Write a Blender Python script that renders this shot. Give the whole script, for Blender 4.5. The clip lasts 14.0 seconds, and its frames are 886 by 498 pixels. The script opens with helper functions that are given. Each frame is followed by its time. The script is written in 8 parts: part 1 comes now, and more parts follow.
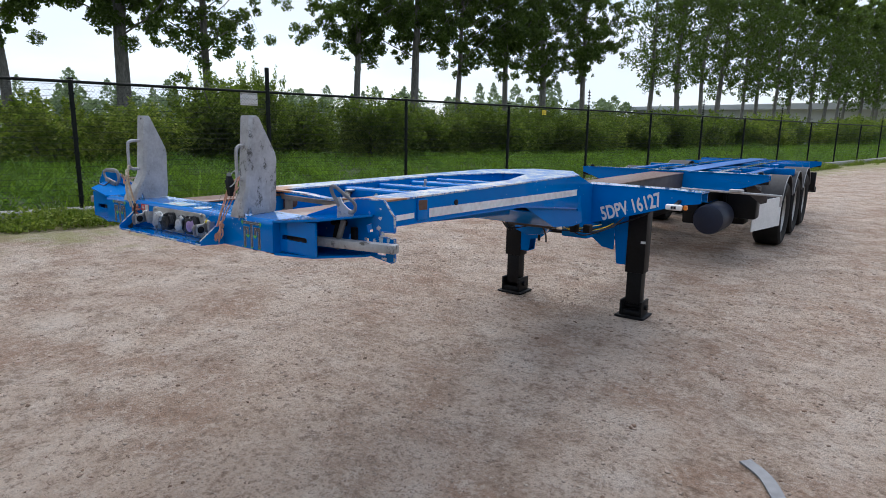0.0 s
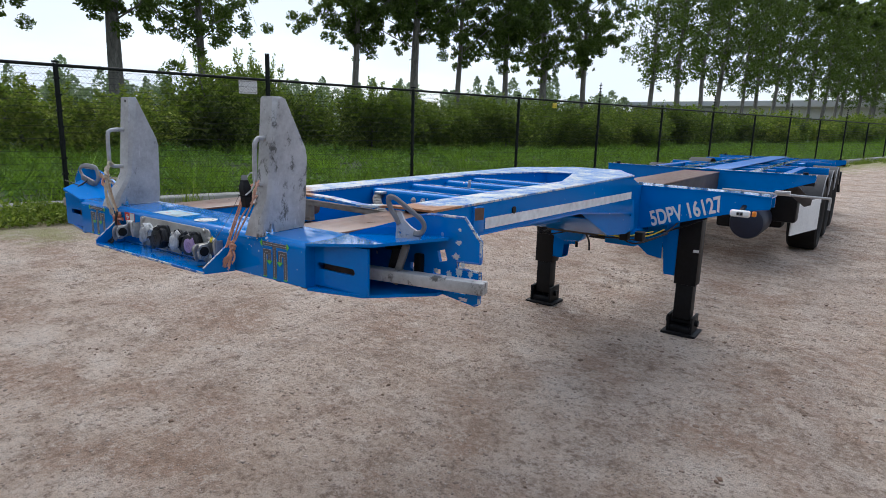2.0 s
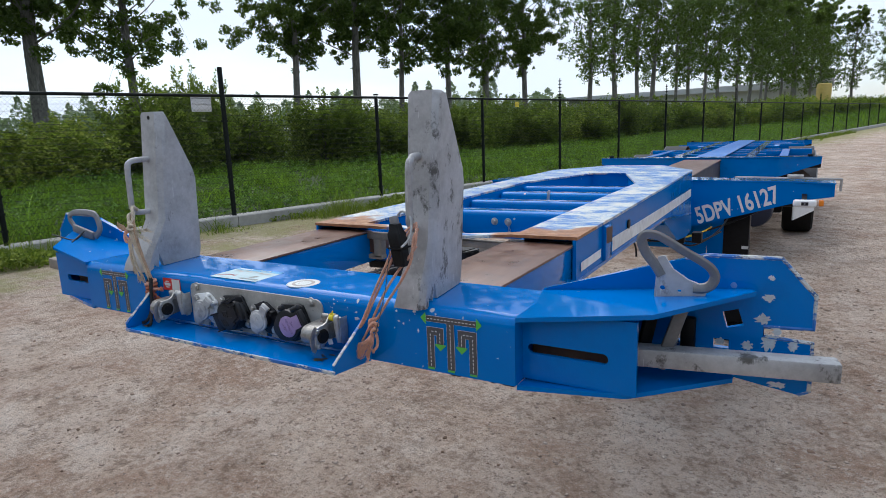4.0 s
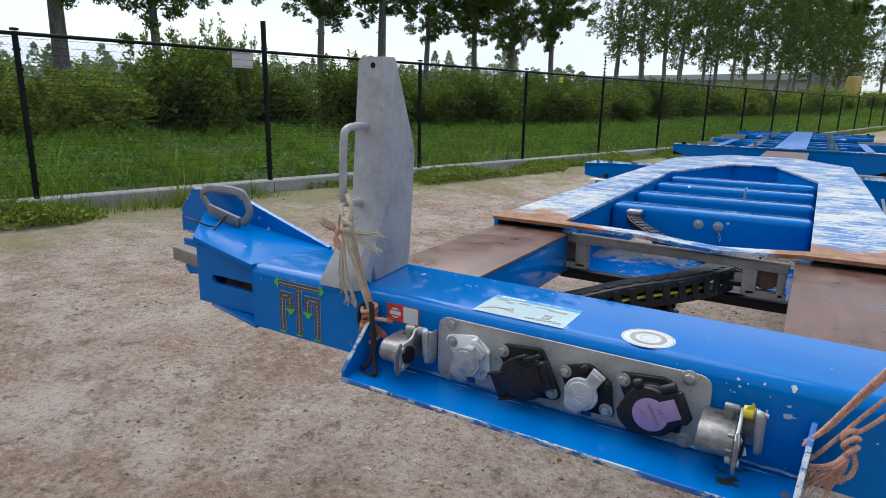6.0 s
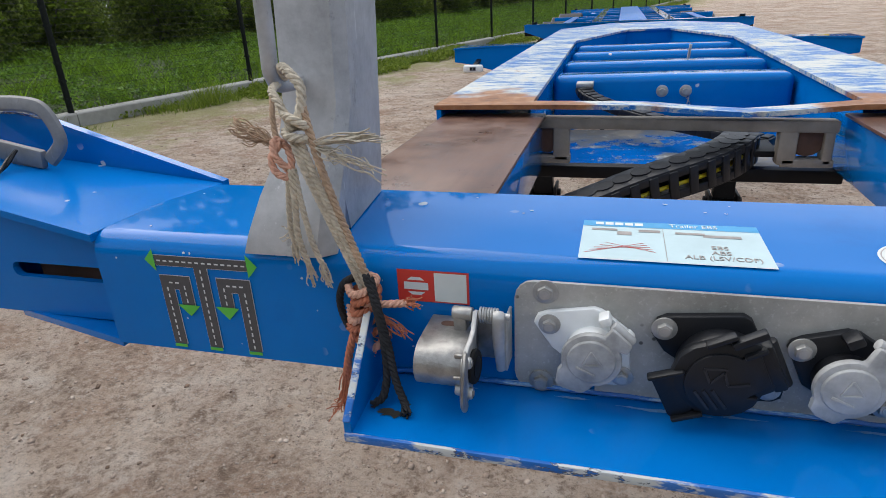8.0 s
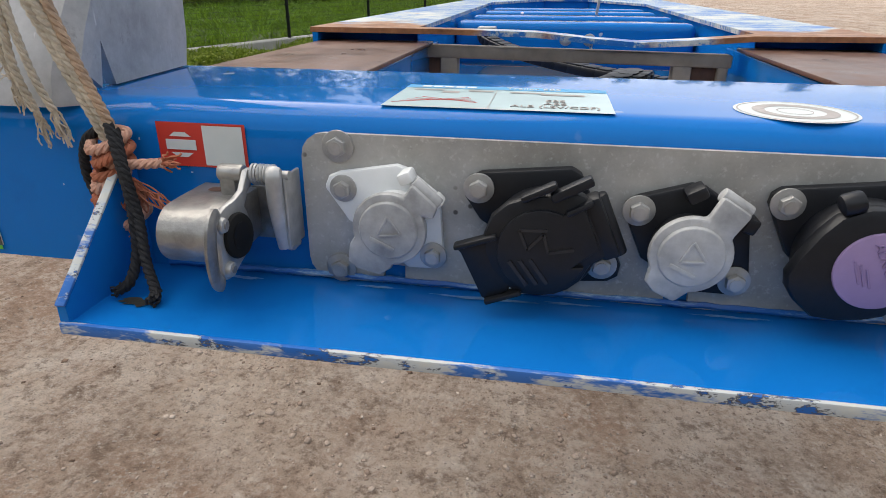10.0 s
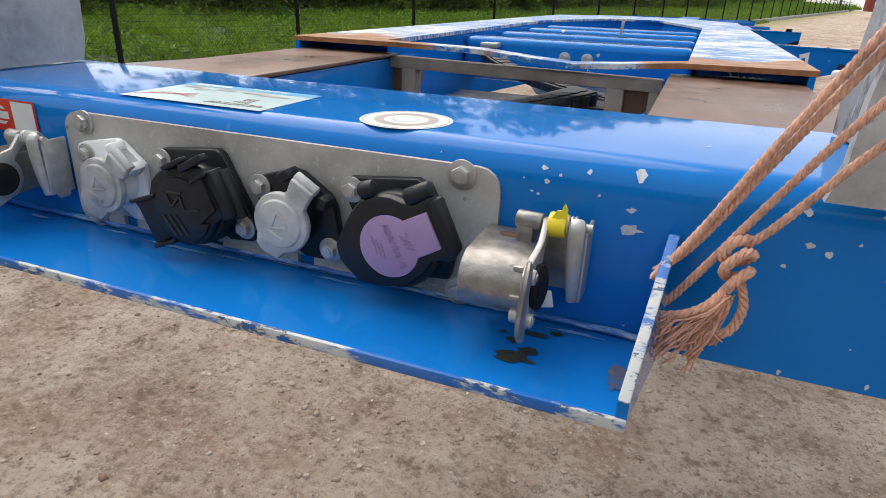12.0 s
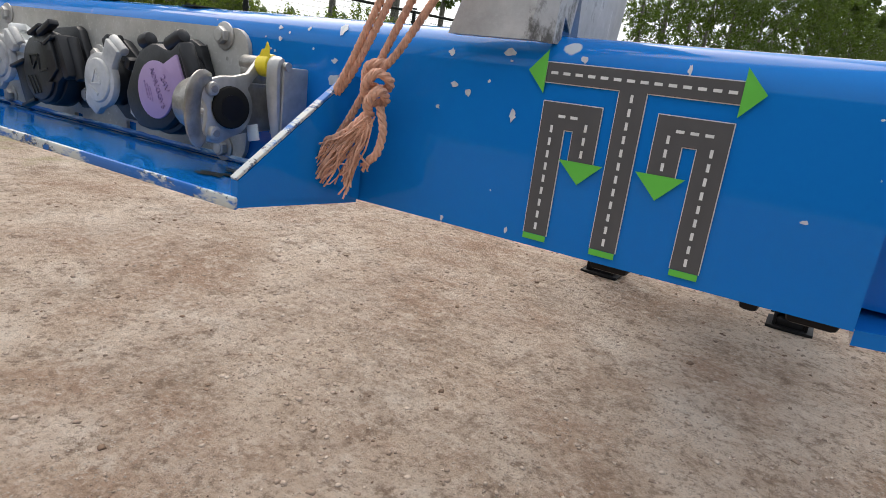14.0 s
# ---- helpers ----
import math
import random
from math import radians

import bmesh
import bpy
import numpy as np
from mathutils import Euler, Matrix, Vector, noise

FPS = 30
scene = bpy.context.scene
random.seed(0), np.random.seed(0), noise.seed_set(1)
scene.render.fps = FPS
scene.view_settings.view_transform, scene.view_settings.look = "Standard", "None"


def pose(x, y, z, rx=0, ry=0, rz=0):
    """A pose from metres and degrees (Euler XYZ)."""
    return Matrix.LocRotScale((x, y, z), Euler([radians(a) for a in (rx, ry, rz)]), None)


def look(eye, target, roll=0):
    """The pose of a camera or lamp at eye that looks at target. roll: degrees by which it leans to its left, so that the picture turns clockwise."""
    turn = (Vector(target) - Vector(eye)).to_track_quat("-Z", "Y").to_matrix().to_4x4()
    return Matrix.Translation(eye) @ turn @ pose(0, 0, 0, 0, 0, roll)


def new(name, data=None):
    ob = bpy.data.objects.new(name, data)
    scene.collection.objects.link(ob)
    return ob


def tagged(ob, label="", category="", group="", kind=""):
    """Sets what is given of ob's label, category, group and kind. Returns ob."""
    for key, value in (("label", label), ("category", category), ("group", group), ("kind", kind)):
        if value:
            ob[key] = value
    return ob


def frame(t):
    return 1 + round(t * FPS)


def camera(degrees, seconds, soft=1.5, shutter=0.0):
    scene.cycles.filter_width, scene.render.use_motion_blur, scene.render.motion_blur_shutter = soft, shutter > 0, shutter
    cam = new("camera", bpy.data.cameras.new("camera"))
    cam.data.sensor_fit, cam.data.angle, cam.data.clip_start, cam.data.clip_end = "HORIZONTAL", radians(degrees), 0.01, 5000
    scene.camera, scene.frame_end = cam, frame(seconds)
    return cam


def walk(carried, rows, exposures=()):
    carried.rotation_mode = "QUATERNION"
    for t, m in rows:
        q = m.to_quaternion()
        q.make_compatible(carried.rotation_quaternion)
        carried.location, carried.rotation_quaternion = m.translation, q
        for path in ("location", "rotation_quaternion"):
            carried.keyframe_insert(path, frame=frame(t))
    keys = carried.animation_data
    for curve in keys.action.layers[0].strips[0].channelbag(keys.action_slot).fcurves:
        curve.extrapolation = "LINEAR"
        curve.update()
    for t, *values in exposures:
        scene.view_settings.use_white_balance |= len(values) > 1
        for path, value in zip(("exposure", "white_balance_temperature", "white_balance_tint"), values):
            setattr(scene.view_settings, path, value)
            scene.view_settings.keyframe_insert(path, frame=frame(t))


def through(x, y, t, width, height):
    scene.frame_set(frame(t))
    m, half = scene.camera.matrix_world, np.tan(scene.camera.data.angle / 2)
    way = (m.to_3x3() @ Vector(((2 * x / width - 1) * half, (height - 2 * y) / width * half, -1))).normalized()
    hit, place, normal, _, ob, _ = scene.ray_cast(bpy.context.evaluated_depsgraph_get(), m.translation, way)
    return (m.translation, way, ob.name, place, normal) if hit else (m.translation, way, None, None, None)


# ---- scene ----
cam = camera(72.0, 14.0, soft=0.9)
PATH = [
    (0, (2.445, -1.446, 1.697), (1.298, 0.148, 1.316), 1.0),
    (0.5, (2.291, -1.367, 1.692), (1.131, 0.215, 1.301), 1.0),
    (1, (2.143, -1.249, 1.692), (0.959, 0.318, 1.317), -0.1),
    (1.5, (1.965, -1.126, 1.692), (0.813, 0.463, 1.305), 0.2),
    (2, (1.84, -1.091, 1.681), (0.712, 0.511, 1.279), 1.7),
    (2.2, (1.751, -1.087, 1.662), (0.647, 0.535, 1.275), 0.7),
    (4.3, (0.931, -0.886, 1.673), (-0.049, 0.813, 1.284), -1.9),
    (4.5, (0.878, -0.878, 1.669), (-0.105, 0.815, 1.260), -0.7),
    (5, (0.672, -0.837, 1.657), (-0.329, 0.834, 1.201), -0.8),
    (5.5, (0.412, -0.824, 1.686), (-0.559, 0.860, 1.223), 0.4),
    (6, (0.270, -0.781, 1.672), (-0.730, 0.886, 1.200), 1.2),
    (6.5, (0.083, -0.645, 1.669), (-0.918, 1.019, 1.193), -2.0),
    (7, (-0.043, -0.566, 1.656), (-0.993, 1.080, 1.030), -1.8),
    (7.5, (-0.113, -0.512, 1.607), (-0.859, 1.208, 0.910), -3.7),
    (7.7, (-0.128, -0.486, 1.583), (-0.77, 1.267, 0.866), -3.6),
    (9.8, (-0.072, -0.374, 1.500), (-0.366, 1.317, 0.475), -1.8),
    (10, (-0.044, -0.371, 1.430), (-0.354, 1.437, 0.635), 0.4),
    (10.5, (0.046, -0.339, 1.419), (-0.265, 1.463, 0.610), 1.9),
    (11, (0.118, -0.327, 1.423), (-0.292, 1.401, 0.503), 1.1),
    (11.5, (0.189, -0.351, 1.424), (-0.328, 1.388, 0.583), 1.3),
    (12, (0.308, -0.38, 1.448), (-0.36, 1.34, 0.678), 2.2),
    (12.5, (0.392, -0.406, 1.483), (-0.223, 1.37, 0.799), 2.9),
    (13, (0.48, -0.387, 1.480), (-0.129, 1.39, 0.793), 2.0),
    (13.5, (0.574, -0.347, 1.433), (-0.204, 1.388, 0.812), 1.1),
    (14, (0.591, -0.335, 1.328), (-0.392, 1.318, 0.781), 7.1),
]
walk(cam, [(t, look(eye, target, roll)) for t, eye, target, roll in PATH],
     exposures=[(0.0, 0.37, 6150, 11), (2.2, 0.37, 6150, 11), (4.3, 0.35, 6130, 10), (6.0, 0.36, 6200, 10), (7.7, 0.40, 6450, 10), (9.8, 0.56, 6950, 11), (11.2, 0.69, 7120, 11), (12.6, 0.72, 7050, 11), (14.0, 0.82, 7050, 11)])

# ---- world and sun ----
SUN_TURN, SUN_UP = radians(304), radians(54)
world = bpy.data.worlds.new("sky")
scene.world = world
world.use_nodes = True
wt = world.node_tree
wt.nodes.clear()
w_out = wt.nodes.new("ShaderNodeOutputWorld")
w_bg = wt.nodes.new("ShaderNodeBackground")
w_sky = wt.nodes.new("ShaderNodeTexSky")
w_sky.sky_type, w_sky.sun_disc = "NISHITA", False
w_sky.sun_elevation, w_sky.sun_rotation = SUN_UP, SUN_TURN
w_sky.dust_density, w_sky.air_density = 1.2, 1.0
w_co = wt.nodes.new("ShaderNodeTexCoord")
w_map = wt.nodes.new("ShaderNodeMapping")
w_map.inputs["Scale"].default_value = (1.0, 1.0, 3.5)
w_no = wt.nodes.new("ShaderNodeTexNoise")
w_no.inputs["Scale"].default_value, w_no.inputs["Detail"].default_value = 2.2, 7.0
w_ra = wt.nodes.new("ShaderNodeValToRGB")
w_ra.color_ramp.elements[0].position, w_ra.color_ramp.elements[1].position = 0.34, 0.56
w_ra.color_ramp.elements[0].color = (0.22, 0.22, 0.22, 1)
w_mix = wt.nodes.new("ShaderNodeMix")
w_mix.data_type = "RGBA"
w_mix.inputs[7].default_value = (5.3, 5.8, 6.5, 1)
wt.links.new(w_co.outputs["Generated"], w_map.inputs["Vector"])
wt.links.new(w_map.outputs["Vector"], w_no.inputs["Vector"])
wt.links.new(w_no.outputs["Fac"], w_ra.inputs["Fac"])
wt.links.new(w_ra.outputs["Color"], w_mix.inputs[0])
wt.links.new(w_sky.outputs["Color"], w_mix.inputs[6])
wt.links.new(w_mix.outputs[2], w_bg.inputs["Color"])
w_bg.inputs["Strength"].default_value = 0.134
wt.links.new(w_bg.outputs["Background"], w_out.inputs["Surface"])

sun = new("sun", bpy.data.lights.new("sun", "SUN"))
sun.data.energy, sun.data.angle, sun.data.color = 2.0, radians(64), (1.0, 0.95, 0.88)
sun_way = Vector((math.sin(SUN_TURN) * math.cos(SUN_UP), math.cos(SUN_TURN) * math.cos(SUN_UP), math.sin(SUN_UP)))
sun.matrix_world = look(sun_way * 60, (0, 0, 0))


# ---- materials ----
class Nodes:
    """A small builder for node materials."""

    def __init__(self, name):
        self.mat = bpy.data.materials.new(name)
        self.mat.use_nodes = True
        self.t = self.mat.node_tree
        self.p = self.t.nodes["Principled BSDF"]
        self.co = self.t.nodes.new("ShaderNodeTexCoord").outputs["Object"]

    def node(self, kind, **inputs):
        n = self.t.nodes.new(kind)
        for k, v in inputs.items():
            self.put(n.inputs[k.replace("_", " ")], v)
        return n

    def put(self, socket, v):
        if isinstance(v, bpy.types.NodeSocket):
            self.t.links.new(v, socket)
        else:
            socket.default_value = v

    def scaled(self, sx, sy, sz, turn=0.0):
        m = self.node("ShaderNodeMapping", Vector=self.co, Scale=(sx, sy, sz))
        m.inputs["Rotation"].default_value = (0, 0, turn)
        return m.outputs["Vector"]

    def noise(self, scale, detail=5.0, rough=0.55, vector=None, distortion=0.0):
        return self.node("ShaderNodeTexNoise", Vector=vector or self.co, Scale=scale, Detail=detail, Roughness=rough, Distortion=distortion).outputs["Fac"]

    def cells(self, scale, vector=None, feature="F1", out="Distance"):
        n = self.node("ShaderNodeTexVoronoi", Vector=vector or self.co, Scale=scale)
        n.feature = feature
        return n.outputs[out]

    def ramp(self, fac, *stops):
        n = self.node("ShaderNodeValToRGB", Fac=fac)
        el = n.color_ramp.elements
        while len(el) < len(stops):
            el.new(0.5)
        for e, (pos, col) in zip(el, stops):
            e.position = pos
            e.color = (*col, 1) if isinstance(col, tuple) else (col, col, col, 1)
        return n.outputs["Color"]

    def mix(self, fac, a, b, blend="MIX"):
        n = self.t.nodes.new("ShaderNodeMix")
        n.data_type, n.blend_type = "RGBA", blend
        for i, v in ((0, fac), (6, a), (7, b)):
            if isinstance(v, tuple):
                v = (*v, 1)
            self.put(n.inputs[i], v)
        return n.outputs[2]

    def math(self, op, a, b=0.0):
        n = self.t.nodes.new("ShaderNodeMath")
        n.operation = op
        self.put(n.inputs[0], a)
        self.put(n.inputs[1], b)
        return n.outputs[0]

    def random(self):
        return self.t.nodes.new("ShaderNodeObjectInfo").outputs["Random"]

    def island(self):
        return self.t.nodes.new("ShaderNodeNewGeometry").outputs["Random Per Island"]

    def bump(self, height, strength=0.3, distance=0.01):
        n = self.node("ShaderNodeBump", Height=height, Strength=strength, Distance=distance)
        self.t.links.new(n.outputs["Normal"], self.p.inputs["Normal"])

    def set(self, **inputs):
        for k, v in inputs.items():
            if isinstance(v, tuple) and len(v) == 3:
                v = (*v, 1)
            self.put(self.p.inputs[k.replace("_", " ")], v)
        return self.mat


def plain(name, col, rough=0.5, metal=0.0, grain=60.0, vary=0.18, bump=0.08, spec=0.5):
    n = Nodes(name)
    f = n.noise(grain, 6.0)
    g = n.noise(grain / 9.0, 3.0)
    lo = tuple(c * (1 - vary) for c in col)
    hi = tuple(min(1.0, c * (1 + vary)) for c in col)
    c = n.mix(0.5, n.ramp(f, (0.3, lo), (0.7, hi)), n.ramp(g, (0.3, lo), (0.7, hi)))
    n.bump(f, bump, 0.002)
    return n.set(Base_Color=c, Roughness=rough, Metallic=metal, Specular_IOR_Level=spec)


def blue_paint(name="blue_paint", worn=0.0, coat=1.0):
    n = Nodes(name)
    fade = n.noise(1.7, 4.0)
    base = n.ramp(fade, (0.3, (0.00005, 0.138, 0.475)), (0.7, (0.0001, 0.174, 0.56)))
    dirt = n.ramp(n.noise(9.0, 8.0, 0.7), (0.55, 0.0), (0.8, 0.35))
    base = n.mix(dirt, base, (0.002, 0.06, 0.25))
    spots = n.cells(26.0, n.node("ShaderNodeMapping", Vector=n.co, Scale=(1, 1, 1)).outputs["Vector"])
    patch = n.ramp(n.noise(5.0, 2.0), (0.60 - worn, 0.0), (0.68 - worn, 1.0))
    chip = n.math("MULTIPLY", n.ramp(n.math("ADD", spots, n.math("MULTIPLY", n.noise(60.0, 3.0), 0.22)), (0.20 + worn * 0.5, 1.0), (0.225 + worn * 0.5, 0.0)), patch)
    col = n.mix(chip, base, (0.50, 0.55, 0.60))
    rough = n.ramp(n.noise(14.0, 6.0), (0.3, 0.10), (0.75, 0.24))
    n.bump(n.math("SUBTRACT", n.noise(220.0, 3.0), n.math("MULTIPLY", chip, 2.0)), 0.05, 0.002)
    return n.set(Base_Color=col, Roughness=rough, Specular_IOR_Level=0.02, Coat_Weight=coat, Coat_Roughness=0.05 if coat > 0.5 else 0.2, Coat_IOR=1.26)


def worn_blue():
    """Blue deck paint scraped by containers to pale streaks, with rust at the front edge."""
    n = Nodes("worn_blue_paint")
    streak = n.noise(1.0, 9.0, 0.78, n.scaled(9.0, 80.0, 10.0, 0.08))
    blot = n.noise(6.5, 9.0, 0.78)
    f = n.math("ADD", n.math("MULTIPLY", streak, 0.55), n.math("MULTIPLY", blot, 0.45))
    sep = n.node("ShaderNodeSeparateXYZ", Vector=n.co)
    f = n.math("SUBTRACT", f, n.math("MULTIPLY", n.math("MAXIMUM", n.math("SUBTRACT", sep.outputs["Y"], 1.5), 0.0), 0.012))
    col = n.ramp(f, (0.456, (0.0005, 0.130, 0.46)), (0.474, (0.02, 0.18, 0.48)), (0.494, (0.38, 0.45, 0.48)), (0.530, (0.60, 0.61, 0.58)), (0.65, (0.62, 0.56, 0.46)))
    side = n.math("MULTIPLY", n.math("SUBTRACT", n.math("ABSOLUTE", sep.outputs["X"]), 0.27), 3.2)
    edge = n.math("ADD", n.math("ADD", side, n.math("MULTIPLY", n.math("SUBTRACT", 0.93, sep.outputs["Y"]), 5.0)), n.math("MULTIPLY", n.math("SUBTRACT", n.noise(5.0, 7.0), 0.5), 5.0))
    rust = n.ramp(n.noise(22.0, 8.0, 0.7), (0.3, (0.13, 0.048, 0.02)), (0.55, (0.34, 0.15, 0.06)), (0.75, (0.46, 0.29, 0.17)))
    col = n.mix(n.ramp(edge, (0.30, 0.0), (0.75, 1.0)), col, rust)
    col = n.mix(n.ramp(n.noise(13.0, 9.0, 0.75), (0.60, 0.0), (0.67, 0.75)), col, rust)
    n.bump(n.noise(90.0, 6.0), 0.25, 0.003)
    return n.set(Base_Color=col, Roughness=n.ramp(f, (0.4, 0.30), (0.6, 0.62)))


def rust_brown(name, dark=0.6, gloss=0.42):
    n = Nodes(name)
    f = n.noise(16.0, 9.0, 0.7)
    s = n.noise(1.0, 6.0, 0.6, n.scaled(30.0, 3.0, 10.0))
    c = n.ramp(n.math("ADD", n.math("MULTIPLY", f, 0.6), n.math("MULTIPLY", s, 0.4)), (0.34, (0.15 * dark, 0.070 * dark, 0.047 * dark)), (0.52, (0.31 * dark, 0.160 * dark, 0.108 * dark)), (0.68, (0.44 * dark, 0.27 * dark, 0.195 * dark)))
    n.bump(f, 0.15, 0.003)
    return n.set(Base_Color=c, Roughness=n.ramp(f, (0.3, gloss), (0.7, gloss + 0.25)), Metallic=0.0)


def galvanised(name="galvanised_steel", lo=0.20, hi=0.40, stain=0.6):
    """Weathered zinc coating: pale even grey with fine mottling, dark scuff marks and thin scratches."""
    n = Nodes(name)
    m = n.noise(9.0, 9.0, 0.68)
    fine = n.noise(70.0, 6.0, 0.7)
    mid = (lo + hi * 2) / 3
    c = n.ramp(n.math("ADD", n.math("MULTIPLY", m, 0.7), n.math("MULTIPLY", fine, 0.3)), (0.36, (mid * 0.72, mid * 0.72, mid * 0.72)), (0.50, (mid, mid, mid * 1.01)), (0.66, (hi * 1.08, hi * 1.08, hi * 1.09)))
    scuff = n.ramp(n.noise(1.0, 8.0, 0.72, n.node("ShaderNodeMapping", Vector=n.co, Scale=(24.0, 24.0, 16.0), Rotation=(0.6, 0.2, 0.0)).outputs["Vector"]), (0.66 - 0.12 * stain, 0.0), (0.74 - 0.12 * stain, stain))
    c = n.mix(scuff, c, (0.085, 0.083, 0.078))
    scratch = n.ramp(n.noise(1.0, 4.0, 0.6, n.node("ShaderNodeMapping", Vector=n.co, Scale=(160.0, 160.0, 12.0), Rotation=(0.9, 0.3, 0.0)).outputs["Vector"]), (0.66, 0.0), (0.70, 0.6))
    c = n.mix(scratch, c, (hi * 1.3, hi * 1.3, hi * 1.3))
    n.bump(n.math("ADD", fine, n.math("MULTIPLY", scuff, -0.6)), 0.14, 0.002)
    return n.set(Base_Color=c, Roughness=n.ramp(m, (0.3, 0.42), (0.7, 0.60)), Metallic=0.25)


def gravel():
    """Packed dirt: pale gravelly ground with red-brown earthy patches, tracks, grit and small stones."""
    n = Nodes("packed_dirt")
    big = n.noise(0.32, 5.0, 0.6)
    mid = n.noise(2.3, 9.0, 0.70)
    fine = n.noise(30.0, 8.0, 0.78)
    grit = n.noise(95.0, 6.0, 0.8)
    soil = n.ramp(mid, (0.34, (0.46, 0.325, 0.240)), (0.46, (0.63, 0.490, 0.385)), (0.56, (0.74, 0.610, 0.505)), (0.66, (0.80, 0.700, 0.610)))
    soil = n.mix(n.ramp(big, (0.38, 0.35), (0.54, 0.0)), soil, (0.40, 0.285, 0.215))
    tracks = n.ramp(n.noise(1.0, 5.0, 0.6, n.scaled(1.5, 0.16, 1.0, 0.35)), (0.52, 0.0), (0.66, 0.5))
    soil = n.mix(tracks, soil, (0.62, 0.525, 0.455))
    dark = n.math("MULTIPLY", n.ramp(n.noise(1.7, 9.0, 0.78), (0.485, 0.0), (0.60, 0.85)), n.ramp(n.noise(16.0, 8.0, 0.8), (0.42, 0.25), (0.56, 1.0)))
    soil = n.mix(dark, soil, (0.25, 0.165, 0.115))
    breakup = n.noise(11.0, 8.0, 0.75)
    red = n.math("MULTIPLY", n.ramp(n.noise(0.95, 7.0, 0.68), (0.48, 0.0), (0.60, 0.85)), n.ramp(breakup, (0.35, 0.35), (0.58, 1.0)))
    soil = n.mix(red, soil, (0.37, 0.215, 0.138))
    clump = n.noise(7.5, 9.0, 0.76)
    soil = n.mix(n.ramp(clump, (0.36, 0.80), (0.46, 0.0)), soil, (0.19, 0.118, 0.078))
    soil = n.mix(n.ramp(clump, (0.53, 0.0), (0.66, 0.75)), soil, (0.78, 0.685, 0.595))
    # low spots of the fine noise darkened: crevice shade put into the colour
    soil = n.mix(n.ramp(fine, (0.37, 0.75), (0.48, 0.0)), soil, (0.20, 0.130, 0.092))
    soil = n.mix(n.ramp(fine, (0.53, 0.0), (0.64, 0.6)), soil, (0.70, 0.60, 0.52))
    soil = n.mix(0.8, soil, n.ramp(grit, (0.36, 0.60), (0.48, 1.0), (0.68, 1.0)), "MULTIPLY")
    # moss and thin weeds in the dirt along the kerb
    place = n.node("ShaderNodeSeparateXYZ", Vector=n.co)
    off = n.math("ADD", n.math("MULTIPLY", place.outputs["X"], -0.9663), n.math("MULTIPLY", place.outputs["Y"], 0.2573))
    edge = n.math("ADD", n.math("MULTIPLY", n.math("SUBTRACT", off, 5.4), 0.32), n.math("MULTIPLY", n.math("SUBTRACT", n.noise(1.6, 8.0, 0.72), 0.5), 2.4))
    soil = n.mix(n.math("MULTIPLY", n.ramp(edge, (0.25, 0.0), (0.75, 0.9)), n.ramp(fine, (0.36, 0.55), (0.55, 1.0))), soil, (0.30, 0.30, 0.10))
    stone = n.cells(58.0)
    scol = n.cells(58.0, out="Color")
    sbw = n.node("ShaderNodeRGBToBW", Color=scol).outputs["Val"]
    area = n.ramp(n.noise(1.3, 4.0), (0.40, 0.15), (0.60, 1.0))
    mask = n.math("MULTIPLY", n.math("MULTIPLY", n.ramp(sbw, (0.54, 0.0), (0.56, 1.0)), n.ramp(stone, (0.22, 1.0), (0.32, 0.0))), area)
    soil = n.mix(mask, soil, n.ramp(sbw, (0.54, (0.30, 0.245, 0.205)), (0.8, (0.60, 0.53, 0.47))))
    stone2 = n.cells(150.0)
    keep2 = n.ramp(n.node("ShaderNodeRGBToBW", Color=n.cells(150.0, out="Color")).outputs["Val"], (0.58, 0.0), (0.60, 1.0))
    mask2 = n.math("MULTIPLY", keep2, n.ramp(stone2, (0.2, 1.0), (0.35, 0.0)))
    soil = n.mix(n.math("MULTIPLY", mask2, 0.5), soil, (0.60, 0.50, 0.42))
    h = n.math("ADD", n.math("ADD", n.math("MULTIPLY", clump, 2.6), n.math("MULTIPLY", fine, 1.4)), n.math("MULTIPLY", n.math("ADD", mask, n.math("MULTIPLY", mask2, 0.5)), 0.8))
    n.bump(h, 0.9, 0.028)
    return n.set(Base_Color=n.mix(0.10, soil, (0.80, 0.66, 0.54)), Roughness=0.93, Specular_IOR_Level=0.2)


def foliage(name, lo, hi, gloss=0.45, through=0.35, patch=0.0):
    n = Nodes(name)
    r = n.math("FRACT", n.math("ADD", n.island(), n.random()))
    c = n.ramp(r, (0.0, lo), (0.55, tuple((a + b) / 2 for a, b in zip(lo, hi))), (1.0, hi))
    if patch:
        # darker noise patches; in the hedge they put shaded gaps into the colour
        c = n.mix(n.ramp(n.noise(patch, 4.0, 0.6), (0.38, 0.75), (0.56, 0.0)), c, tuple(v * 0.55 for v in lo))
    n.set(Base_Color=c, Roughness=gloss, Specular_IOR_Level=0.22)
    tr = n.node("ShaderNodeBsdfTranslucent", Color=n.mix(0.6, c, (0.24, 0.40, 0.03)))
    mx = n.t.nodes.new("ShaderNodeMixShader")
    mx.inputs[0].default_value = through
    n.t.links.new(n.p.outputs[0], mx.inputs[1])
    n.t.links.new(tr.outputs[0], mx.inputs[2])
    n.t.links.new(mx.outputs[0], n.t.nodes["Material Output"].inputs["Surface"])
    return n.mat


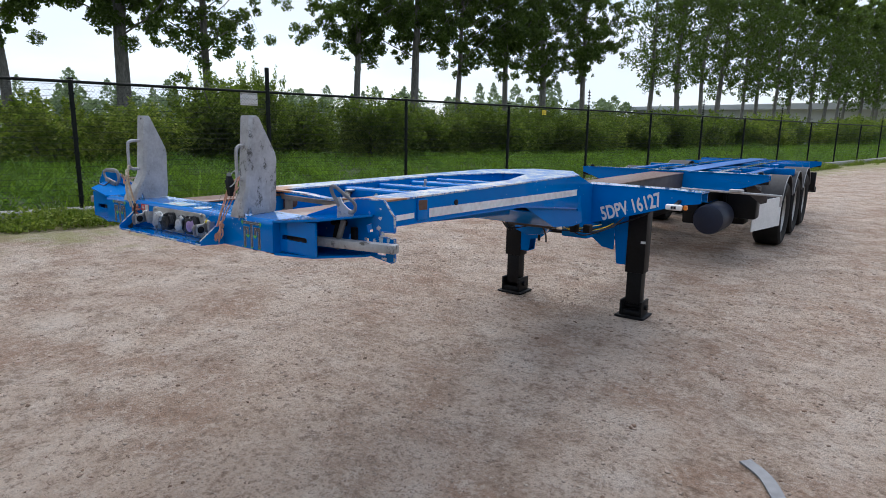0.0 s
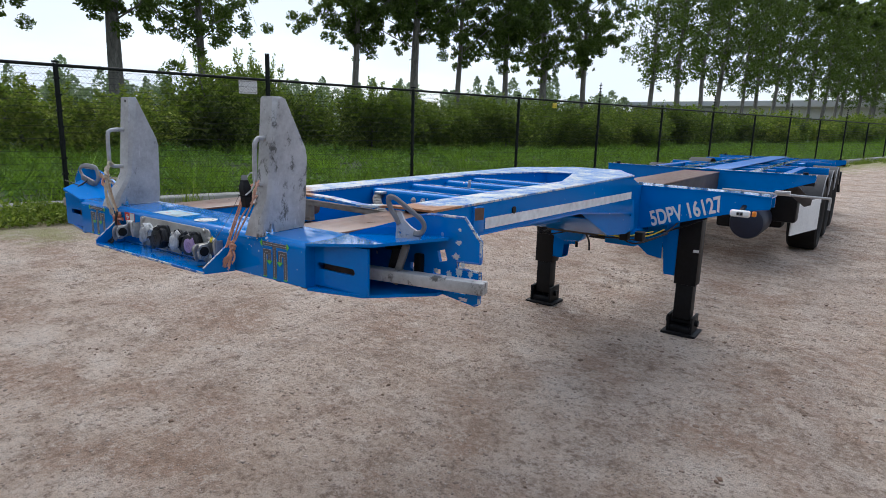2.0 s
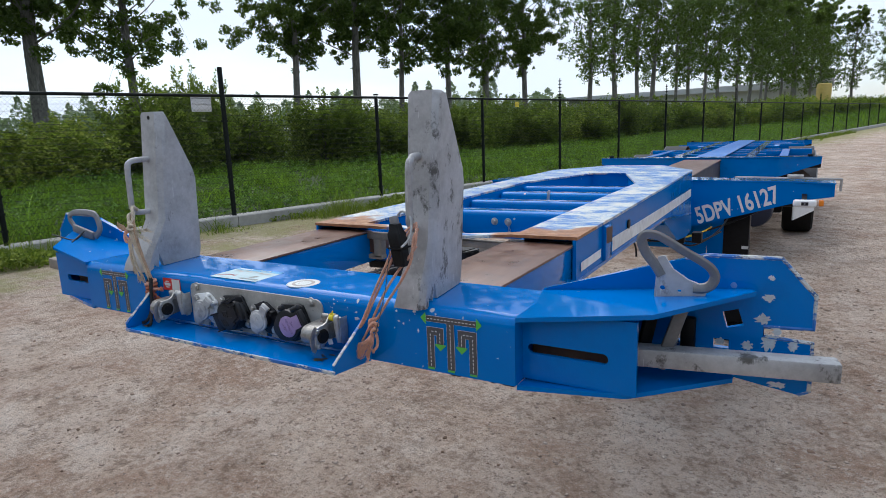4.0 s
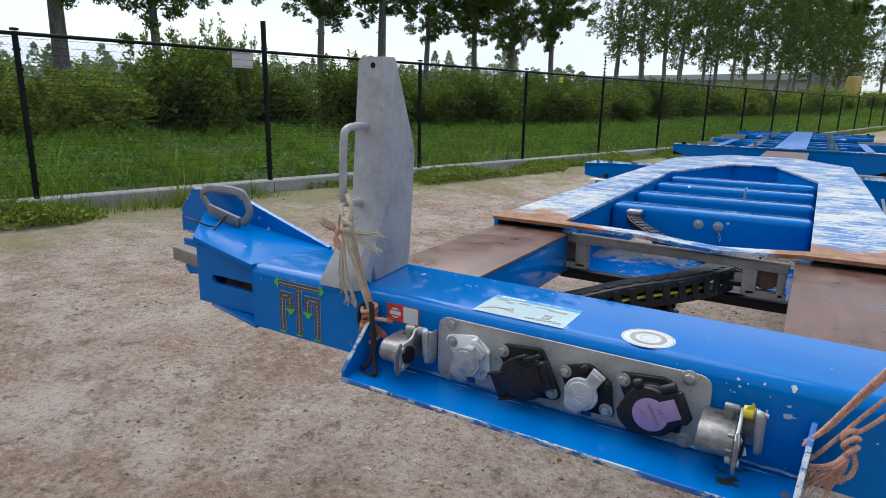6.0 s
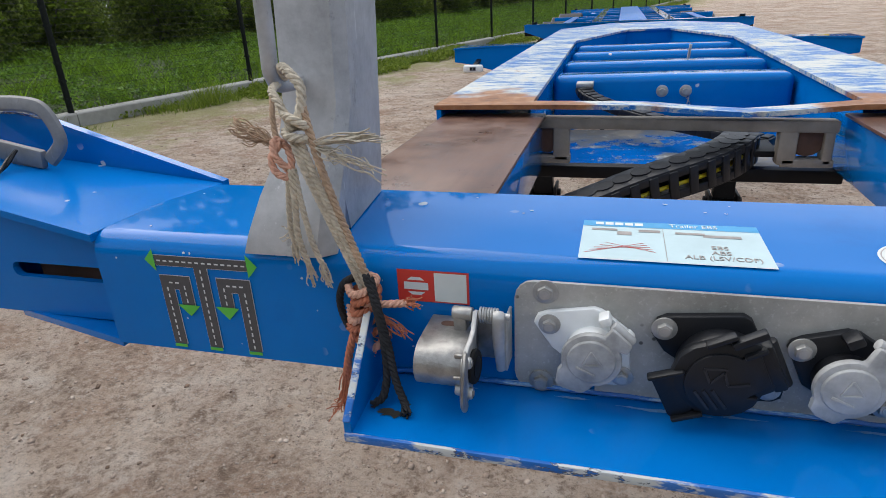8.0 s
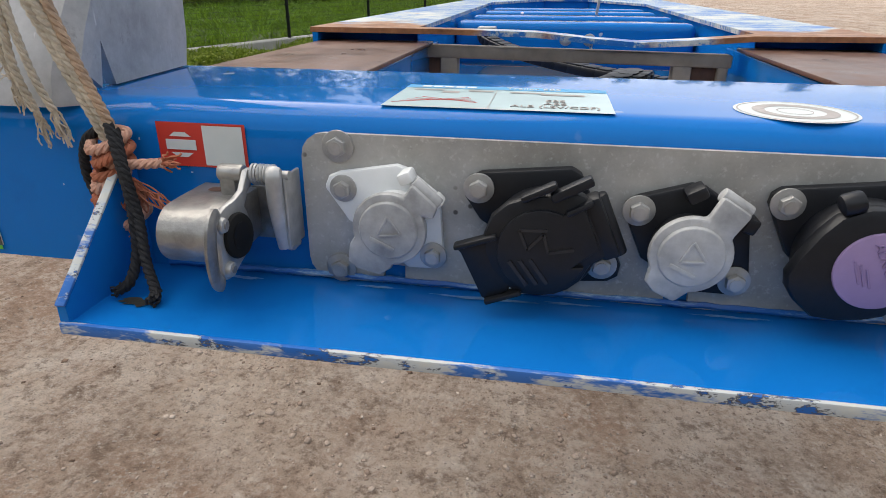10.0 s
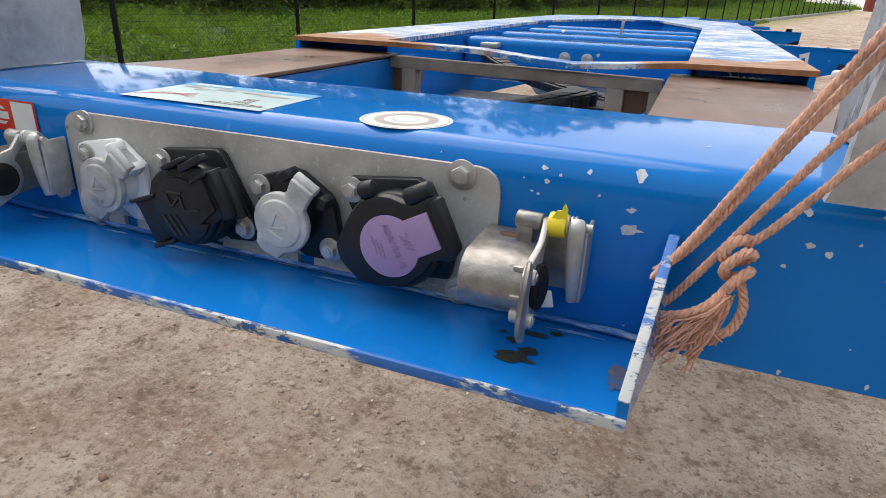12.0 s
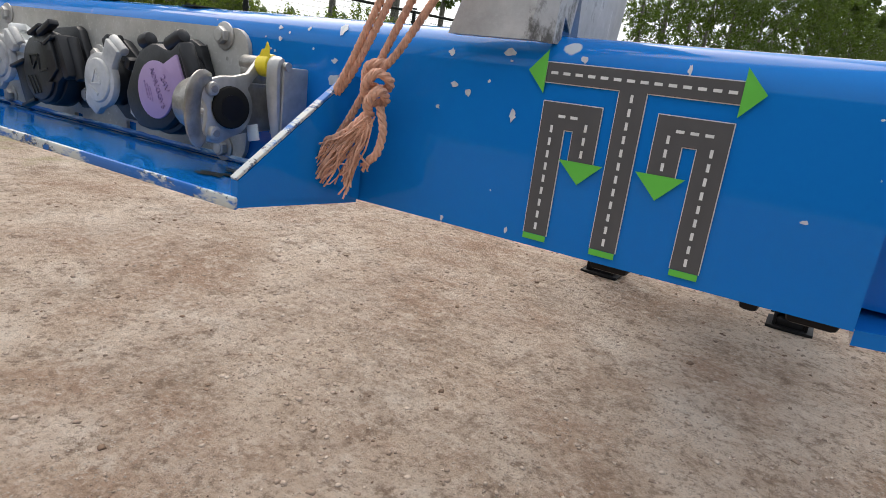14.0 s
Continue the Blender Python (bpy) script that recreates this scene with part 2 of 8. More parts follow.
def bark():
    n = Nodes("poplar_bark")
    v = n.scaled(6.0, 6.0, 1.2)
    f = n.noise(2.2, 8.0, 0.7, v)
    n.bump(f, 0.8, 0.03)
    return n.set(Base_Color=n.ramp(f, (0.3, (0.055, 0.052, 0.045)), (0.55, (0.165, 0.155, 0.135)), (0.75, (0.27, 0.26, 0.225))), Roughness=0.9)


def rope_mat(name, col):
    n = Nodes(name)
    f = n.noise(260.0, 4.0)
    g = n.noise(40.0, 4.0)
    lo, hi = tuple(c * 0.6 for c in col), tuple(min(1, c * 1.15) for c in col)
    n.bump(f, 0.5, 0.002)
    return n.set(Base_Color=n.mix(0.5, n.ramp(f, (0.35, lo), (0.65, hi)), n.ramp(g, (0.35, lo), (0.65, hi))), Roughness=0.85)


BLUE, WORN = blue_paint(), worn_blue()
CHIPPED = blue_paint("chipped_blue_paint", 0.07)
DULLBLUE = blue_paint("dull_blue_paint", 0.02, 0.22)
CHIPPED_FRONT = blue_paint("front_blue_paint", 0.05)


def worn_edge_mat():
    n = Nodes("worn_paint_edge")
    f = n.noise(1.0, 8.0, 0.75, n.scaled(26.0, 60.0, 60.0))
    g = n.noise(1.0, 6.0, 0.7, n.scaled(9.0, 30.0, 30.0))
    c = n.ramp(f, (0.43, (0.0005, 0.120, 0.45)), (0.44, (0.06, 0.06, 0.06)), (0.455, (0.08, 0.075, 0.07)), (0.475, (0.50, 0.54, 0.56)), (0.66, (0.58, 0.57, 0.50)))
    return n.set(Base_Color=n.mix(n.ramp(g, (0.49, 0.0), (0.54, 0.95)), c, (0.0003, 0.125, 0.46)), Roughness=0.6)


EDGE = worn_edge_mat()


def silted_mat():
    n = Nodes("silted_blue_paint")
    f = n.noise(3.4, 8.0, 0.7)
    c = n.ramp(f, (0.46, (0.0003, 0.120, 0.46)), (0.50, (0.10, 0.13, 0.17)), (0.58, (0.24, 0.22, 0.19)))
    c = n.mix(n.ramp(n.noise(24.0, 7.0, 0.75), (0.58, 0.0), (0.64, 0.8)), c, (0.42, 0.43, 0.42))
    return n.set(Base_Color=c, Roughness=n.ramp(f, (0.45, 0.15), (0.56, 0.6)))


SILTED = silted_mat()
RAIL = rust_brown("rust_brown_steel", 0.50, 0.24)
DARKRUST = rust_brown("dark_rusty_steel", 0.35, 0.6)
TANSTEEL = plain("weathered_tan_steel", (0.27, 0.235, 0.195), 0.65, 0.1, 30, 0.35, 0.2)
def plate_mat():
    """Dull zinc plate, warm grey, with fine bright specks and dark pits."""
    n = Nodes("dull_zinc_plate")
    m = n.noise(9.0, 8.0, 0.7)
    c = n.ramp(m, (0.36, (0.30, 0.29, 0.265)), (0.52, (0.43, 0.42, 0.39)), (0.66, (0.54, 0.53, 0.50)))
    g = n.noise(230.0, 5.0, 0.7)
    c = n.mix(n.ramp(g, (0.56, 0.0), (0.66, 0.6)), c, (0.60, 0.60, 0.58))
    pits = n.math("MULTIPLY", n.ramp(n.cells(85.0), (0.10, 1.0), (0.17, 0.0)), n.ramp(n.noise(14.0, 3.0), (0.54, 0.0), (0.60, 1.0)))
    c = n.mix(pits, c, (0.10, 0.095, 0.085))
    n.bump(g, 0.15, 0.001)
    return n.set(Base_Color=c, Roughness=n.ramp(m, (0.3, 0.38), (0.7, 0.55)), Metallic=0.15)


RINGST = galvanised("dark_worn_steel", 0.11, 0.23)
GALV, PLATE = galvanised(lo=0.24, hi=0.50), plate_mat()
STAINED = galvanised("stained_galvanised_steel", 0.26, 0.52, 0.95)
ZINC = plain("bright_zinc", (0.46, 0.455, 0.44), 0.46, 0.6, 90, 0.35, 0.12)
CAST = plain("cast_aluminium", (0.30, 0.288, 0.27), 0.36, 0.60, 90, 0.6, 0.55)
BLACKST = plain("black_painted_steel", (0.007, 0.007, 0.008), 0.5, 0.0, 40, 0.5, 0.1, 0.2)
BLACKPL = plain("black_plastic", (0.011, 0.012, 0.015), 0.42, 0.0, 160, 0.3, 0.12, 0.35)
RUBBER = plain("tyre_rubber", (0.009, 0.009, 0.009), 0.75, 0.0, 50, 0.4, 0.2, 0.25)
GUARD = plain("dark_grey_mudguard_plastic", (0.038, 0.038, 0.041), 0.6, 0.0, 20, 0.3, 0.1, 0.2)
SPINE = plain("dull_grey_brown_steel", (0.060, 0.048, 0.042), 0.55, 0.1, 9, 0.75, 0.15)
FENDER = plain("grey_plastic", (0.20, 0.20, 0.21), 0.6, 0.0, 20, 0.3, 0.1)
WHITEPL = plain("white_plastic", (0.78, 0.79, 0.78), 0.42, 0.0, 50, 0.1, 0.06)
LILAC = plain("lilac_plastic", (0.335, 0.235, 0.42), 0.5, 0.0, 150, 0.08, 0.08)
GREYCAP = plain("grey_translucent_plastic", (0.42, 0.42, 0.415), 0.42, 0.0, 70, 0.55, 0.35)
BAND = plain("scuffed_reflective_tape", (0.70, 0.72, 0.74), 0.45, 0.0, 25, 0.3, 0.06)
WHITEPT = plain("white_paint", (0.72, 0.73, 0.73), 0.45, 0.0, 40, 0.12, 0.05)
PAPER = plain("white_label", (0.66, 0.70, 0.68), 0.38, 0.0, 30, 0.12, 0.03)
RED = plain("red_label", (0.62, 0.045, 0.03), 0.4, 0.0, 30, 0.1, 0.03)
GREEN = plain("bright_green_label", (0.10, 0.50, 0.06), 0.42, 0.0, 30, 0.08, 0.03)
ASPH = plain("dark_grey_label", (0.075, 0.075, 0.080), 0.45, 0.0, 90, 0.12, 0.05)
LBLUE = plain("light_blue_label", (0.05, 0.33, 0.62), 0.4, 0.0, 30, 0.1, 0.03)
PALEBLUE = plain("pale_blue_label", (0.50, 0.64, 0.66), 0.25, 0.0, 30, 0.12, 0.02)
FADEDINK = plain("faded_brown_ink", (0.34, 0.30, 0.275), 0.4, 0.0, 60, 0.4, 0.03)
YELLOW = plain("yellow_plastic", (0.78, 0.62, 0.03), 0.4, 0.0, 60, 0.1, 0.06)
ORANGE = plain("orange_lens", (0.75, 0.22, 0.02), 0.2, 0.0, 60, 0.1, 0.02)
CONCRETE = plain("weathered_concrete", (0.33, 0.325, 0.30), 0.85, 0.0, 9, 0.25, 0.3)
FENCEMAT = plain("dark_green_steel", (0.008, 0.011, 0.010), 0.55, 0.0, 30, 0.3, 0.06, 0.15)
DARKBLUE = plain("dark_blue_paint", (0.004, 0.009, 0.028), 0.5, 0.0, 20, 0.3, 0.05)
DIRT = gravel()
BARK = bark()
LEAF = foliage("poplar_leaves", (0.008, 0.018, 0.005), (0.105, 0.145, 0.040), 0.45, 0.34)
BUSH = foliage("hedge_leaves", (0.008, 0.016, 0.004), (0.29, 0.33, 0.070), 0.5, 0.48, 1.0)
# brighter copy of the hedge leaves, sunlight put into its yellow-green
BUSHLIT = foliage("sunlit_yellow_green_leaves", (0.060, 0.090, 0.018), (0.50, 0.51, 0.10), 0.45, 0.55, 1.2)
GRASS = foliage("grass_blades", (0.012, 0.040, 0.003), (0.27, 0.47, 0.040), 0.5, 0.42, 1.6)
HERB = foliage("herb_leaves", (0.025, 0.075, 0.010), (0.19, 0.33, 0.06), 0.5, 0.38)
WEED = foliage("verge_weeds", (0.06, 0.095, 0.014), (0.33, 0.37, 0.07), 0.6, 0.35)
# pale grey-green: distance haze is put into this leaf colour
FARLEAF = foliage("hazed_far_leaves", (0.15, 0.19, 0.14), (0.27, 0.31, 0.22), 0.6, 0.3)
ROPE_CREAM = rope_mat("cream_rope", (0.62, 0.54, 0.42))
ROPE_ORANGE = rope_mat("faded_orange_rope", (0.68, 0.38, 0.27))
ROPE_TAN = rope_mat("tan_rope", (0.52, 0.36, 0.24))
ROPE_RED = rope_mat("red_orange_rope", (0.50, 0.17, 0.09))
ROPE_BLACK = rope_mat("black_rope", (0.016, 0.016, 0.018))
REDPT = plain("red_machine_paint", (0.22, 0.035, 0.025), 0.5, 0.0, 10, 0.2, 0.05)
NAVY = plain("navy_tarpaulin", (0.010, 0.02, 0.09), 0.5, 0.0, 5, 0.2, 0.05)
ROOFGREY = plain("grey_sheet_roof", (0.42, 0.43, 0.44), 0.5, 0.0, 0.6, 0.12, 0.05)


# ---- shape helpers ----
def box(bm, x0, x1, y0, y1, z0, z1, bevel=0.0, segs=2):
    m = Matrix.Translation(((x0 + x1) / 2, (y0 + y1) / 2, (z0 + z1) / 2)) @ Matrix.Diagonal((abs(x1 - x0), abs(y1 - y0), abs(z1 - z0), 1))
    r = bmesh.ops.create_cube(bm, size=1, matrix=m)
    if bevel:
        es = list({e for v in r["verts"] for e in v.link_edges})
        bmesh.ops.bevel(bm, geom=es, offset=bevel, segments=segs, affect="EDGES", profile=0.5)
    return bm


def bar(bm, a, b, w, h, bevel=0.0, up=(0, 0, 1)):
    """A straight bar of section w by h from a to b."""
    a, b = Vector(a), Vector(b)
    d = (b - a).normalized()
    s = d.cross(Vector(up)).normalized()
    u = s.cross(d)
    m = Matrix((s, d, u)).transposed().to_4x4()
    m.translation = (a + b) / 2
    r = bmesh.ops.create_cube(bm, size=1, matrix=m @ Matrix.Diagonal((w, (b - a).length, h, 1)))
    if bevel:
        es = list({e for v in r["verts"] for e in v.link_edges})
        bmesh.ops.bevel(bm, geom=es, offset=bevel, segments=2, affect="EDGES", profile=0.5)
    return bm


def rod(bm, a, b, r, r2=None, segs=14, bevel=0.0):
    a, b = Vector(a), Vector(b)
    q = (b - a).to_track_quat("Z", "Y").to_matrix().to_4x4()
    q.translation = (a + b) / 2
    res = bmesh.ops.create_cone(bm, cap_ends=True, segments=segs, radius1=r, radius2=r if r2 is None else r2, depth=(b - a).length, matrix=q)
    if bevel:
        es = [e for e in {e for v in res["verts"] for e in v.link_edges} if any(len(f.verts) > 4 for f in e.link_faces)]
        bmesh.ops.bevel(bm, geom=es, offset=bevel, segments=2, affect="EDGES", profile=0.5)
    return bm


def frames(pts):
    """Stable side and up vectors along a line of points."""
    out, up = [], None
    for i, p in enumerate(pts):
        d = (pts[min(i + 1, len(pts) - 1)] - pts[max(i - 1, 0)]).normalized()
        if up is None:
            up = Vector((0, 0, 1)) if abs(d.z) < 0.9 else Vector((0, 1, 0))
        s = d.cross(up).normalized()
        up = s.cross(d).normalized()
        out.append((s, up))
    return out


def smooth(pts, n=6, closed=False):
    """A curve through the points."""
    p = [Vector(q) for q in pts]
    out, m = [], len(p)
    for i in range(m if closed else m - 1):
        if closed:
            a, b, c, d = p[(i - 1) % m], p[i], p[(i + 1) % m], p[(i + 2) % m]
        else:
            a, b, c, d = p[max(i - 1, 0)], p[i], p[i + 1], p[min(i + 2, m - 1)]
        for k in range(n):
            t = k / n
            out.append(0.5 * (2 * b + (c - a) * t + (2 * a - 5 * b + 4 * c - d) * t * t + (3 * b - a - 3 * c + d) * t ** 3))
    if not closed:
        out.append(p[-1])
    return out


def sweep(bm, pts, r, segs=10, closed=False, flat=1.0, taper=None):
    """A round (or flattened) bar bent along the points."""
    pts = [Vector(q) for q in pts]
    fr = frames(pts)
    rings = []
    for i, (p, (s, u)) in enumerate(zip(pts, fr)):
        k = r * (taper[i] if taper else 1.0)
        rings.append([bm.verts.new(p + s * (math.cos(a) * k) + u * (math.sin(a) * k * flat)) for a in (2 * math.pi * j / segs for j in range(segs))])
    n = len(rings)
    for i in range(n if closed else n - 1):
        a, b = rings[i], rings[(i + 1) % n]
        for j in range(segs):
            bm.faces.new((a[j], a[(j + 1) % segs], b[(j + 1) % segs], b[j]))
    if not closed:
        bm.faces.new(rings[0][::-1])
        bm.faces.new(rings[-1])
    return bm


def rope(bm, pts, r, pitch=0.03, strands=3, n=24):
    """A laid rope: strands twisted round the line of points."""
    line = smooth(pts, n)
    fr = frames(line)
    run = [0.0]
    for a, b in zip(line, line[1:]):
        run.append(run[-1] + (b - a).length)
    for k in range(strands):
        out = []
        for p, (s, u), d in zip(line, fr, run):
            a = 2 * math.pi * (d / pitch + k / strands)
            out.append(p + (s * math.cos(a) + u * math.sin(a)) * r * 0.52)
        sweep(bm, out, r * 0.56, 6)
    return bm


def plate(bm, outline, holes=(), thick=0.01, m=None):
    """A flat plate with holes: outlines in x, z; it reaches from y = 0 back to thick."""
    b = bmesh.new()
    edges = []
    for loop in (outline, *holes):
        vs = [b.verts.new((x, 0, z)) for x, z in loop]
        edges += [b.edges.new((vs[i], vs[(i + 1) % len(vs)])) for i in range(len(vs))]
    bmesh.ops.triangle_fill(b, use_beauty=True, use_dissolve=False, edges=edges)
    r = bmesh.ops.extrude_face_region(b, geom=b.faces[:])
    bmesh.ops.translate(b, vec=(0, thick, 0), verts=[v for v in r["geom"] if isinstance(v, bmesh.types.BMVert)])
    bmesh.ops.recalc_face_normals(b, faces=b.faces[:])
    if m is not None:
        bmesh.ops.transform(b, matrix=m, verts=b.verts[:])
    return merge(bm, b)


def merge(bm, b):
    me = bpy.data.meshes.new("tmp")
    b.to_mesh(me)
    b.free()
    bm.from_mesh(me)
    bpy.data.meshes.remove(me)
    return bm


def extrude_yz(bm, pts, x0, x1):
    """A closed section in y, z drawn out along x."""
    a = [bm.verts.new((x0, y, z)) for y, z in pts]
    b = [bm.verts.new((x1, y, z)) for y, z in pts]
    n = len(pts)
    fs = [bm.faces.new((a[i], a[(i + 1) % n], b[(i + 1) % n], b[i])) for i in range(n)]
    fs += [bm.faces.new(a[::-1]), bm.faces.new(b)]
    bmesh.ops.recalc_face_normals(bm, faces=fs)
    return bm


def slab(bm, outline, z0, z1):
    """An outline in x, y with heights z0 and z1 (numbers or functions of x, y)."""
    lo = [bm.verts.new((x, y, z0(x, y) if callable(z0) else z0)) for x, y in outline]
    hi = [bm.verts.new((x, y, z1(x, y) if callable(z1) else z1)) for x, y in outline]
    n = len(outline)
    fs = [bm.faces.new((lo[i], lo[(i + 1) % n], hi[(i + 1) % n], hi[i])) for i in range(n)]
    fs += [bm.faces.new(lo[::-1]), bm.faces.new(hi)]
    bmesh.ops.recalc_face_normals(bm, faces=fs)
    return bm


def quad(bm, *pts):
    bm.faces.new([bm.verts.new(p) for p in pts])
    return bm


def finish(name, bm, material, shade=35):
    me = bpy.data.meshes.new(name)
    bm.to_mesh(me)
    bm.free()
    me.materials.append(material)
    if shade:
        me.shade_smooth()
        me.set_sharp_from_angle(angle=radians(shade))
    return new(name, me)


def part(name, bm, material, parent, label="", shade=35):
    if parent.parent and parent.parent.parent:
        parent = parent.parent
    ob = finish(name, bm, material, shade)
    ob.parent = parent
    ob.matrix_parent_inverse = parent.matrix_world.inverted()
    return tagged(ob, label)


def holder(name, at, label, category, group="", kind=""):
    ob = new(name)
    ob.empty_display_size = 0.1
    ob.matrix_world = Matrix.Translation(at)
    return tagged(ob, label, category, group, kind)


def thing(name, bm, material, label, category, group="", kind="", shade=35):
    return tagged(finish(name, bm, material, shade), label, category, group, kind)


def gz(x, y):
    """Height of the yard, which rises gently away from the trailer's nose."""
    y, x = max(-40.0, min(y, 110.0)), max(-60.0, min(x, 60.0))
    far = 0.010 * max(0.0, y - 25.0)
    return 0.008 * (y - 4.2) - (0.025 if x < 0 else 0.012) * x + far


def relief(x, y):
    """Ruts, hollows and trodden lumps of the yard near the trailer, fading out towards its edges."""
    k = min(1.0, max(0.0, (6.2 - abs(x + 0.8)) / 1.2)) * min(1.0, max(0.0, (4.6 - abs(y - 3.6)) / 1.0))
    if not k:
        return 0.0
    rut = noise.noise((x * 2.6 + y * 0.12, y * 0.22, 1.7))
    h = 0.010 * rut + 0.007 * noise.noise((x * 1.3, y * 1.3, 4.1)) + 0.0055 * noise.noise((x * 4.4, y * 4.4, 8.2)) + 0.0055 * noise.noise((x * 11.0, y * 11.0, 2.9))
    clod = noise.noise((x * 7.5, y * 7.5, 6.6))
    return k * (h + 0.020 * max(0.0, clod - 0.28) * max(0.0, noise.noise((x * 0.8, y * 0.8, 9.9)) + 0.25))


def yard(x, y):
    return gz(x, y) + relief(x, y)


def mirrored(s, *pts):
    return [(s * p[0], *p[1:]) for p in pts]


# ---- ground, kerb, fence ----
FENCE0, STEP = Vector((-8.05, 3.10, 0)), Vector((0.830, 3.117, 0))
ALONG = STEP.normalized()
BACK = Vector((-ALONG.y, ALONG.x, 0))


def at_fence(u, v):
    """A place u metres along the fence line and v metres behind it."""
    return FENCE0 + ALONG * u + BACK * v


def ground():
    bm = bmesh.new()
    xs = sorted({*[i * 2.0 for i in range(-15, 16)], *[i * 12.0 for i in range(-5, 6)], *[i * 200.0 for i in range(-12, 13)], *[round(-6.9 + i * 0.055, 3) for i in range(224)]})
    ys = sorted({*[i * 2.0 for i in range(-6, 30)], *[i * 12.0 for i in range(-4, 14)], *[i * 200.0 for i in range(-12, 13)], *[round(-0.9 + i * 0.055, 3) for i in range(166)]})
    g = [[bm.verts.new((x, y, yard(x, y))) for y in ys] for x in xs]
    for i in range(len(xs) - 1):
        for j in range(len(ys) - 1):
            bm.faces.new((g[i][j], g[i + 1][j], g[i + 1][j + 1], g[i][j + 1]))
    return thing("ground", bm, DIRT, "packed brown dirt yard strewn with small stones", "ground", kind="structure")


ground()


def berm(v):
    """Height of the grass bank above the yard, v metres behind the fence."""
    if v < 0.15:
        return 0.10
    return 0.10 + 0.10 * min(1.0, (v - 0.15) / 7.0)


def grass_bank():
    bm = bmesh.new()
    us = [-24 + 3.0 * i for i in range(50)]
    vs = [0.10, 0.5, 1.5, 3, 5, 7, 10, 16, 30, 60, 140]
    g = []
    for u in us:
        row = []
        for v in vs:
            p = at_fence(u, v)
            row.append(bm.verts.new((p.x, p.y, gz(p.x, p.y) + berm(v) + 0.06 * noise.noise((p.x * 0.7, p.y * 0.7, 0)))))
        g.append(row)
    for i in range(len(us) - 1):
        for j in range(len(vs) - 1):
            bm.faces.new((g[i][j], g[i + 1][j], g[i + 1][j + 1], g[i][j + 1]))
    bmesh.ops.recalc_face_normals(bm, faces=bm.faces[:])
    n = Nodes("grass_soil")
    f = n.noise(3.0, 6.0)
    n.bump(n.noise(14.0, 6.0), 0.6, 0.05)
    # soil green kept dark: shade between the blades is put into it
    mat = n.set(Base_Color=n.ramp(f, (0.35, (0.022, 0.040, 0.008)), (0.65, (0.060, 0.095, 0.018))), Roughness=0.9)
    return thing("grass_bank", bm, mat, "green grass bank rising behind the fence", "ground", kind="structure")


grass_bank()


def kerb():
    k = holder("kerb", FENCE0, "weathered grey concrete kerb along the fence foot", "kerb", kind="structure")
    bm = bmesh.new()
    me = None
    for i in range(-8, 30):
        a, b = at_fence(i * 3.226 + 0.006, 0), at_fence((i + 1) * 3.226 - 0.006, 0)
        bm = bmesh.new()
        pts = []
        for p in (a, b):
            for v, h in ((-0.13, -0.05), (-0.13, 0.165), (-0.115, 0.18), (0.115, 0.18), (0.13, 0.165), (0.13, -0.05)):
                q = p + BACK * v
                pts.append(bm.verts.new((q.x, q.y, gz(q.x, q.y) + h)))
        for j in range(6):
            bm.faces.new((pts[j], pts[(j + 1) % 6], pts[6 + (j + 1) % 6], pts[6 + j]))
        bm.faces.new(pts[5::-1])
        bm.faces.new(pts[6:])
        bmesh.ops.recalc_face_normals(bm, faces=bm.faces[:])
        part("kerb_block", bm, CONCRETE, k)


kerb()


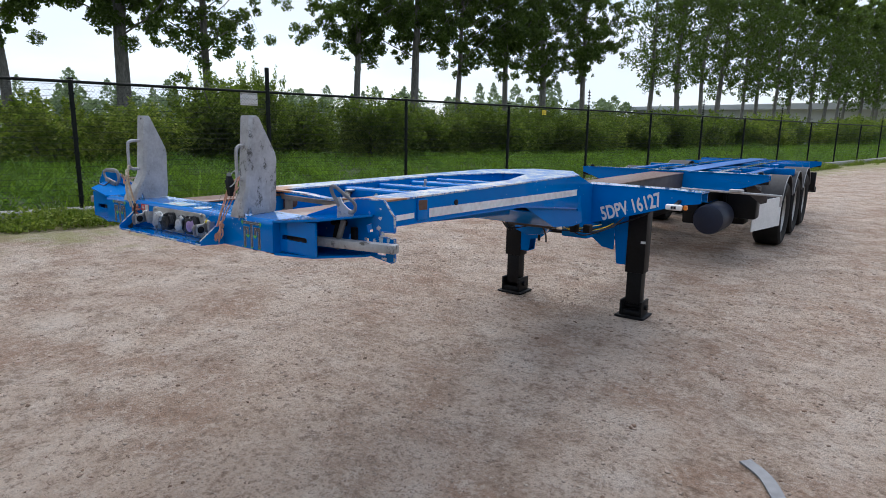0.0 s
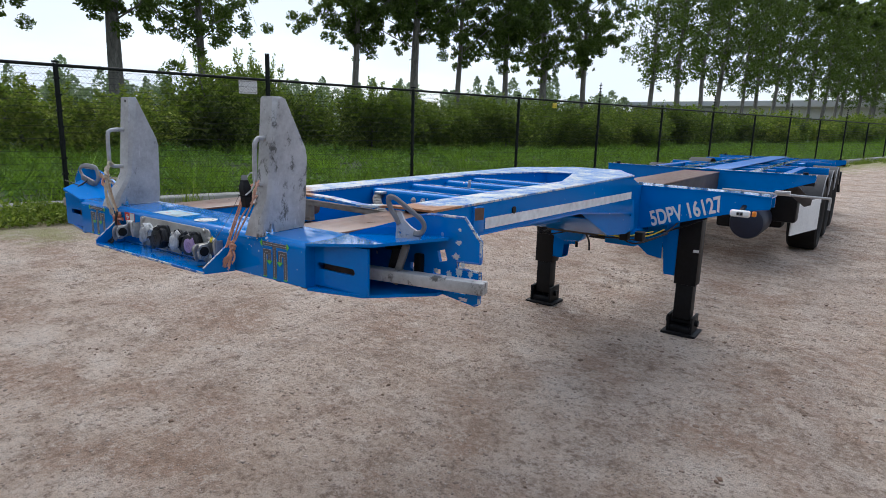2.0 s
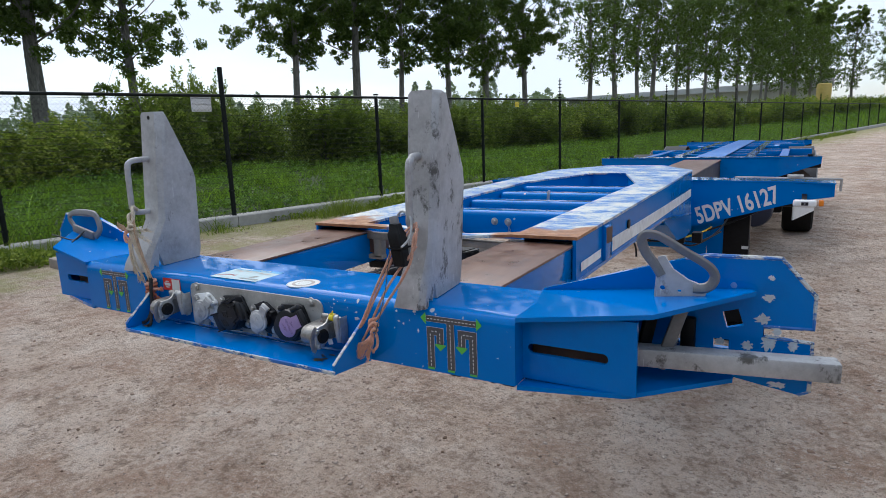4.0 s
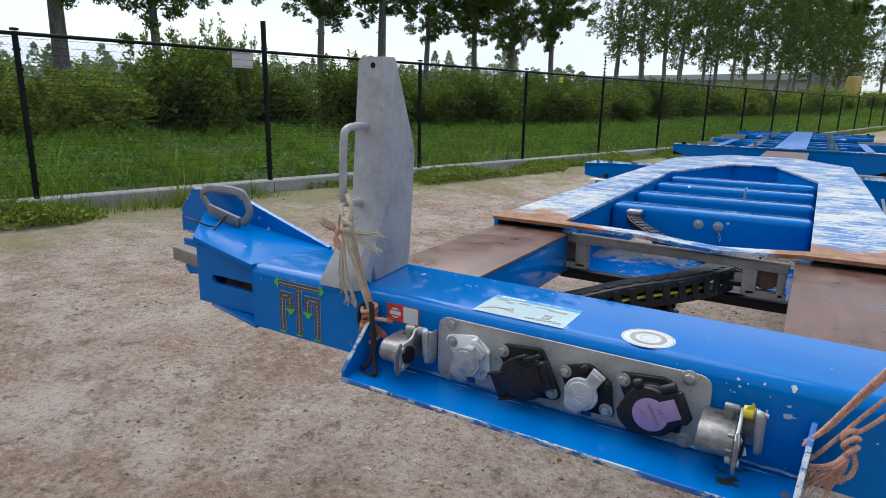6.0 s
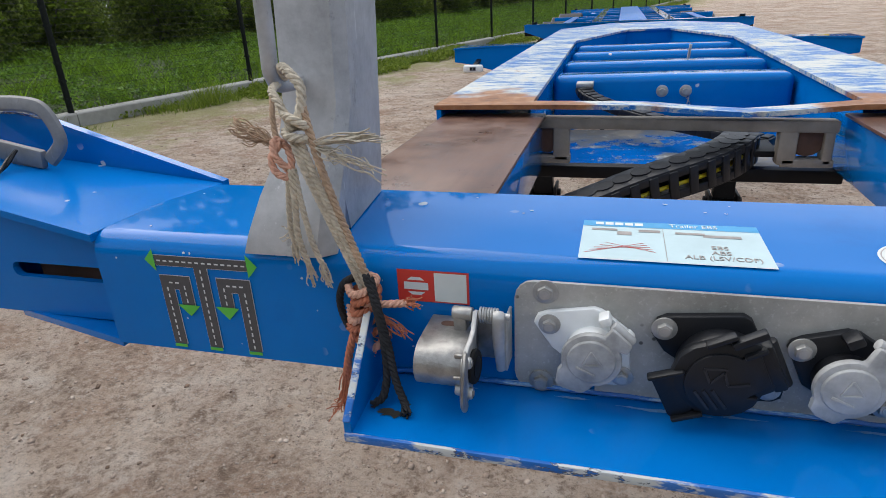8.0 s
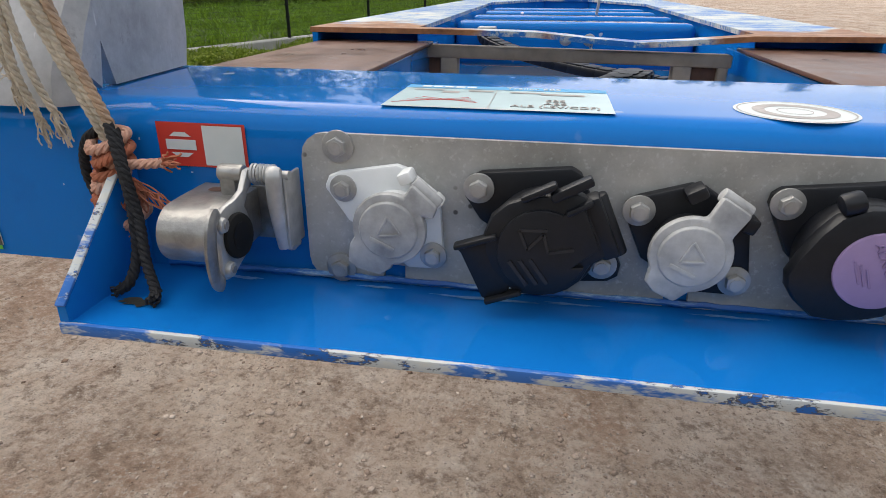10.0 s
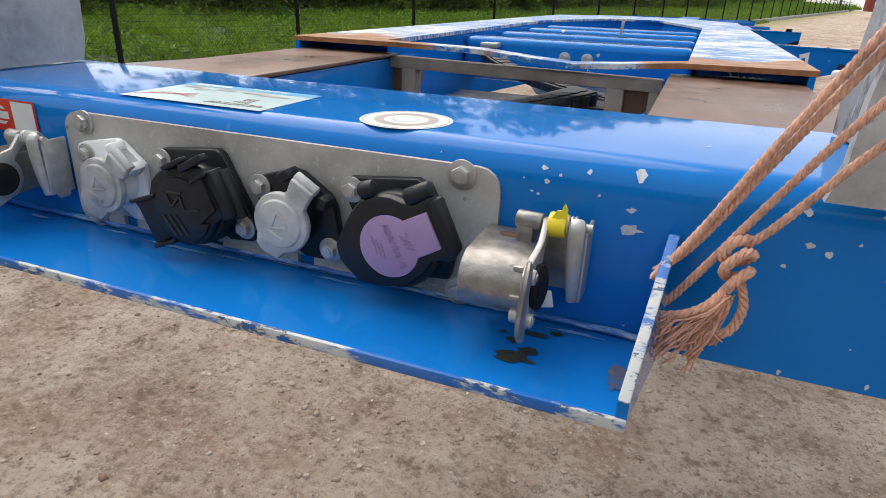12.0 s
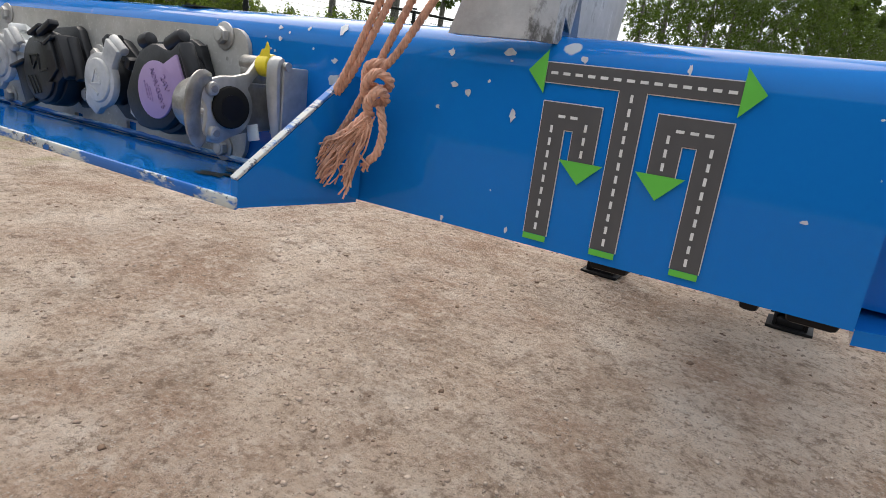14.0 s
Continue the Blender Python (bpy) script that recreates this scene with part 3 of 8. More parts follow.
def fence():
    f = holder("fence", FENCE0, "dark steel mesh fence with slim posts and a top rail", "fence", kind="structure")
    for i in range(-7, 31):
        p = at_fence(i * 3.226, 0)
        g = gz(p.x, p.y)
        bm = bmesh.new()
        tall = 2.375 - g if i != 1 else 2.80 - g
        r = 0.034 if i != 1 else 0.040
        rod(bm, (p.x, p.y, g + 0.1), (p.x, p.y, g + tall), r, segs=12)
        for k in range(9):
            z = g + 0.35 + k * 0.23
            box(bm, p.x - 0.036, p.x + 0.036, p.y - 0.036, p.y + 0.036, z, z + 0.03)
        post = part("post", bm, FENCEMAT, f)
        if i >= 4 and i % 2 == 0:
            bm = bmesh.new()
            rod(bm, (p.x, p.y, 2.37), (p.x, p.y, 2.92), 0.012, segs=6)
            for k in range(5):
                rod(bm, (p.x - 0.04, p.y, 2.49 + k * 0.09), (p.x + 0.04, p.y, 2.49 + k * 0.09), 0.014, segs=6)
            part("wire_stay", bm, FENCEMAT, post)
        a, b = p, at_fence((i + 1) * 3.226, 0)
        g2 = gz(b.x, b.y)
        bm = rod(bmesh.new(), (a.x, a.y, 2.35), (b.x, b.y, 2.35), 0.024, segs=8)
        part("top_rail", bm, FENCEMAT, f)
        # chain-link mesh and line wires of one bay
        bm = bmesh.new()
        near = i < 8
        n = 54 if near else 0
        lo, hi = 0.16, 2.32 - g
        wv, wf = [], []

        def wire(p0, p1, r):
            d = (p1 - p0).normalized()
            s = d.cross(Vector((0.3, 0.5, 0.81))).normalized() * r
            t = d.cross(s).normalized() * r
            k = len(wv)
            for c in (p0, p1):
                for a_ in range(3):
                    an = 2 * math.pi * a_ / 3
                    wv.append(c + s * math.cos(an) + t * math.sin(an))
            for a_ in range(3):
                wf.append((k + a_, k + (a_ + 1) % 3, k + 3 + (a_ + 1) % 3, k + 3 + a_))

        A = Vector((a.x, a.y, g))
        B = Vector((b.x, b.y, g2))
        H = hi - lo
        if near:
            L = 3.226
            cell = 0.06
            m = int((L + H) / cell)
            for k in range(m):
                u0 = k * cell - H
                for sgn in (0, 1):
                    ua, ub = max(0.0, u0), min(L, u0 + H)
                    if ub - ua < 0.02:
                        continue
                    za, zb = lo + (ua - u0), lo + (ub - u0)
                    if sgn:
                        za, zb = hi - (ua - u0), hi - (ub - u0)
                    pa, pb = A.lerp(B, ua / L), A.lerp(B, ub / L)
                    wire(Vector((pa.x, pa.y, pa.z + za)), Vector((pb.x, pb.y, pb.z + zb)), 0.0012)
        for k in range(22):
            z = lo + 0.04 + k * (hi - lo - 0.06) / 21
            wire(A + Vector((0, 0, z)), B + Vector((0, 0, z)), 0.0026 if near else 0.005)
        me = bpy.data.meshes.new("mesh_panel")
        me.from_pydata(wv, [], wf)
        me.materials.append(FENCEMAT)
        ob = new("mesh_panel", me)
        ob.parent = f
        ob.matrix_parent_inverse = f.matrix_world.inverted()


fence()


def small_sign(name, u, z, w, h, mat, label):
    p = at_fence(u, 0.012)
    g = gz(p.x, p.y)
    bm = bmesh.new()
    box(bm, -w / 2, w / 2, -0.004, 0.004, -h / 2, h / 2, 0.002)
    ob = thing(name, bm, mat, label, "sign")
    ob.matrix_world = Matrix.Translation((p.x, p.y, g + z)) @ Matrix.Rotation(math.atan2(ALONG.y, ALONG.x), 4, "Z")
    return ob


small_sign("fence_sign", 3.226 - 0.36, 2.02, 0.33, 0.24, WHITEPT, "blank white sign plate wired to the mesh fence")
small_sign("warning_sign", 3.226 * 3.42, 2.02, 0.16, 0.13, YELLOW, "small yellow warning sign on the mesh fence")


# ---- plants ----
def leaf_cloud(pts, size, seed, droop=0.0, stretch=1.6):
    """Many small folded leaves at the given points: vertices and faces."""
    rnd = np.random.default_rng(seed)
    n = len(pts)
    p = np.asarray(pts, dtype=float)
    d = rnd.normal(size=(n, 3))
    d[:, 2] -= droop
    d /= np.linalg.norm(d, axis=1)[:, None]
    e = np.cross(d, rnd.normal(size=(n, 3)))
    e /= np.linalg.norm(e, axis=1)[:, None]
    nn = np.cross(d, e)
    s = size * rnd.uniform(0.55, 1.35, n)[:, None]
    a = p - d * s * 0.5 * stretch
    b = p + e * s * 0.5 + nn * s * 0.12
    c = p + d * s * 0.5 * stretch
    f = p - e * s * 0.5 + nn * s * 0.12
    v = np.stack([a, b, c, f], axis=1).reshape(-1, 3)
    k = np.arange(n)[:, None] * 4
    faces = np.concatenate([k + np.array([[0, 1, 2]]), k + np.array([[0, 2, 3]])], axis=1).reshape(-1, 3)
    return v, faces


def mesh_of(name, v, f, mat):
    me = bpy.data.meshes.new(name)
    me.from_pydata([tuple(q) for q in v.tolist()], [], [tuple(q) for q in f.tolist()])
    me.materials.append(mat)
    return me


def leaf_bits(pts, size, seed, stretch=1.5):
    """Many single small leaves at the given points, each one pointed blade: vertices and faces."""
    rnd = np.random.default_rng(seed)
    p = np.asarray(pts, dtype=float)
    n = len(p)
    d = rnd.normal(size=(n, 3))
    d[:, 2] -= 0.35
    d /= np.linalg.norm(d, axis=1)[:, None]
    e = np.cross(d, rnd.normal(size=(n, 3)))
    e /= np.linalg.norm(e, axis=1)[:, None]
    s = np.asarray(size) * rnd.uniform(0.6, 1.4, n)
    s = s[:, None]
    v = np.stack([p - d * s * 0.4 * stretch + e * s * 0.5, p - d * s * 0.4 * stretch - e * s * 0.5, p + d * s * 0.6 * stretch], axis=1).reshape(-1, 3)
    return v, np.arange(n * 3).reshape(-1, 3)


def tree_form(seed, height, bare, spread, leaves, girth, leaf, fine_to, twigs):
    """A poplar: bent tapered trunk, rising limbs with side twigs, and leaf clusters along them, finer up to the height fine_to. Built at the origin."""
    rnd = random.Random(seed)
    tops = [Vector((0, 0, -0.5))]
    x = y = 0.0
    for i in range(1, 9):
        x += rnd.uniform(-0.16, 0.16)
        y += rnd.uniform(-0.16, 0.16)
        tops.append(Vector((x, y, height * i / 8)))
    line = smooth(tops, 3)
    bm = bmesh.new()
    sweep(bm, line, girth, 12, taper=[(1.22 if i == 0 else 1.0) - 0.9 * (i / (len(line) - 1)) for i in range(len(line))])
    clusters = []
    z = bare * 0.86
    a = rnd.uniform(0, 6.28)
    while z < height * 0.96:
        q = line[min(len(line) - 1, int(z / height * (len(line) - 1)))].copy()
        q.z = z
        a += rnd.uniform(1.6, 3.2)
        k = (z - bare * 0.86) / (height - bare * 0.86)
        reach = spread * (0.80 + 0.55 * math.sin(math.pi * min(1, 0.20 + k * 0.8))) * rnd.uniform(0.55, 1.15) * (1.0 - 0.45 * k)
        out = Vector((math.cos(a), math.sin(a), 0))
        end = q + out * reach + Vector((0, 0, reach * rnd.uniform(0.35, 1.05)))
        mid = q.lerp(end, 0.5) + Vector((rnd.uniform(-.3, .3), rnd.uniform(-.3, .3), rnd.uniform(-0.25, .15)))
        limb = smooth([q, mid, end, end + out * 0.35 + Vector((0, 0, -rnd.uniform(0.2, 0.7)))], 3)
        low = z < fine_to
        sweep(bm, limb, girth * 0.15 * (1 - 0.6 * k), 5, taper=[1 - 0.085 * i for i in range(len(limb))])
        steps = 13 if low else 7
        for j in range(steps):
            p = limb[int((0.10 + 0.90 * (j + rnd.random()) / steps) * (len(limb) - 1))]
            off = Vector((rnd.gauss(0, 0.48), rnd.gauss(0, 0.48), rnd.gauss(-0.40, 0.45)))
            c = p + off
            if low and rnd.random() < twigs:
                sweep(bm, [p, p.lerp(c, 0.5) + Vector((0, 0, 0.06)), c], 0.012, 4, taper=[1, 0.7, 0.35])
            clusters.append((c, rnd.uniform(0.16, 0.52), low))
        z += rnd.uniform(0.16, 0.40) * (1.0 if low else 2.2)
    r = np.random.default_rng(seed)
    n_low = sum(1 for c in clusters if c[2])
    per = max(12, leaves // max(1, n_low))
    pts, sizes = [], []
    for c, rad, low in clusters:
        m = int(per * (rad / 0.42) ** 2) if low else 36
        d = r.normal(size=(m, 3))
        d /= np.linalg.norm(d, axis=1)[:, None]
        pts.append(np.array(c) + d * (rad * r.uniform(0.1, 1.0, m) ** 0.5 * (1 if low else 1.3))[:, None] * np.array([1, 1, 0.85]))
        sizes.append(np.full(m, leaf if low else 0.30))
    v, f = leaf_bits(np.concatenate(pts), np.concatenate(sizes), seed)
    return bm, v, f


def tree_forms():
    near = [tree_form(31 + k, 20.0 + k % 3, 5.1 + 0.5 * (k % 3), 4.0, 46000, 0.30, 0.118, 12.0, 0.2) for k in range(5)]
    far = [tree_form(61 + k, 20.0 + k % 3, 5.4 + 0.5 * (k % 3), 2.7, 10500, 0.29, 0.170, 15.5, 0.0) for k in range(4)]
    out = []
    for bm, v, f in near + far:
        me = bpy.data.meshes.new("trunk")
        bm.to_mesh(me)
        bm.free()
        me.materials.append(BARK)
        me.shade_smooth()
        out.append((me, mesh_of("crown", v, f, LEAF)))
    return out


TREE_FORMS = tree_forms()


def poplar(x, y, k, size=1.0, turn=0.0, girth=1.0):
    t = holder("poplar_tree", (0, 0, 0), "tall poplar with a grey trunk and loose green crown", "tree", "row of poplars")
    for name, me in zip(("trunk", "crown"), TREE_FORMS[k]):
        o = new(name, me)
        o.parent = t
        if name == "trunk":
            o.matrix_local = Matrix.Diagonal((girth, girth, 1, 1))
    t.matrix_world = Matrix.Translation((x, y, gz(x, y) + 0.3)) @ Matrix.Rotation(turn, 4, "Z") @ Matrix.Diagonal((size, size, size, 1))
    return t


def tree_row():
    """One row of poplars parallel to the fence, 24 m behind it, with two gaps; then a row goes on towards the far end."""
    rnd = random.Random(11)
    stand = [(-13.5, 1.0), (-8.6, 1.0), (-3.9, 0.9), (1.0, 0.85), (5.9, 1.25), (10.2, 0.85), (19.8, 0.80), (24.4, 1.0), (28.4, 0.68), (33.3, 0.78), (38.0, 1.08), (43.1, 0.85)]
    for i, (u, g) in enumerate(stand):
        p = at_fence(u, 24.0)
        poplar(p.x, p.y, i % 5, rnd.uniform(0.96, 1.06), rnd.uniform(0, 6.28), g)
    for i, u in enumerate((52.9, 58.6, 63.2, 68.0, 72.6, 77.3, 83.0, 87.2, 91.6, 96.5, 101.6, 106.5, 111.5, 116.5, 122.0, 128.0, 134.0, 141.0)):
        p = at_fence(u, 24.0 + rnd.uniform(-0.6, 0.6))
        poplar(p.x, p.y, 5 + i % 4, rnd.uniform(0.92, 1.08), rnd.uniform(0, 6.28), rnd.uniform(0.75, 1.15))


tree_row()


def end_row():
    """Trees that cross the far end of the yard."""
    rnd = random.Random(21)
    for i in range(13):
        poplar(9 + i * 5.6 + rnd.uniform(-1, 1), 128 - i * 1.2 + rnd.uniform(-3, 3), 5 + i % 4, rnd.uniform(0.75, 1.0), rnd.uniform(0, 6.28))


end_row()


def bush_form(seed, leaves, leaf, open_form=False):
    """Foliage of one bush, a metre wide and a metre high: overlapping lobes of leaves over a dense dark heart, with leafy shoots on top."""
    r = np.random.default_rng(seed)
    pts, size = [], []
    lobes = 15
    for k in range(lobes):
        a, rr = r.uniform(0, 6.28), 0.72 * np.sqrt(r.uniform())
        top = 1.0 - 0.55 * rr ** 2
        c = np.array([math.cos(a) * rr, math.sin(a) * rr, r.uniform(0.10, max(0.2, top - 0.18))])
        rad = r.uniform(0.20, 0.36)
        m = int(leaves * (0.62 if open_form else 0.80) / lobes)
        d = r.normal(size=(m, 3))
        d /= np.linalg.norm(d, axis=1)[:, None]
        q = c + d * (rad * (1 - 0.55 * r.uniform(size=m) ** 2.2))[:, None] + r.normal(0, 0.02, (m, 3))
        pts.append(q)
        size.append(np.full(m, leaf))
    m = int(leaves * (0.06 if open_form else 0.11))
    d = r.normal(size=(m, 3))
    d /= np.linalg.norm(d, axis=1)[:, None]
    q = d * (r.uniform(size=m) ** 0.4)[:, None] * np.array([0.62, 0.62, 0.40]) + np.array([0, 0, 0.38])
    pts.append(q)
    size.append(np.full(m, leaf * 1.9))
    shoots = 46
    for k in range(shoots):
        a, rr = r.uniform(0, 6.28), 0.85 * np.sqrt(r.uniform())
        base = np.array([math.cos(a) * rr, math.sin(a) * rr, 0.80 - 0.55 * rr ** 2])
        tip = base + np.array([math.cos(a) * 0.16 * rr, math.sin(a) * 0.16 * rr, r.uniform(0.10, 0.34)]) + r.normal(0, 0.05, 3)
        m = int(leaves * (0.30 if open_form else 0.16) / shoots)
        t = r.uniform(size=m)
        q = base + (tip - base) * t[:, None] + r.normal(0, 0.040, (m, 3)) * (1.15 - 0.75 * t)[:, None]
        pts.append(q)
        size.append(np.full(m, leaf * 0.9))
    q = np.concatenate(pts)
    q[:, 2] = np.abs(q[:, 2])
    return q, np.concatenate(size)


def hedge():
    """The overgrown hedge as single bushes along the bank, lower and more open towards its near end."""
    rnd = random.Random(3)
    forms = {}

    def form(kind, k, mat):
        key = (kind, k, mat.name)
        if key not in forms:
            near = kind != "far"
            q, s = bush_form(300 + k * 7 + len(kind), 15000 if near else 5200, 1.0, kind == "open")
            q = q * np.array([1.9, 1.8, 2.4])
            v, f = leaf_bits(q, s * (0.062 if near else 0.105), 400 + k)
            forms[key] = mesh_of("foliage", v, f, mat)
        return forms[key]

    u = -20.0
    i = 0
    while u < 112:
        v = 9.0 + rnd.uniform(-1.1, 1.3)
        h = rnd.uniform(0.78, 1.08)
        kind = "near"
        if u < 3.6:
            h, kind = rnd.uniform(0.62, 0.92), "open"
        elif u < 8.2:
            h = rnd.uniform(1.08, 1.32)
        elif u > 34:
            kind = "far"
        p = at_fence(u, v)
        b = holder("bush", (0, 0, 0), "overgrown leafy hedge bush on the grass bank", "bush", "hedge of bushes")
        # some bushes take the leaf colour with sunlight painted in
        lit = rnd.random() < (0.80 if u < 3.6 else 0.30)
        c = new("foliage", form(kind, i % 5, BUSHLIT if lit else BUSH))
        c.parent = b
        for k in range(5):
            bm = bmesh.new()
            a = rnd.uniform(0, 6.28)
            e = Vector((math.cos(a) * 0.9, math.sin(a) * 0.9, 2.0 * rnd.uniform(0.6, 1.0)))
            sweep(bm, smooth([(0, 0, -0.1), e * 0.45 + Vector((0, 0, 0.2)), e], 3), 0.03, 6, taper=[1 - 0.1 * j for j in range(7)])
            st = finish("stem", bm, BARK)
            st.parent = b
        w = rnd.uniform(0.85, 1.2)
        b.matrix_world = Matrix.Translation((p.x, p.y, gz(p.x, p.y) + berm(v) - 0.05)) @ Matrix.Rotation(rnd.uniform(0, 6.28), 4, "Z") @ Matrix.Diagonal((w, w, h, 1))
        u += rnd.uniform(2.0, 3.4) if u < 3.6 else rnd.uniform(1.3, 2.0) if u < 34 else rnd.uniform(2.0, 2.9)
        i += 1


hedge()


def blades(pts, h0, h1, lean, seed, width):
    rnd = np.random.default_rng(seed)
    n = len(pts)
    p = np.asarray(pts)
    a = rnd.uniform(0, 2 * np.pi, n)
    tuft = np.array([0.35 + 1.5 * max(0.0, 0.45 + noise.noise((q[0] * 1.7, q[1] * 1.7, 7.7))) * (1 + 0.5 * noise.noise((q[0] * 5, q[1] * 5, 3.1))) for q in p.tolist()])
    h = rnd.uniform(h0, h1, n) * tuft
    s = np.stack([np.cos(a), np.sin(a), np.zeros(n)], 1) * width
    b = rnd.uniform(0, 2 * np.pi, n)
    t = np.stack([np.cos(b), np.sin(b), np.zeros(n)], 1) * (h * rnd.uniform(0.1, lean, n))[:, None]
    up = np.zeros((n, 3))
    up[:, 2] = h
    v = np.stack([p - s, p + s, p + s * 0.6 + t * 0.4 + up * 0.6, p - s * 0.6 + t * 0.4 + up * 0.6, p + t + up], 1).reshape(-1, 3)
    k = np.arange(n)[:, None] * 5
    return v, np.concatenate([k + np.array([[0, 1, 2]]), k + np.array([[0, 2, 3]]), k + np.array([[3, 2, 4]])], 1).reshape(-1, 3)


def scatter(n, u0, u1, v0, v1, seed, clump, bias=1.0):
    """Places along the fence, in clumps, denser near the camera's end."""
    r = np.random.default_rng(seed)
    u = u0 + (u1 - u0) * r.uniform(0, 1, n * 3) ** bias
    v = r.uniform(v0, v1, n * 3)
    out = []
    for a, b in zip(u.tolist(), v.tolist()):
        if noise.noise((a * clump, b * clump, 3.3)) + r.uniform(-0.45, 0.45) > -0.05:
            p = at_fence(a, b)
            out.append((p.x, p.y, gz(p.x, p.y) + (berm(b) if b > 0.12 else 0.0) - 0.02))
            if len(out) >= n:
                break
    return out


v, f = blades(scatter(120000, -16, 60, 0.16, 8.6, 1, 0.9, 1.7), 0.08, 0.31, 1.6, 21, 0.012)
tagged(new("grass", mesh_of("grass", v, f, GRASS)), "long green grass on the bank behind the fence", "grass", kind="stuff")
v, f = blades(scatter(16000, 60, 120, 0.16, 9.5, 2, 0.5, 1.0), 0.25, 0.6, 0.9, 22, 0.035)
tagged(new("far_grass", mesh_of("far_grass", v, f, GRASS)), "green grass along the far fence", "grass", kind="stuff")
v, f = blades(scatter(20000, -14, 45, -0.62, -0.12, 3, 1.3, 1.6), 0.05, 0.27, 1.1, 23, 0.007)
tagged(new("verge_weeds", mesh_of("verge_weeds", v, f, WEED)), "thin yellowish weeds in the dirt before the kerb", "weeds", kind="stuff")


def herbs(name, n, u0, u1, v0, v1, seed, size, top, clump, mat, label, cut):
    """Low broad-leaved plants in patches, as small leaves."""
    r = np.random.default_rng(seed)
    pts = []
    while len(pts) < n:
        u, v = u0 + (u1 - u0) * r.uniform() ** 1.6, r.uniform(v0, v1)
        k = noise.noise((u * clump, v * clump * 1.5, 5.1 + seed))
        if k > cut:
            p = at_fence(u, v)
            g = gz(p.x, p.y) + (berm(v) if v > 0.12 else 0.0)
            for _ in range(9):
                pts.append((p.x + r.normal(0, 0.05), p.y + r.normal(0, 0.05), g + top * (0.25 + 1.2 * (k - cut)) * r.uniform(0.1, 1.0)))
    v, f = leaf_cloud(pts, size, seed, 0.0, 1.5)
    tagged(new(name, mesh_of(name, v, f, mat)), label, "weeds", kind="stuff")


herbs("bank_herbs", 64000, -14, 45, 0.2, 9.0, 61, 0.055, 0.40, 0.45, HERB, "low broad-leaved weeds in the grass bank", -0.03)
herbs("verge_herbs", 60000, -14, 40, -0.95, -0.13, 62, 0.036, 0.30, 0.55, WEED, "low leafy weeds in patches before the kerb", -0.08)


# ---- the trailer ----
trailer = holder("container_trailer", (0, 4.2, 0.0), "blue skeletal container trailer on landing legs in the dirt yard", "trailer")
TOP, BOT = 1.358, 1.235


def front_beam():
    bm = bmesh.new()
    arc = [(0.022 - 0.022 * math.cos(a), TOP - 0.022 + 0.022 * math.sin(a)) for a in (math.pi / 2 * i / 6 for i in range(7))]
    sec = [(0.0, BOT), *arc, (0.180, TOP), (0.186, TOP - 0.006), (0.186, BOT)]
    extrude_yz(bm, sec, -0.628, 0.621)
    return part("front_beam", bm, CHIPPED_FRONT, trailer, "glossy blue folded front cross beam with paint chips")


beam = front_beam()


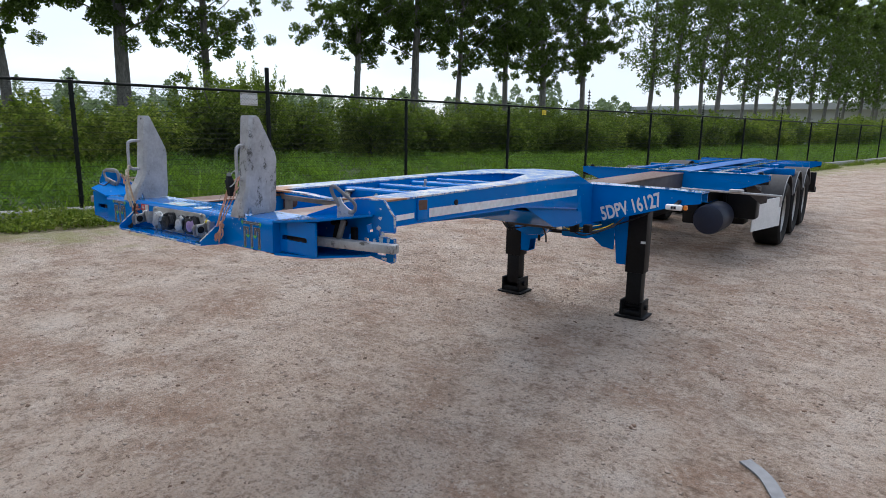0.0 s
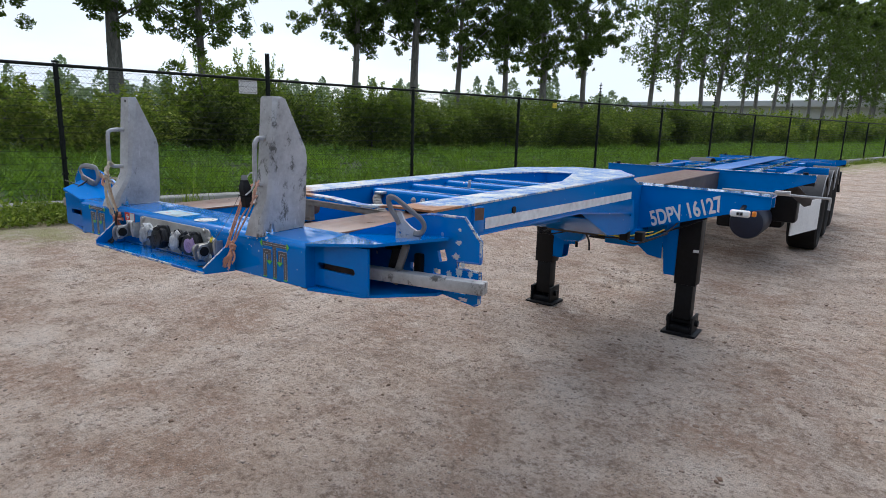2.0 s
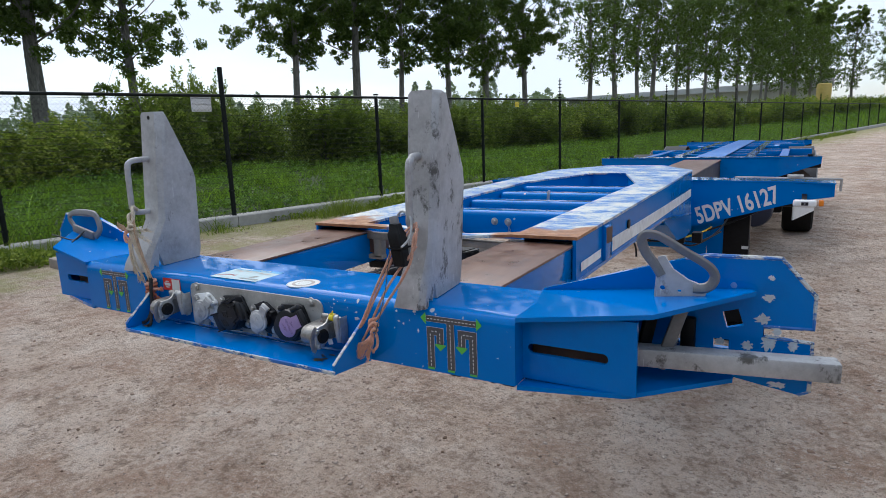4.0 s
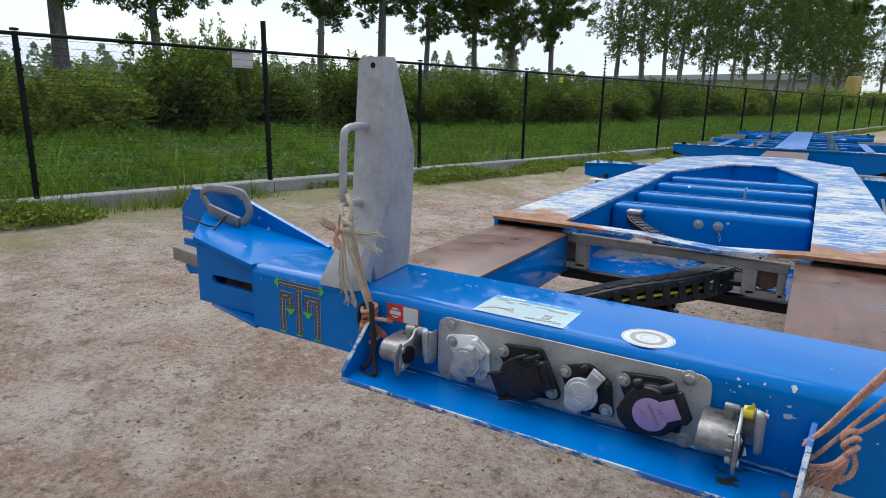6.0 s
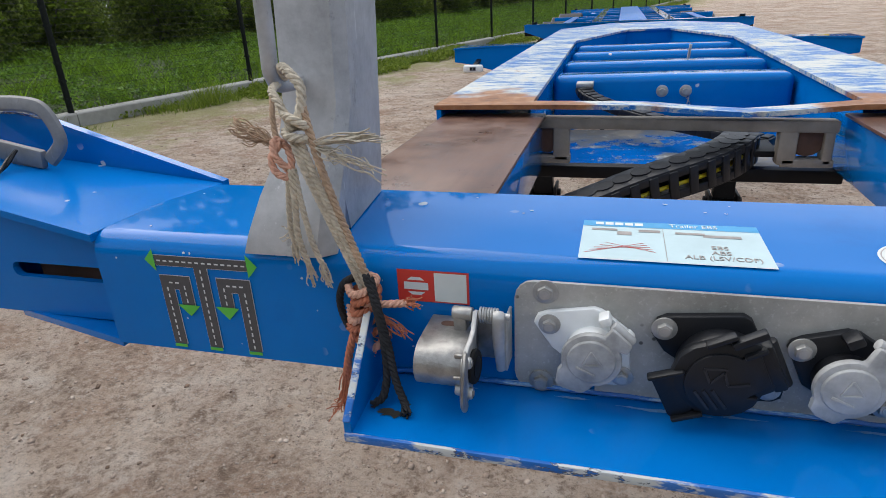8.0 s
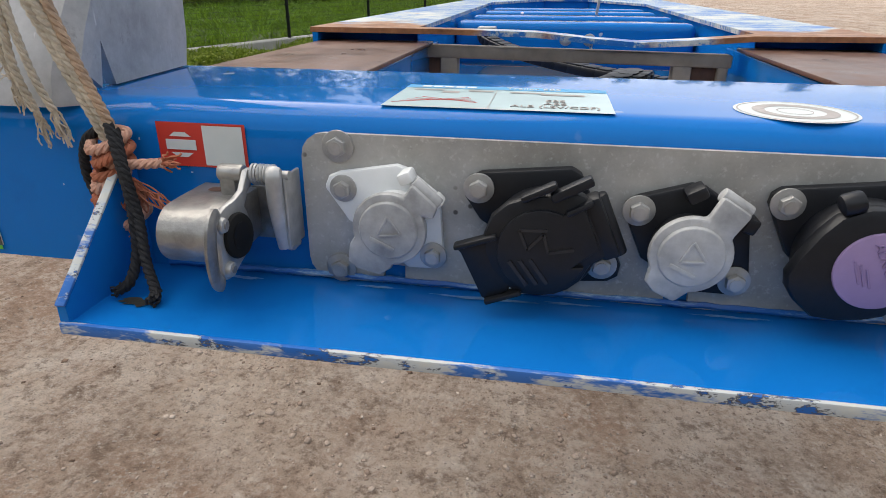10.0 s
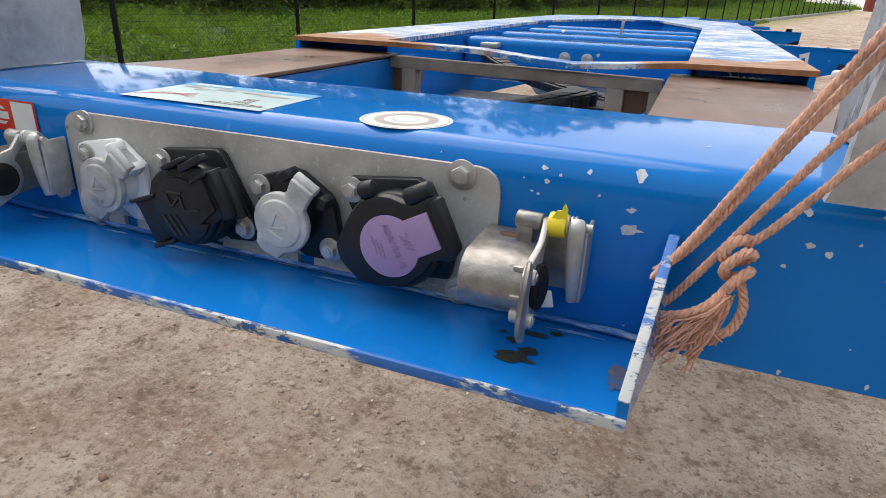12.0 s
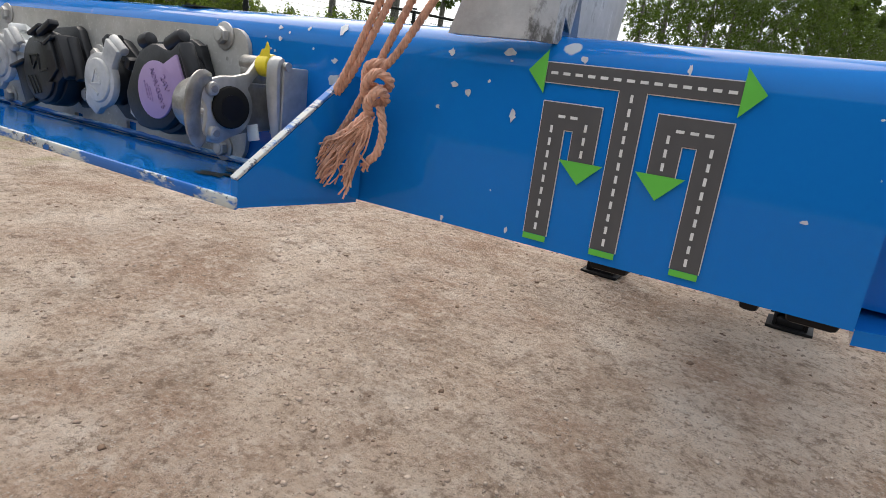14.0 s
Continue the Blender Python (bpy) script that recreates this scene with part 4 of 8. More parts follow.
def beam_end(s):
    """One end of the front beam: recessed face with a slot, flaring top and bottom plates, back plate, lock bar and ring."""
    wide = 0.835 if s < 0 else 0.815
    e0 = 0.6285 if s < 0 else 0.6215
    e = part("beam_end", plate(bmesh.new(), mirror2(s, [(e0 - 0.0025, BOT + 0.004), (wide, BOT + 0.004), (wide, TOP + 0.006), (e0 - 0.0025, TOP)]),
             [mirror2(s, rounded(e0 + (0.0275 if s < 0 else 0.009), wide - 0.045, 1.286, 1.304, 0.0085))], 0.008, Matrix.Translation((0, 0.034, 0))), BLUE, trailer, "recessed blue end face with a long slot")
    rise = lambda x, y: TOP + 0.04 * max(0.0, abs(x) - 0.66) / 0.31
    part("top_plate", slab(bmesh.new(), mirror2(s, [(e0, 0.0), (0.838, 0.030), (0.972, 0.165), (0.960, 0.186), (0.60, 0.186), (e0, 0.10)]), lambda x, y: rise(x, y) - 0.008, rise), BLUE if s > 0 else DULLBLUE, e)
    drop = lambda x, y: BOT + 0.012 * max(0.0, abs(x) - 0.7) / 0.24
    part("bottom_plate", slab(bmesh.new(), mirror2(s, [(e0, 0.004), (0.80, 0.036), (0.945, 0.158), (0.945, 0.186), (e0, 0.186)]), lambda x, y: drop(x, y) - 0.008, drop), BLUE, e)
    s < 0 and part("side_plate", box(bmesh.new(), s * (wide - 0.008), s * wide, 0.043, 0.186, BOT + 0.006, TOP + 0.004), BLUE, e)
    out = [(0.60, 1.345), (0.60, 1.360), (0.86, 1.440), (0.895, 1.447), (1.005, 1.449), (1.055, 1.392), (1.055, 1.338), (0.985, 1.334), (0.985, 1.316), (1.055, 1.314), (1.055, 1.232), (1.040, 1.224), (0.945, 1.238), (0.60, 1.230)]
    if s < 0:
        out = [(x + 0.032 if x > 1.0 else x, z) for x, z in out]
    sq = lambda x, z, w, h: [(x - w, z - h), (x + w, z - h), (x + w, z + h), (x - w, z + h)]
    part("back_plate", plate(bmesh.new(), mirror2(s, out), [mirror2(s, h) for h in ([(0.922, 1.352), (0.946, 1.360), (0.955, 1.332), (0.930, 1.324)], sq(0.846, 1.300, 0.013, 0.009), sq(0.922, 1.296, 0.012, 0.008), sq(0.990, 1.252, 0.025, 0.005))], 0.012, Matrix.Translation((0, 0.187, 0))), CHIPPED, e, "chipped blue back plate with square holes")
    # rusty bar sized to back the whole slot, standing in for interior shade
    part("slide_bar", box(bmesh.new(), s * (e0 + 0.006), s * (wide - 0.050), 0.062, 0.074, 1.272, 1.318, 0.003), DARKRUST, e, "dark rusty bar that also fills the slot with shade")
    worn = [(x, z) for x, z in out[2:12]]
    part("worn_edge", sweep(bmesh.new(), [(s * x, 0.1895, z) for x, z in worn], 0.0042, 6), EDGE, e, "outline worn to primer and dark steel")
    bm = bmesh.new()
    if s > 0:
        bar(bm, (0.70, 0.085, 1.286), (1.092, 0.158, 1.286), 0.036, 0.032, 0.004)
    else:
        bar(bm, (-0.70, 0.110, 1.286), (-1.008, 0.114, 1.306), 0.036, 0.032, 0.003)
    part("lock_bar", bm, STAINED if s > 0 else TANSTEEL, e, "weathered grey steel lock bar")
    if s > 0:
        bm = bmesh.new()
        bar(bm, (0.815, 0.150, 1.352), (0.798, 0.140, 1.262), 0.014, 0.022, 0.003)
        rod(bm, (0.770, 0.165, 1.352), (0.835, 0.165, 1.352), 0.013, segs=12)
        box(bm, 0.858, 0.882, 0.168, 0.186, 1.262, 1.340, 0.004)
        part("lock_lever", bm, BLACKST, e, "greasy dark lock lever")
        part("lever_arm", bar(bmesh.new(), (0.868, 0.125, 1.372), (0.834, 0.118, 1.262), 0.013, 0.020, 0.003), RINGST, e, "worn grey lever arm")
    # ring handle above the plate
    pts = [(0.830, 0.140, 1.418), (0.818, 0.139, 1.437), (0.804, 0.137, 1.456), (0.797, 0.134, 1.477), (0.804, 0.132, 1.488), (0.820, 0.132, 1.488), (0.842, 0.133, 1.477), (0.864, 0.135, 1.463), (0.889, 0.137, 1.449), (0.905, 0.139, 1.437), (0.912, 0.140, 1.424), (0.908, 0.141, 1.410), (0.897, 0.141, 1.402), (0.880, 0.140, 1.401)]
    if s < 0:
        pts = [(-0.822, 0.150, 1.392), (-0.799, 0.152, 1.416), (-0.814, 0.156, 1.450), (-0.838, 0.157, 1.461), (-0.893, 0.157, 1.463), (-0.944, 0.157, 1.458), (-0.962, 0.156, 1.443), (-0.943, 0.154, 1.424), (-0.920, 0.152, 1.409), (-0.875, 0.150, 1.393), (-0.840, 0.150, 1.389)]
    bm = sweep(bmesh.new(), smooth(pts, 5), 0.0045 if s > 0 else 0.0052, 8, flat=1.9)
    s < 0 and bar(bm, (-0.826, 0.146, 1.394), (-0.935, 0.150, 1.414), 0.010, 0.024, 0.003)
    ring = part("ring_handle", bm, RINGST, e, "grey steel ring handle on a small plate")
    s > 0 and part("handle_plate", plate(bmesh.new(), mirror2(s, [(0.818, 1.378), (0.898, 1.388), (0.905, 1.403), (0.872, 1.414), (0.848, 1.430), (0.834, 1.452), (0.823, 1.450)]), [mirror2(s, rounded(0.827, 0.836, 1.392, 1.401, 0.0042)), mirror2(s, rounded(0.855, 0.862, 1.391, 1.396, 0.0024)), mirror2(s, rounded(0.880, 0.887, 1.394, 1.399, 0.0024))], 0.006, Matrix.Translation((0, 0.139, 0))), GALV, ring)
    return e


def mirror2(s, pts):
    return [(s * x, y) for x, y in pts]


def rounded(x0, x1, z0, z1, r, n=4):
    out = []
    for cx, cz, a0 in ((x1 - r, z1 - r, 0), (x0 + r, z1 - r, 90), (x0 + r, z0 + r, 180), (x1 - r, z0 + r, 270)):
        out += [(cx + r * math.cos(radians(a0 + 90 * i / n)), cz + r * math.sin(radians(a0 + 90 * i / n))) for i in range(n + 1)]
    return out


for side in (1, -1):
    beam_end(side)


def upright(x0, x1, xt0, xt1, yb, ym, yt, hx, hy, label, steel=None):
    """A bent steel container stop: a front flange and a web running back from its right edge, tapering to the top."""
    th, flare = 0.011, 1.0
    steel = steel or GALV
    zb, zt = 1.352, 1.742
    def front(z):
        """Depth of the flange's face: a kicked-out foot, then a steep leaning plate."""
        if z < 1.46:
            return yb + (ym - yb) * max(0.0, min(1.0, (z - 1.358) / 0.102)) ** 1.4
        return ym + (yt - ym) * (z - 1.46) / (zt - 1.46)

    bm = bmesh.new()
    # front flange with a flared foot, drawn in levels
    levels = [(zb, x0, x1), (1.372, x0 + 0.006 * flare, x1), (1.40, x0 + (xt0 - x0) * 0.45, x1 + (xt1 - x1) * 0.08), (1.435, x0 + (xt0 - x0) * 0.80, x1 + (xt1 - x1) * 0.15), (1.475, xt0 - 0.004, x1 + (xt1 - x1) * 0.3), (1.62, xt0 - 0.002, x1 + (xt1 - x1) * 0.7), (zt - 0.006, xt0, xt1), (zt, xt0 + 0.006, xt1 - 0.004)]
    def right_edge(z):
        for (za, _, a), (zb, _, b) in zip(levels, levels[1:]):
            if z <= zb:
                return a + (b - a) * max(0.0, z - za) / (zb - za)
        return levels[-1][2]

    def ring(z, a, b):
        y = front(z)
        c = (b - a) * 0.30
        return [bm.verts.new(p) for p in ((a, y, z), (b - c * 0.5, y, z), (b, y + 0.012, z), (b, y + 0.012 + th, z), (b - c * 0.5, y + th, z), (a, y + th, z))]
    rings = [ring(*l) for l in levels]
    fs = []
    for a, b in zip(rings, rings[1:]):
        for i in range(6):
            fs.append(bm.faces.new((a[i], a[(i + 1) % 6], b[(i + 1) % 6], b[i])))
    fs += [bm.faces.new(rings[0]), bm.faces.new(rings[-1])]
    bmesh.ops.recalc_face_normals(bm, faces=fs)
    u = part("upright", bm, steel, trailer, label)
    # web: outline in y, z leaning with the flange
    out = [(front(1.40) + 0.013, 1.400), (front(1.376) + 0.013, 1.376), (0.034, 1.3595), (0.040, 1.392), (0.052, 1.3595), (0.172, 1.3595), (0.178, 1.385), (0.177, 1.572), (0.170, 1.598), (max(0.084, front(1.736) + 0.026), 1.736), (max(0.072, front(zt) + 0.018), zt), (front(zt) + 0.013, zt), (front(1.62) + 0.013, 1.62), (front(1.475) + 0.013, 1.475), (front(1.435) + 0.013, 1.435)]
    b = bmesh.new()
    lo, hi = [], []
    for y, z in out:
        xr = right_edge(z) - 0.0004 - 0.12 * max(0.0, y - front(z) - 0.014)
        lo.append(b.verts.new((xr - th, y, z)))
        hi.append(b.verts.new((xr, y, z)))
    n = len(out)
    for i in range(n):
        b.faces.new((lo[i], lo[(i + 1) % n], hi[(i + 1) % n], hi[i]))
    b.faces.new(lo[::-1])
    b.faces.new(hi)
    bmesh.ops.recalc_face_normals(b, faces=b.faces[:])
    part("web", b, steel, u)
    # bar handle before the flange
    pts = [(hx, front(1.625) + 0.010, 1.627), (hx, (front(1.625) + hy) / 2, 1.627), (hx, hy + 0.008, 1.623), (hx - 0.001, hy, 1.607), (hx - 0.004, hy, 1.530), (hx - 0.006, hy + 0.003, 1.508), (hx - 0.006, hy + 0.016, 1.498), (hx - 0.006, front(1.495) + 0.010, 1.497)]
    part("bar_handle", sweep(bmesh.new(), smooth(pts, 6), 0.0068, 12), GALV, u, "round grey bar handle")
    xt0 < 0 and part("top_hole", rod(bmesh.new(), ((xt0 + xt1) / 2, front(1.728) - 0.0006, 1.728), ((xt0 + xt1) / 2, front(1.728) + 0.004, 1.728), 0.005, segs=14), BLACKST, u)
    return u


upright(-0.449, -0.362, -0.418, -0.356, -0.006, 0.052, 0.074, -0.398, 0.008, "grey galvanised container stop with a bar handle and a rope tied round it")
upright(0.384, 0.446, 0.403, 0.461, -0.012, 0.022, 0.042, 0.424, 0.001, "grey galvanised container stop with scuffs and a bar handle", STAINED)


# tray below the sockets, with end cheeks
bm = slab(bmesh.new(), [(-0.322, -0.098), (0.306, -0.098), (0.316, -0.002), (-0.330, -0.002)], lambda x, y: BOT + 0.004 - 0.05 * y - 0.006, lambda x, y: BOT + 0.004 - 0.05 * y)
tray = part("tray", bm, BLUE, trailer, "blue folded tray below the sockets with a worn edge")
part("worn_edge", bar(bmesh.new(), (-0.322, -0.0985, 1.2405), (0.306, -0.0985, 1.2405), 0.0035, 0.0075, 0.001), EDGE, tray, "edge worn to pale primer and dark steel")
for a, b in (((0.303, -0.098), (0.315, -0.002)), ((-0.319, -0.098), (-0.327, -0.002))):
    bm = bmesh.new()
    (xa, ya), (xb, yb) = a, b
    t = 0.003
    pts = [(xa, ya, 1.243), (xb, yb, 1.236), (xb, yb, 1.318), (xb - (xb - xa) * 0.16, yb - 0.012, 1.320), (xa, ya, 1.254)]
    lo = [bm.verts.new((x - t, y, z)) for x, y, z in pts]
    hi = [bm.verts.new((x + t, y, z)) for x, y, z in pts]
    for i in range(5):
        bm.faces.new((lo[i], lo[(i + 1) % 5], hi[(i + 1) % 5], hi[i]))
    bm.faces.new(lo[::-1])
    bm.faces.new(hi)
    bmesh.ops.recalc_face_normals(bm, faces=bm.faces[:])
    part("cheek", bm, BLUE, tray)
    part("worn_edge", bar(bmesh.new(), (xa, ya - 0.001, 1.255), (xb - (xb - xa) * 0.16, yb - 0.0125, 1.321), 0.0064, 0.0024, 0.0010), EDGE, tray, "worn pale edge")


# inner sliding rails
for s in (1, -1):
    bm = bmesh.new()
    box(bm, s * 0.272, s * 0.470, 0.187, 0.90, 1.222, 1.326, 0.004)
    r = part("slide_rail", bm, BLUE, trailer, "sliding rail with a bare rust-brown top")
    part("rail_top", box(bmesh.new(), s * 0.266, s * 0.476, 0.188, 0.80, 1.3275, 1.334, 0.002), RAIL, r, "bare rust-brown steel top")


# gooseneck frame
GN = 1.358
def neck_top(x, y):
    dip = 0.016 * math.exp(-((x - 0.10) / 0.13) ** 2) if y < 0.9 else 0.0
    return GN + 0.010 * min(1.0, max(0.0, (y - 0.8) / 2.2)) - dip


outer = [(-0.488, 0.757), (-0.25, 0.757), (-0.08, 0.757), (0.02, 0.757), (0.10, 0.757), (0.18, 0.757), (0.28, 0.757), (0.488, 0.757), (0.470, 2.2), (0.452, 3.18), (0.315, 3.40), (0.20, 3.62), (-0.20, 3.62), (-0.315, 3.40), (-0.452, 3.18), (-0.470, 2.2)]
bm = bmesh.new()
edges = []
inner = [(-0.292, 0.806), (-0.08, 0.806), (0.02, 0.806), (0.10, 0.806), (0.18, 0.806), (0.292, 0.806), (0.300, 2.31), (0.100, 2.93), (-0.100, 2.93), (-0.312, 2.31)]
for loop in (outer, inner):
    vs = [bm.verts.new((x, y, neck_top(x, y))) for x, y in loop]
    edges += [bm.edges.new((vs[i], vs[(i + 1) % len(vs)])) for i in range(len(vs))]
bmesh.ops.triangle_fill(bm, use_beauty=True, use_dissolve=False, edges=edges)
r = bmesh.ops.extrude_face_region(bm, geom=bm.faces[:])
bmesh.ops.translate(bm, vec=(0, 0, -0.009), verts=[v for v in r["geom"] if isinstance(v, bmesh.types.BMVert)])
bmesh.ops.recalc_face_normals(bm, faces=bm.faces[:])
goose = part("gooseneck_frame", bm, WORN, trailer, "gooseneck deck plate scraped to pale streaks with a rusty front lip")
for s in (1, -1):
    # outer web: deep towards the back
    bm = bmesh.new()
    pts = mirrored(s, (0.484, 0.757), (0.466, 2.2), (0.448, 3.19), (0.315, 3.42), (0.30, 3.90))
    bots = (1.232, 1.205, 1.10, 0.90, 0.88)
    tops = [neck_top(x, y) - 0.0095 for x, y in pts[:4]] + [1.224]
    w = 0.010
    a = [bm.verts.new((x, y, t)) for (x, y), t in zip(pts, tops)]
    b = [bm.verts.new((x, y, t)) for (x, y), t in zip(pts, bots)]
    c = [bm.verts.new((x - s * w, y, t)) for (x, y), t in zip(pts, tops)]
    d = [bm.verts.new((x - s * w, y, t)) for (x, y), t in zip(pts, bots)]
    for i in range(4):
        bm.faces.new((a[i], a[i + 1], b[i + 1], b[i]))
        bm.faces.new((c[i], d[i], d[i + 1], c[i + 1]))
        bm.faces.new((a[i], c[i], c[i + 1], a[i + 1]))
        bm.faces.new((b[i], b[i + 1], d[i + 1], d[i]))
    for i in (0, 4):
        bm.faces.new((a[i], b[i], d[i], c[i]))
    bmesh.ops.recalc_face_normals(bm, faces=bm.faces[:])
    part("outer_web", bm, DULLBLUE, goose)
    bm = bmesh.new()
    for p, q, b0, b1 in zip(pts, pts[1:], bots, bots[1:]):
        lo0, lo1 = b0, b1
        vs = [(p[0] + s * 0.004, p[1], lo0), (q[0] + s * 0.004, q[1], lo1), (q[0] - s * 0.10, q[1], lo1), (p[0] - s * 0.10, p[1], lo0)]
        hi = [bm.verts.new(v) for v in vs]
        low = [bm.verts.new((x, y, z - 0.010)) for x, y, z in vs]
        for i in range(4):
            bm.faces.new((hi[i], hi[(i + 1) % 4], low[(i + 1) % 4], low[i]))
        bm.faces.new(hi)
        bm.faces.new(low[::-1])
    bmesh.ops.recalc_face_normals(bm, faces=bm.faces[:])
    part("lower_flange", bm, BLUE, goose)
    # inner wall round the opening
    bm = bmesh.new()
    wall = mirrored(s, (0.300, 0.82), (0.308, 2.31), (0.108, 2.94), (0.0, 2.94))
    for p, q in zip(wall, wall[1:]):
        quad(bm, (*p, neck_top(*p) - 0.0095), (*q, neck_top(*q) - 0.0095), (*q, 1.12), (*p, 1.20))
        quad(bm, (p[0] + s * 0.006, p[1] + 0.006, 1.20), (q[0] + s * 0.006, q[1] + 0.006, 1.12), (q[0] + s * 0.006, q[1] + 0.006, neck_top(*q) - 0.0095), (p[0] + s * 0.006, p[1] + 0.006, neck_top(*p) - 0.0095))
    part("inner_wall", bm, DULLBLUE, goose)
    # pale reflective band on the side
    bm = bmesh.new()
    for y0, y1, lo0, lo1, tall in ((0.80, 1.02, 1.248, 1.248, 0.028), (1.15, 3.155, 1.238, 1.204, 0.049)):
        bm = bmesh.new()
        steps = 8
        rows = []
        for k in range(steps + 1):
            y = y0 + (y1 - y0) * k / steps
            x = (0.484 - (y - 0.757) * 0.01247 if y < 2.2 else 0.466 - (y - 2.2) * 0.01818) + 0.0025
            z = lo0 + (lo1 - lo0) * k / steps
            rows.append((bm.verts.new((s * x, y, z)), bm.verts.new((s * x, y, z + tall))))
        for a, b in zip(rows, rows[1:]):
            bm.faces.new((a[0], b[0], b[1], a[1]))
        part("reflective_band", bm, BAND, goose, "scuffed white reflective band")
    # belly plate below the neck
    part("belly_plate", extrude_yz(bmesh.new(), [(2.30, 1.198), (3.26, 1.19), (3.33, 0.969), (3.135, 0.955), (2.784, 0.990), (2.432, 1.135)], s * 0.428, s * 0.438), DULLBLUE, goose)
    part("rust_patch", plate(bmesh.new(), [(p, q) for p, q in ((-0.036, 1.288), (0.034, 1.284), (0.037, 1.336), (-0.038, 1.340))], [], 0.001, Matrix.Translation((s * 0.4942, 1.08, 0)) @ Matrix.Rotation(radians(90), 4, "Z")), DARKRUST, goose, "rusty bare patch")
    # black disc added on the web to stand for a dark hole
    part("web_bolt", rod(bmesh.new(), (s * 0.474, 1.408, 1.297), (s * 0.482, 1.408, 1.297), 0.017, segs=14), BLACKST, goose)
    part("side_pocket", box(bmesh.new(), s * 0.478, s * 0.494, 1.04, 1.12, 1.232, 1.345, 0.003), BLUE, goose)

# cross tubes in the opening
for y, h in ((1.335, 0.112), (1.66, 0.10), (2.00, 0.10), (2.30, 0.10)):
    bm = bmesh.new()
    box(bm, -0.300, 0.296, y - 0.055, y + 0.055, 1.346 - h, 1.346, 0.019, 4)
    part("cross_tube", bm, CHIPPED, goose)
bm = bmesh.new()
bar(bm, (0.074, 1.64, 1.350), (0.078, 1.64, 1.392), 0.007, 0.020, 0.001, up=(0, 1, 0))
part("stop_pin", bm, GALV, goose, "small grey steel pin")
for x in (-0.017, 0.041):
    bm = bmesh.new()
    rod(bm, (x, 1.284, 1.305), (x, 1.278, 1.305), 0.0155, segs=24, bevel=0.002)
    rod(bm, (x, 1.279, 1.305), (x, 1.266, 1.305), 0.0085, segs=6)
    part("tube_bolt", bm, ZINC, goose, "zinc bolt with a washer")
bm = bmesh.new()
for k in range(4):
    c = Vector((0.046 + 0.002 * k, 1.272, 1.292 - 0.009 * k))
    ang = 0.3 + 1.57 * (k % 2)
    sweep(bm, [c + Vector((0.004 * math.cos(t) * math.cos(ang), 0.004 * math.cos(t) * math.sin(ang), 0.0062 * math.sin(t))) for t in [2 * math.pi * j / 12 for j in range(12)]], 0.0011, 5, closed=True)
part("keeper_chain", bm, ZINC, goose, "short zinc keeper chain")

# inner floor under the opening, scraped
bm = box(bmesh.new(), -0.296, 0.290, 0.88, 1.27, 1.196, 1.204)
part("inner_floor", bm, SILTED, goose, "blue floor plate under grey silt")

# spine behind the neck
bm = box(bmesh.new(), -0.20, 0.20, 3.20, 7.255, 0.90, 1.178, 0.006)
part("belly_floor", extrude_yz(bmesh.new(), [(2.432, 1.135), (2.784, 0.990), (3.135, 0.955), (3.32, 0.965), (3.32, 0.972), (3.135, 0.962), (2.79, 0.997), (2.437, 1.142)], -0.427, 0.427), DULLBLUE, goose)
spine = part("spine", bm, SPINE, trailer, "bare rust-coloured sliding spine beam")
part("spine_top", box(bmesh.new(), -0.212, 0.212, 3.60, 7.245, 1.179, 1.190, 0.002), RAIL, spine)


# outriggers with the fleet number
def outrigger(s):
    out = [(0.20, 0.870), (0.46, 0.930), (0.95, 1.075), (1.10, 1.118), (1.24, 1.140), (1.24, 1.222), (1.02, 1.226), (0.98, 1.232), (0.20, 1.236)]
    o = part("outrigger", plate(bmesh.new(), mirror2(s, out), [], 0.010, Matrix.Translation((0, 3.850, 0))), DULLBLUE, trailer, "blue outrigger with white numbering" if s > 0 else "blue outrigger with a side lamp")
    part("outrigger_back", plate(bmesh.new(), mirror2(s, out), [], 0.010, Matrix.Translation((0, 4.06, 0))), BLUE, o)
    bm = bmesh.new()
    slab(bm, mirror2(s, [(0.20, 3.845), (1.02, 3.845), (1.245, 3.835), (1.245, 4.09), (0.20, 4.09)]), lambda x, y: 1.237 - 0.013 * max(0, (abs(x) - 0.9)) / 0.3, lambda x, y: 1.247 - 0.013 * max(0, (abs(x) - 0.9)) / 0.3)
    part("outrigger_top", bm, BLUE, o)
    lamp = part("side_lamp", box(bmesh.new(), s * 1.005, s * 1.140, 3.665, 3.700, 1.088, 1.138, 0.015, 3), WHITEPL, o, "pale rounded marker lamp")
    part("lamp_arm", bar(bmesh.new(), (s * 1.07, 3.69, 1.120), (s * 1.07, 3.86, 1.150), 0.03, 0.02, 0.003), BLACKST, o)
    part("lamp_lens", box(bmesh.new(), s * 1.052, s * 1.093, 3.6615, 3.6655, 1.100, 1.126, 0.001), FENDER, lamp, "grey lens window")
    for x in (1.061, 1.084):
        part("lamp_dot", rod(bmesh.new(), (s * x, 3.6615, 1.113), (s * x, 3.659, 1.113), 0.0085, segs=14), BLACKPL, lamp)
    s > 0 and part("lamp_side", box(bmesh.new(), s * 1.150, s * 1.178, 3.667, 3.700, 1.098, 1.136, 0.006), ORANGE, lamp, "orange side lens")
    return o


right_outrigger = outrigger(1)
outrigger(-1)


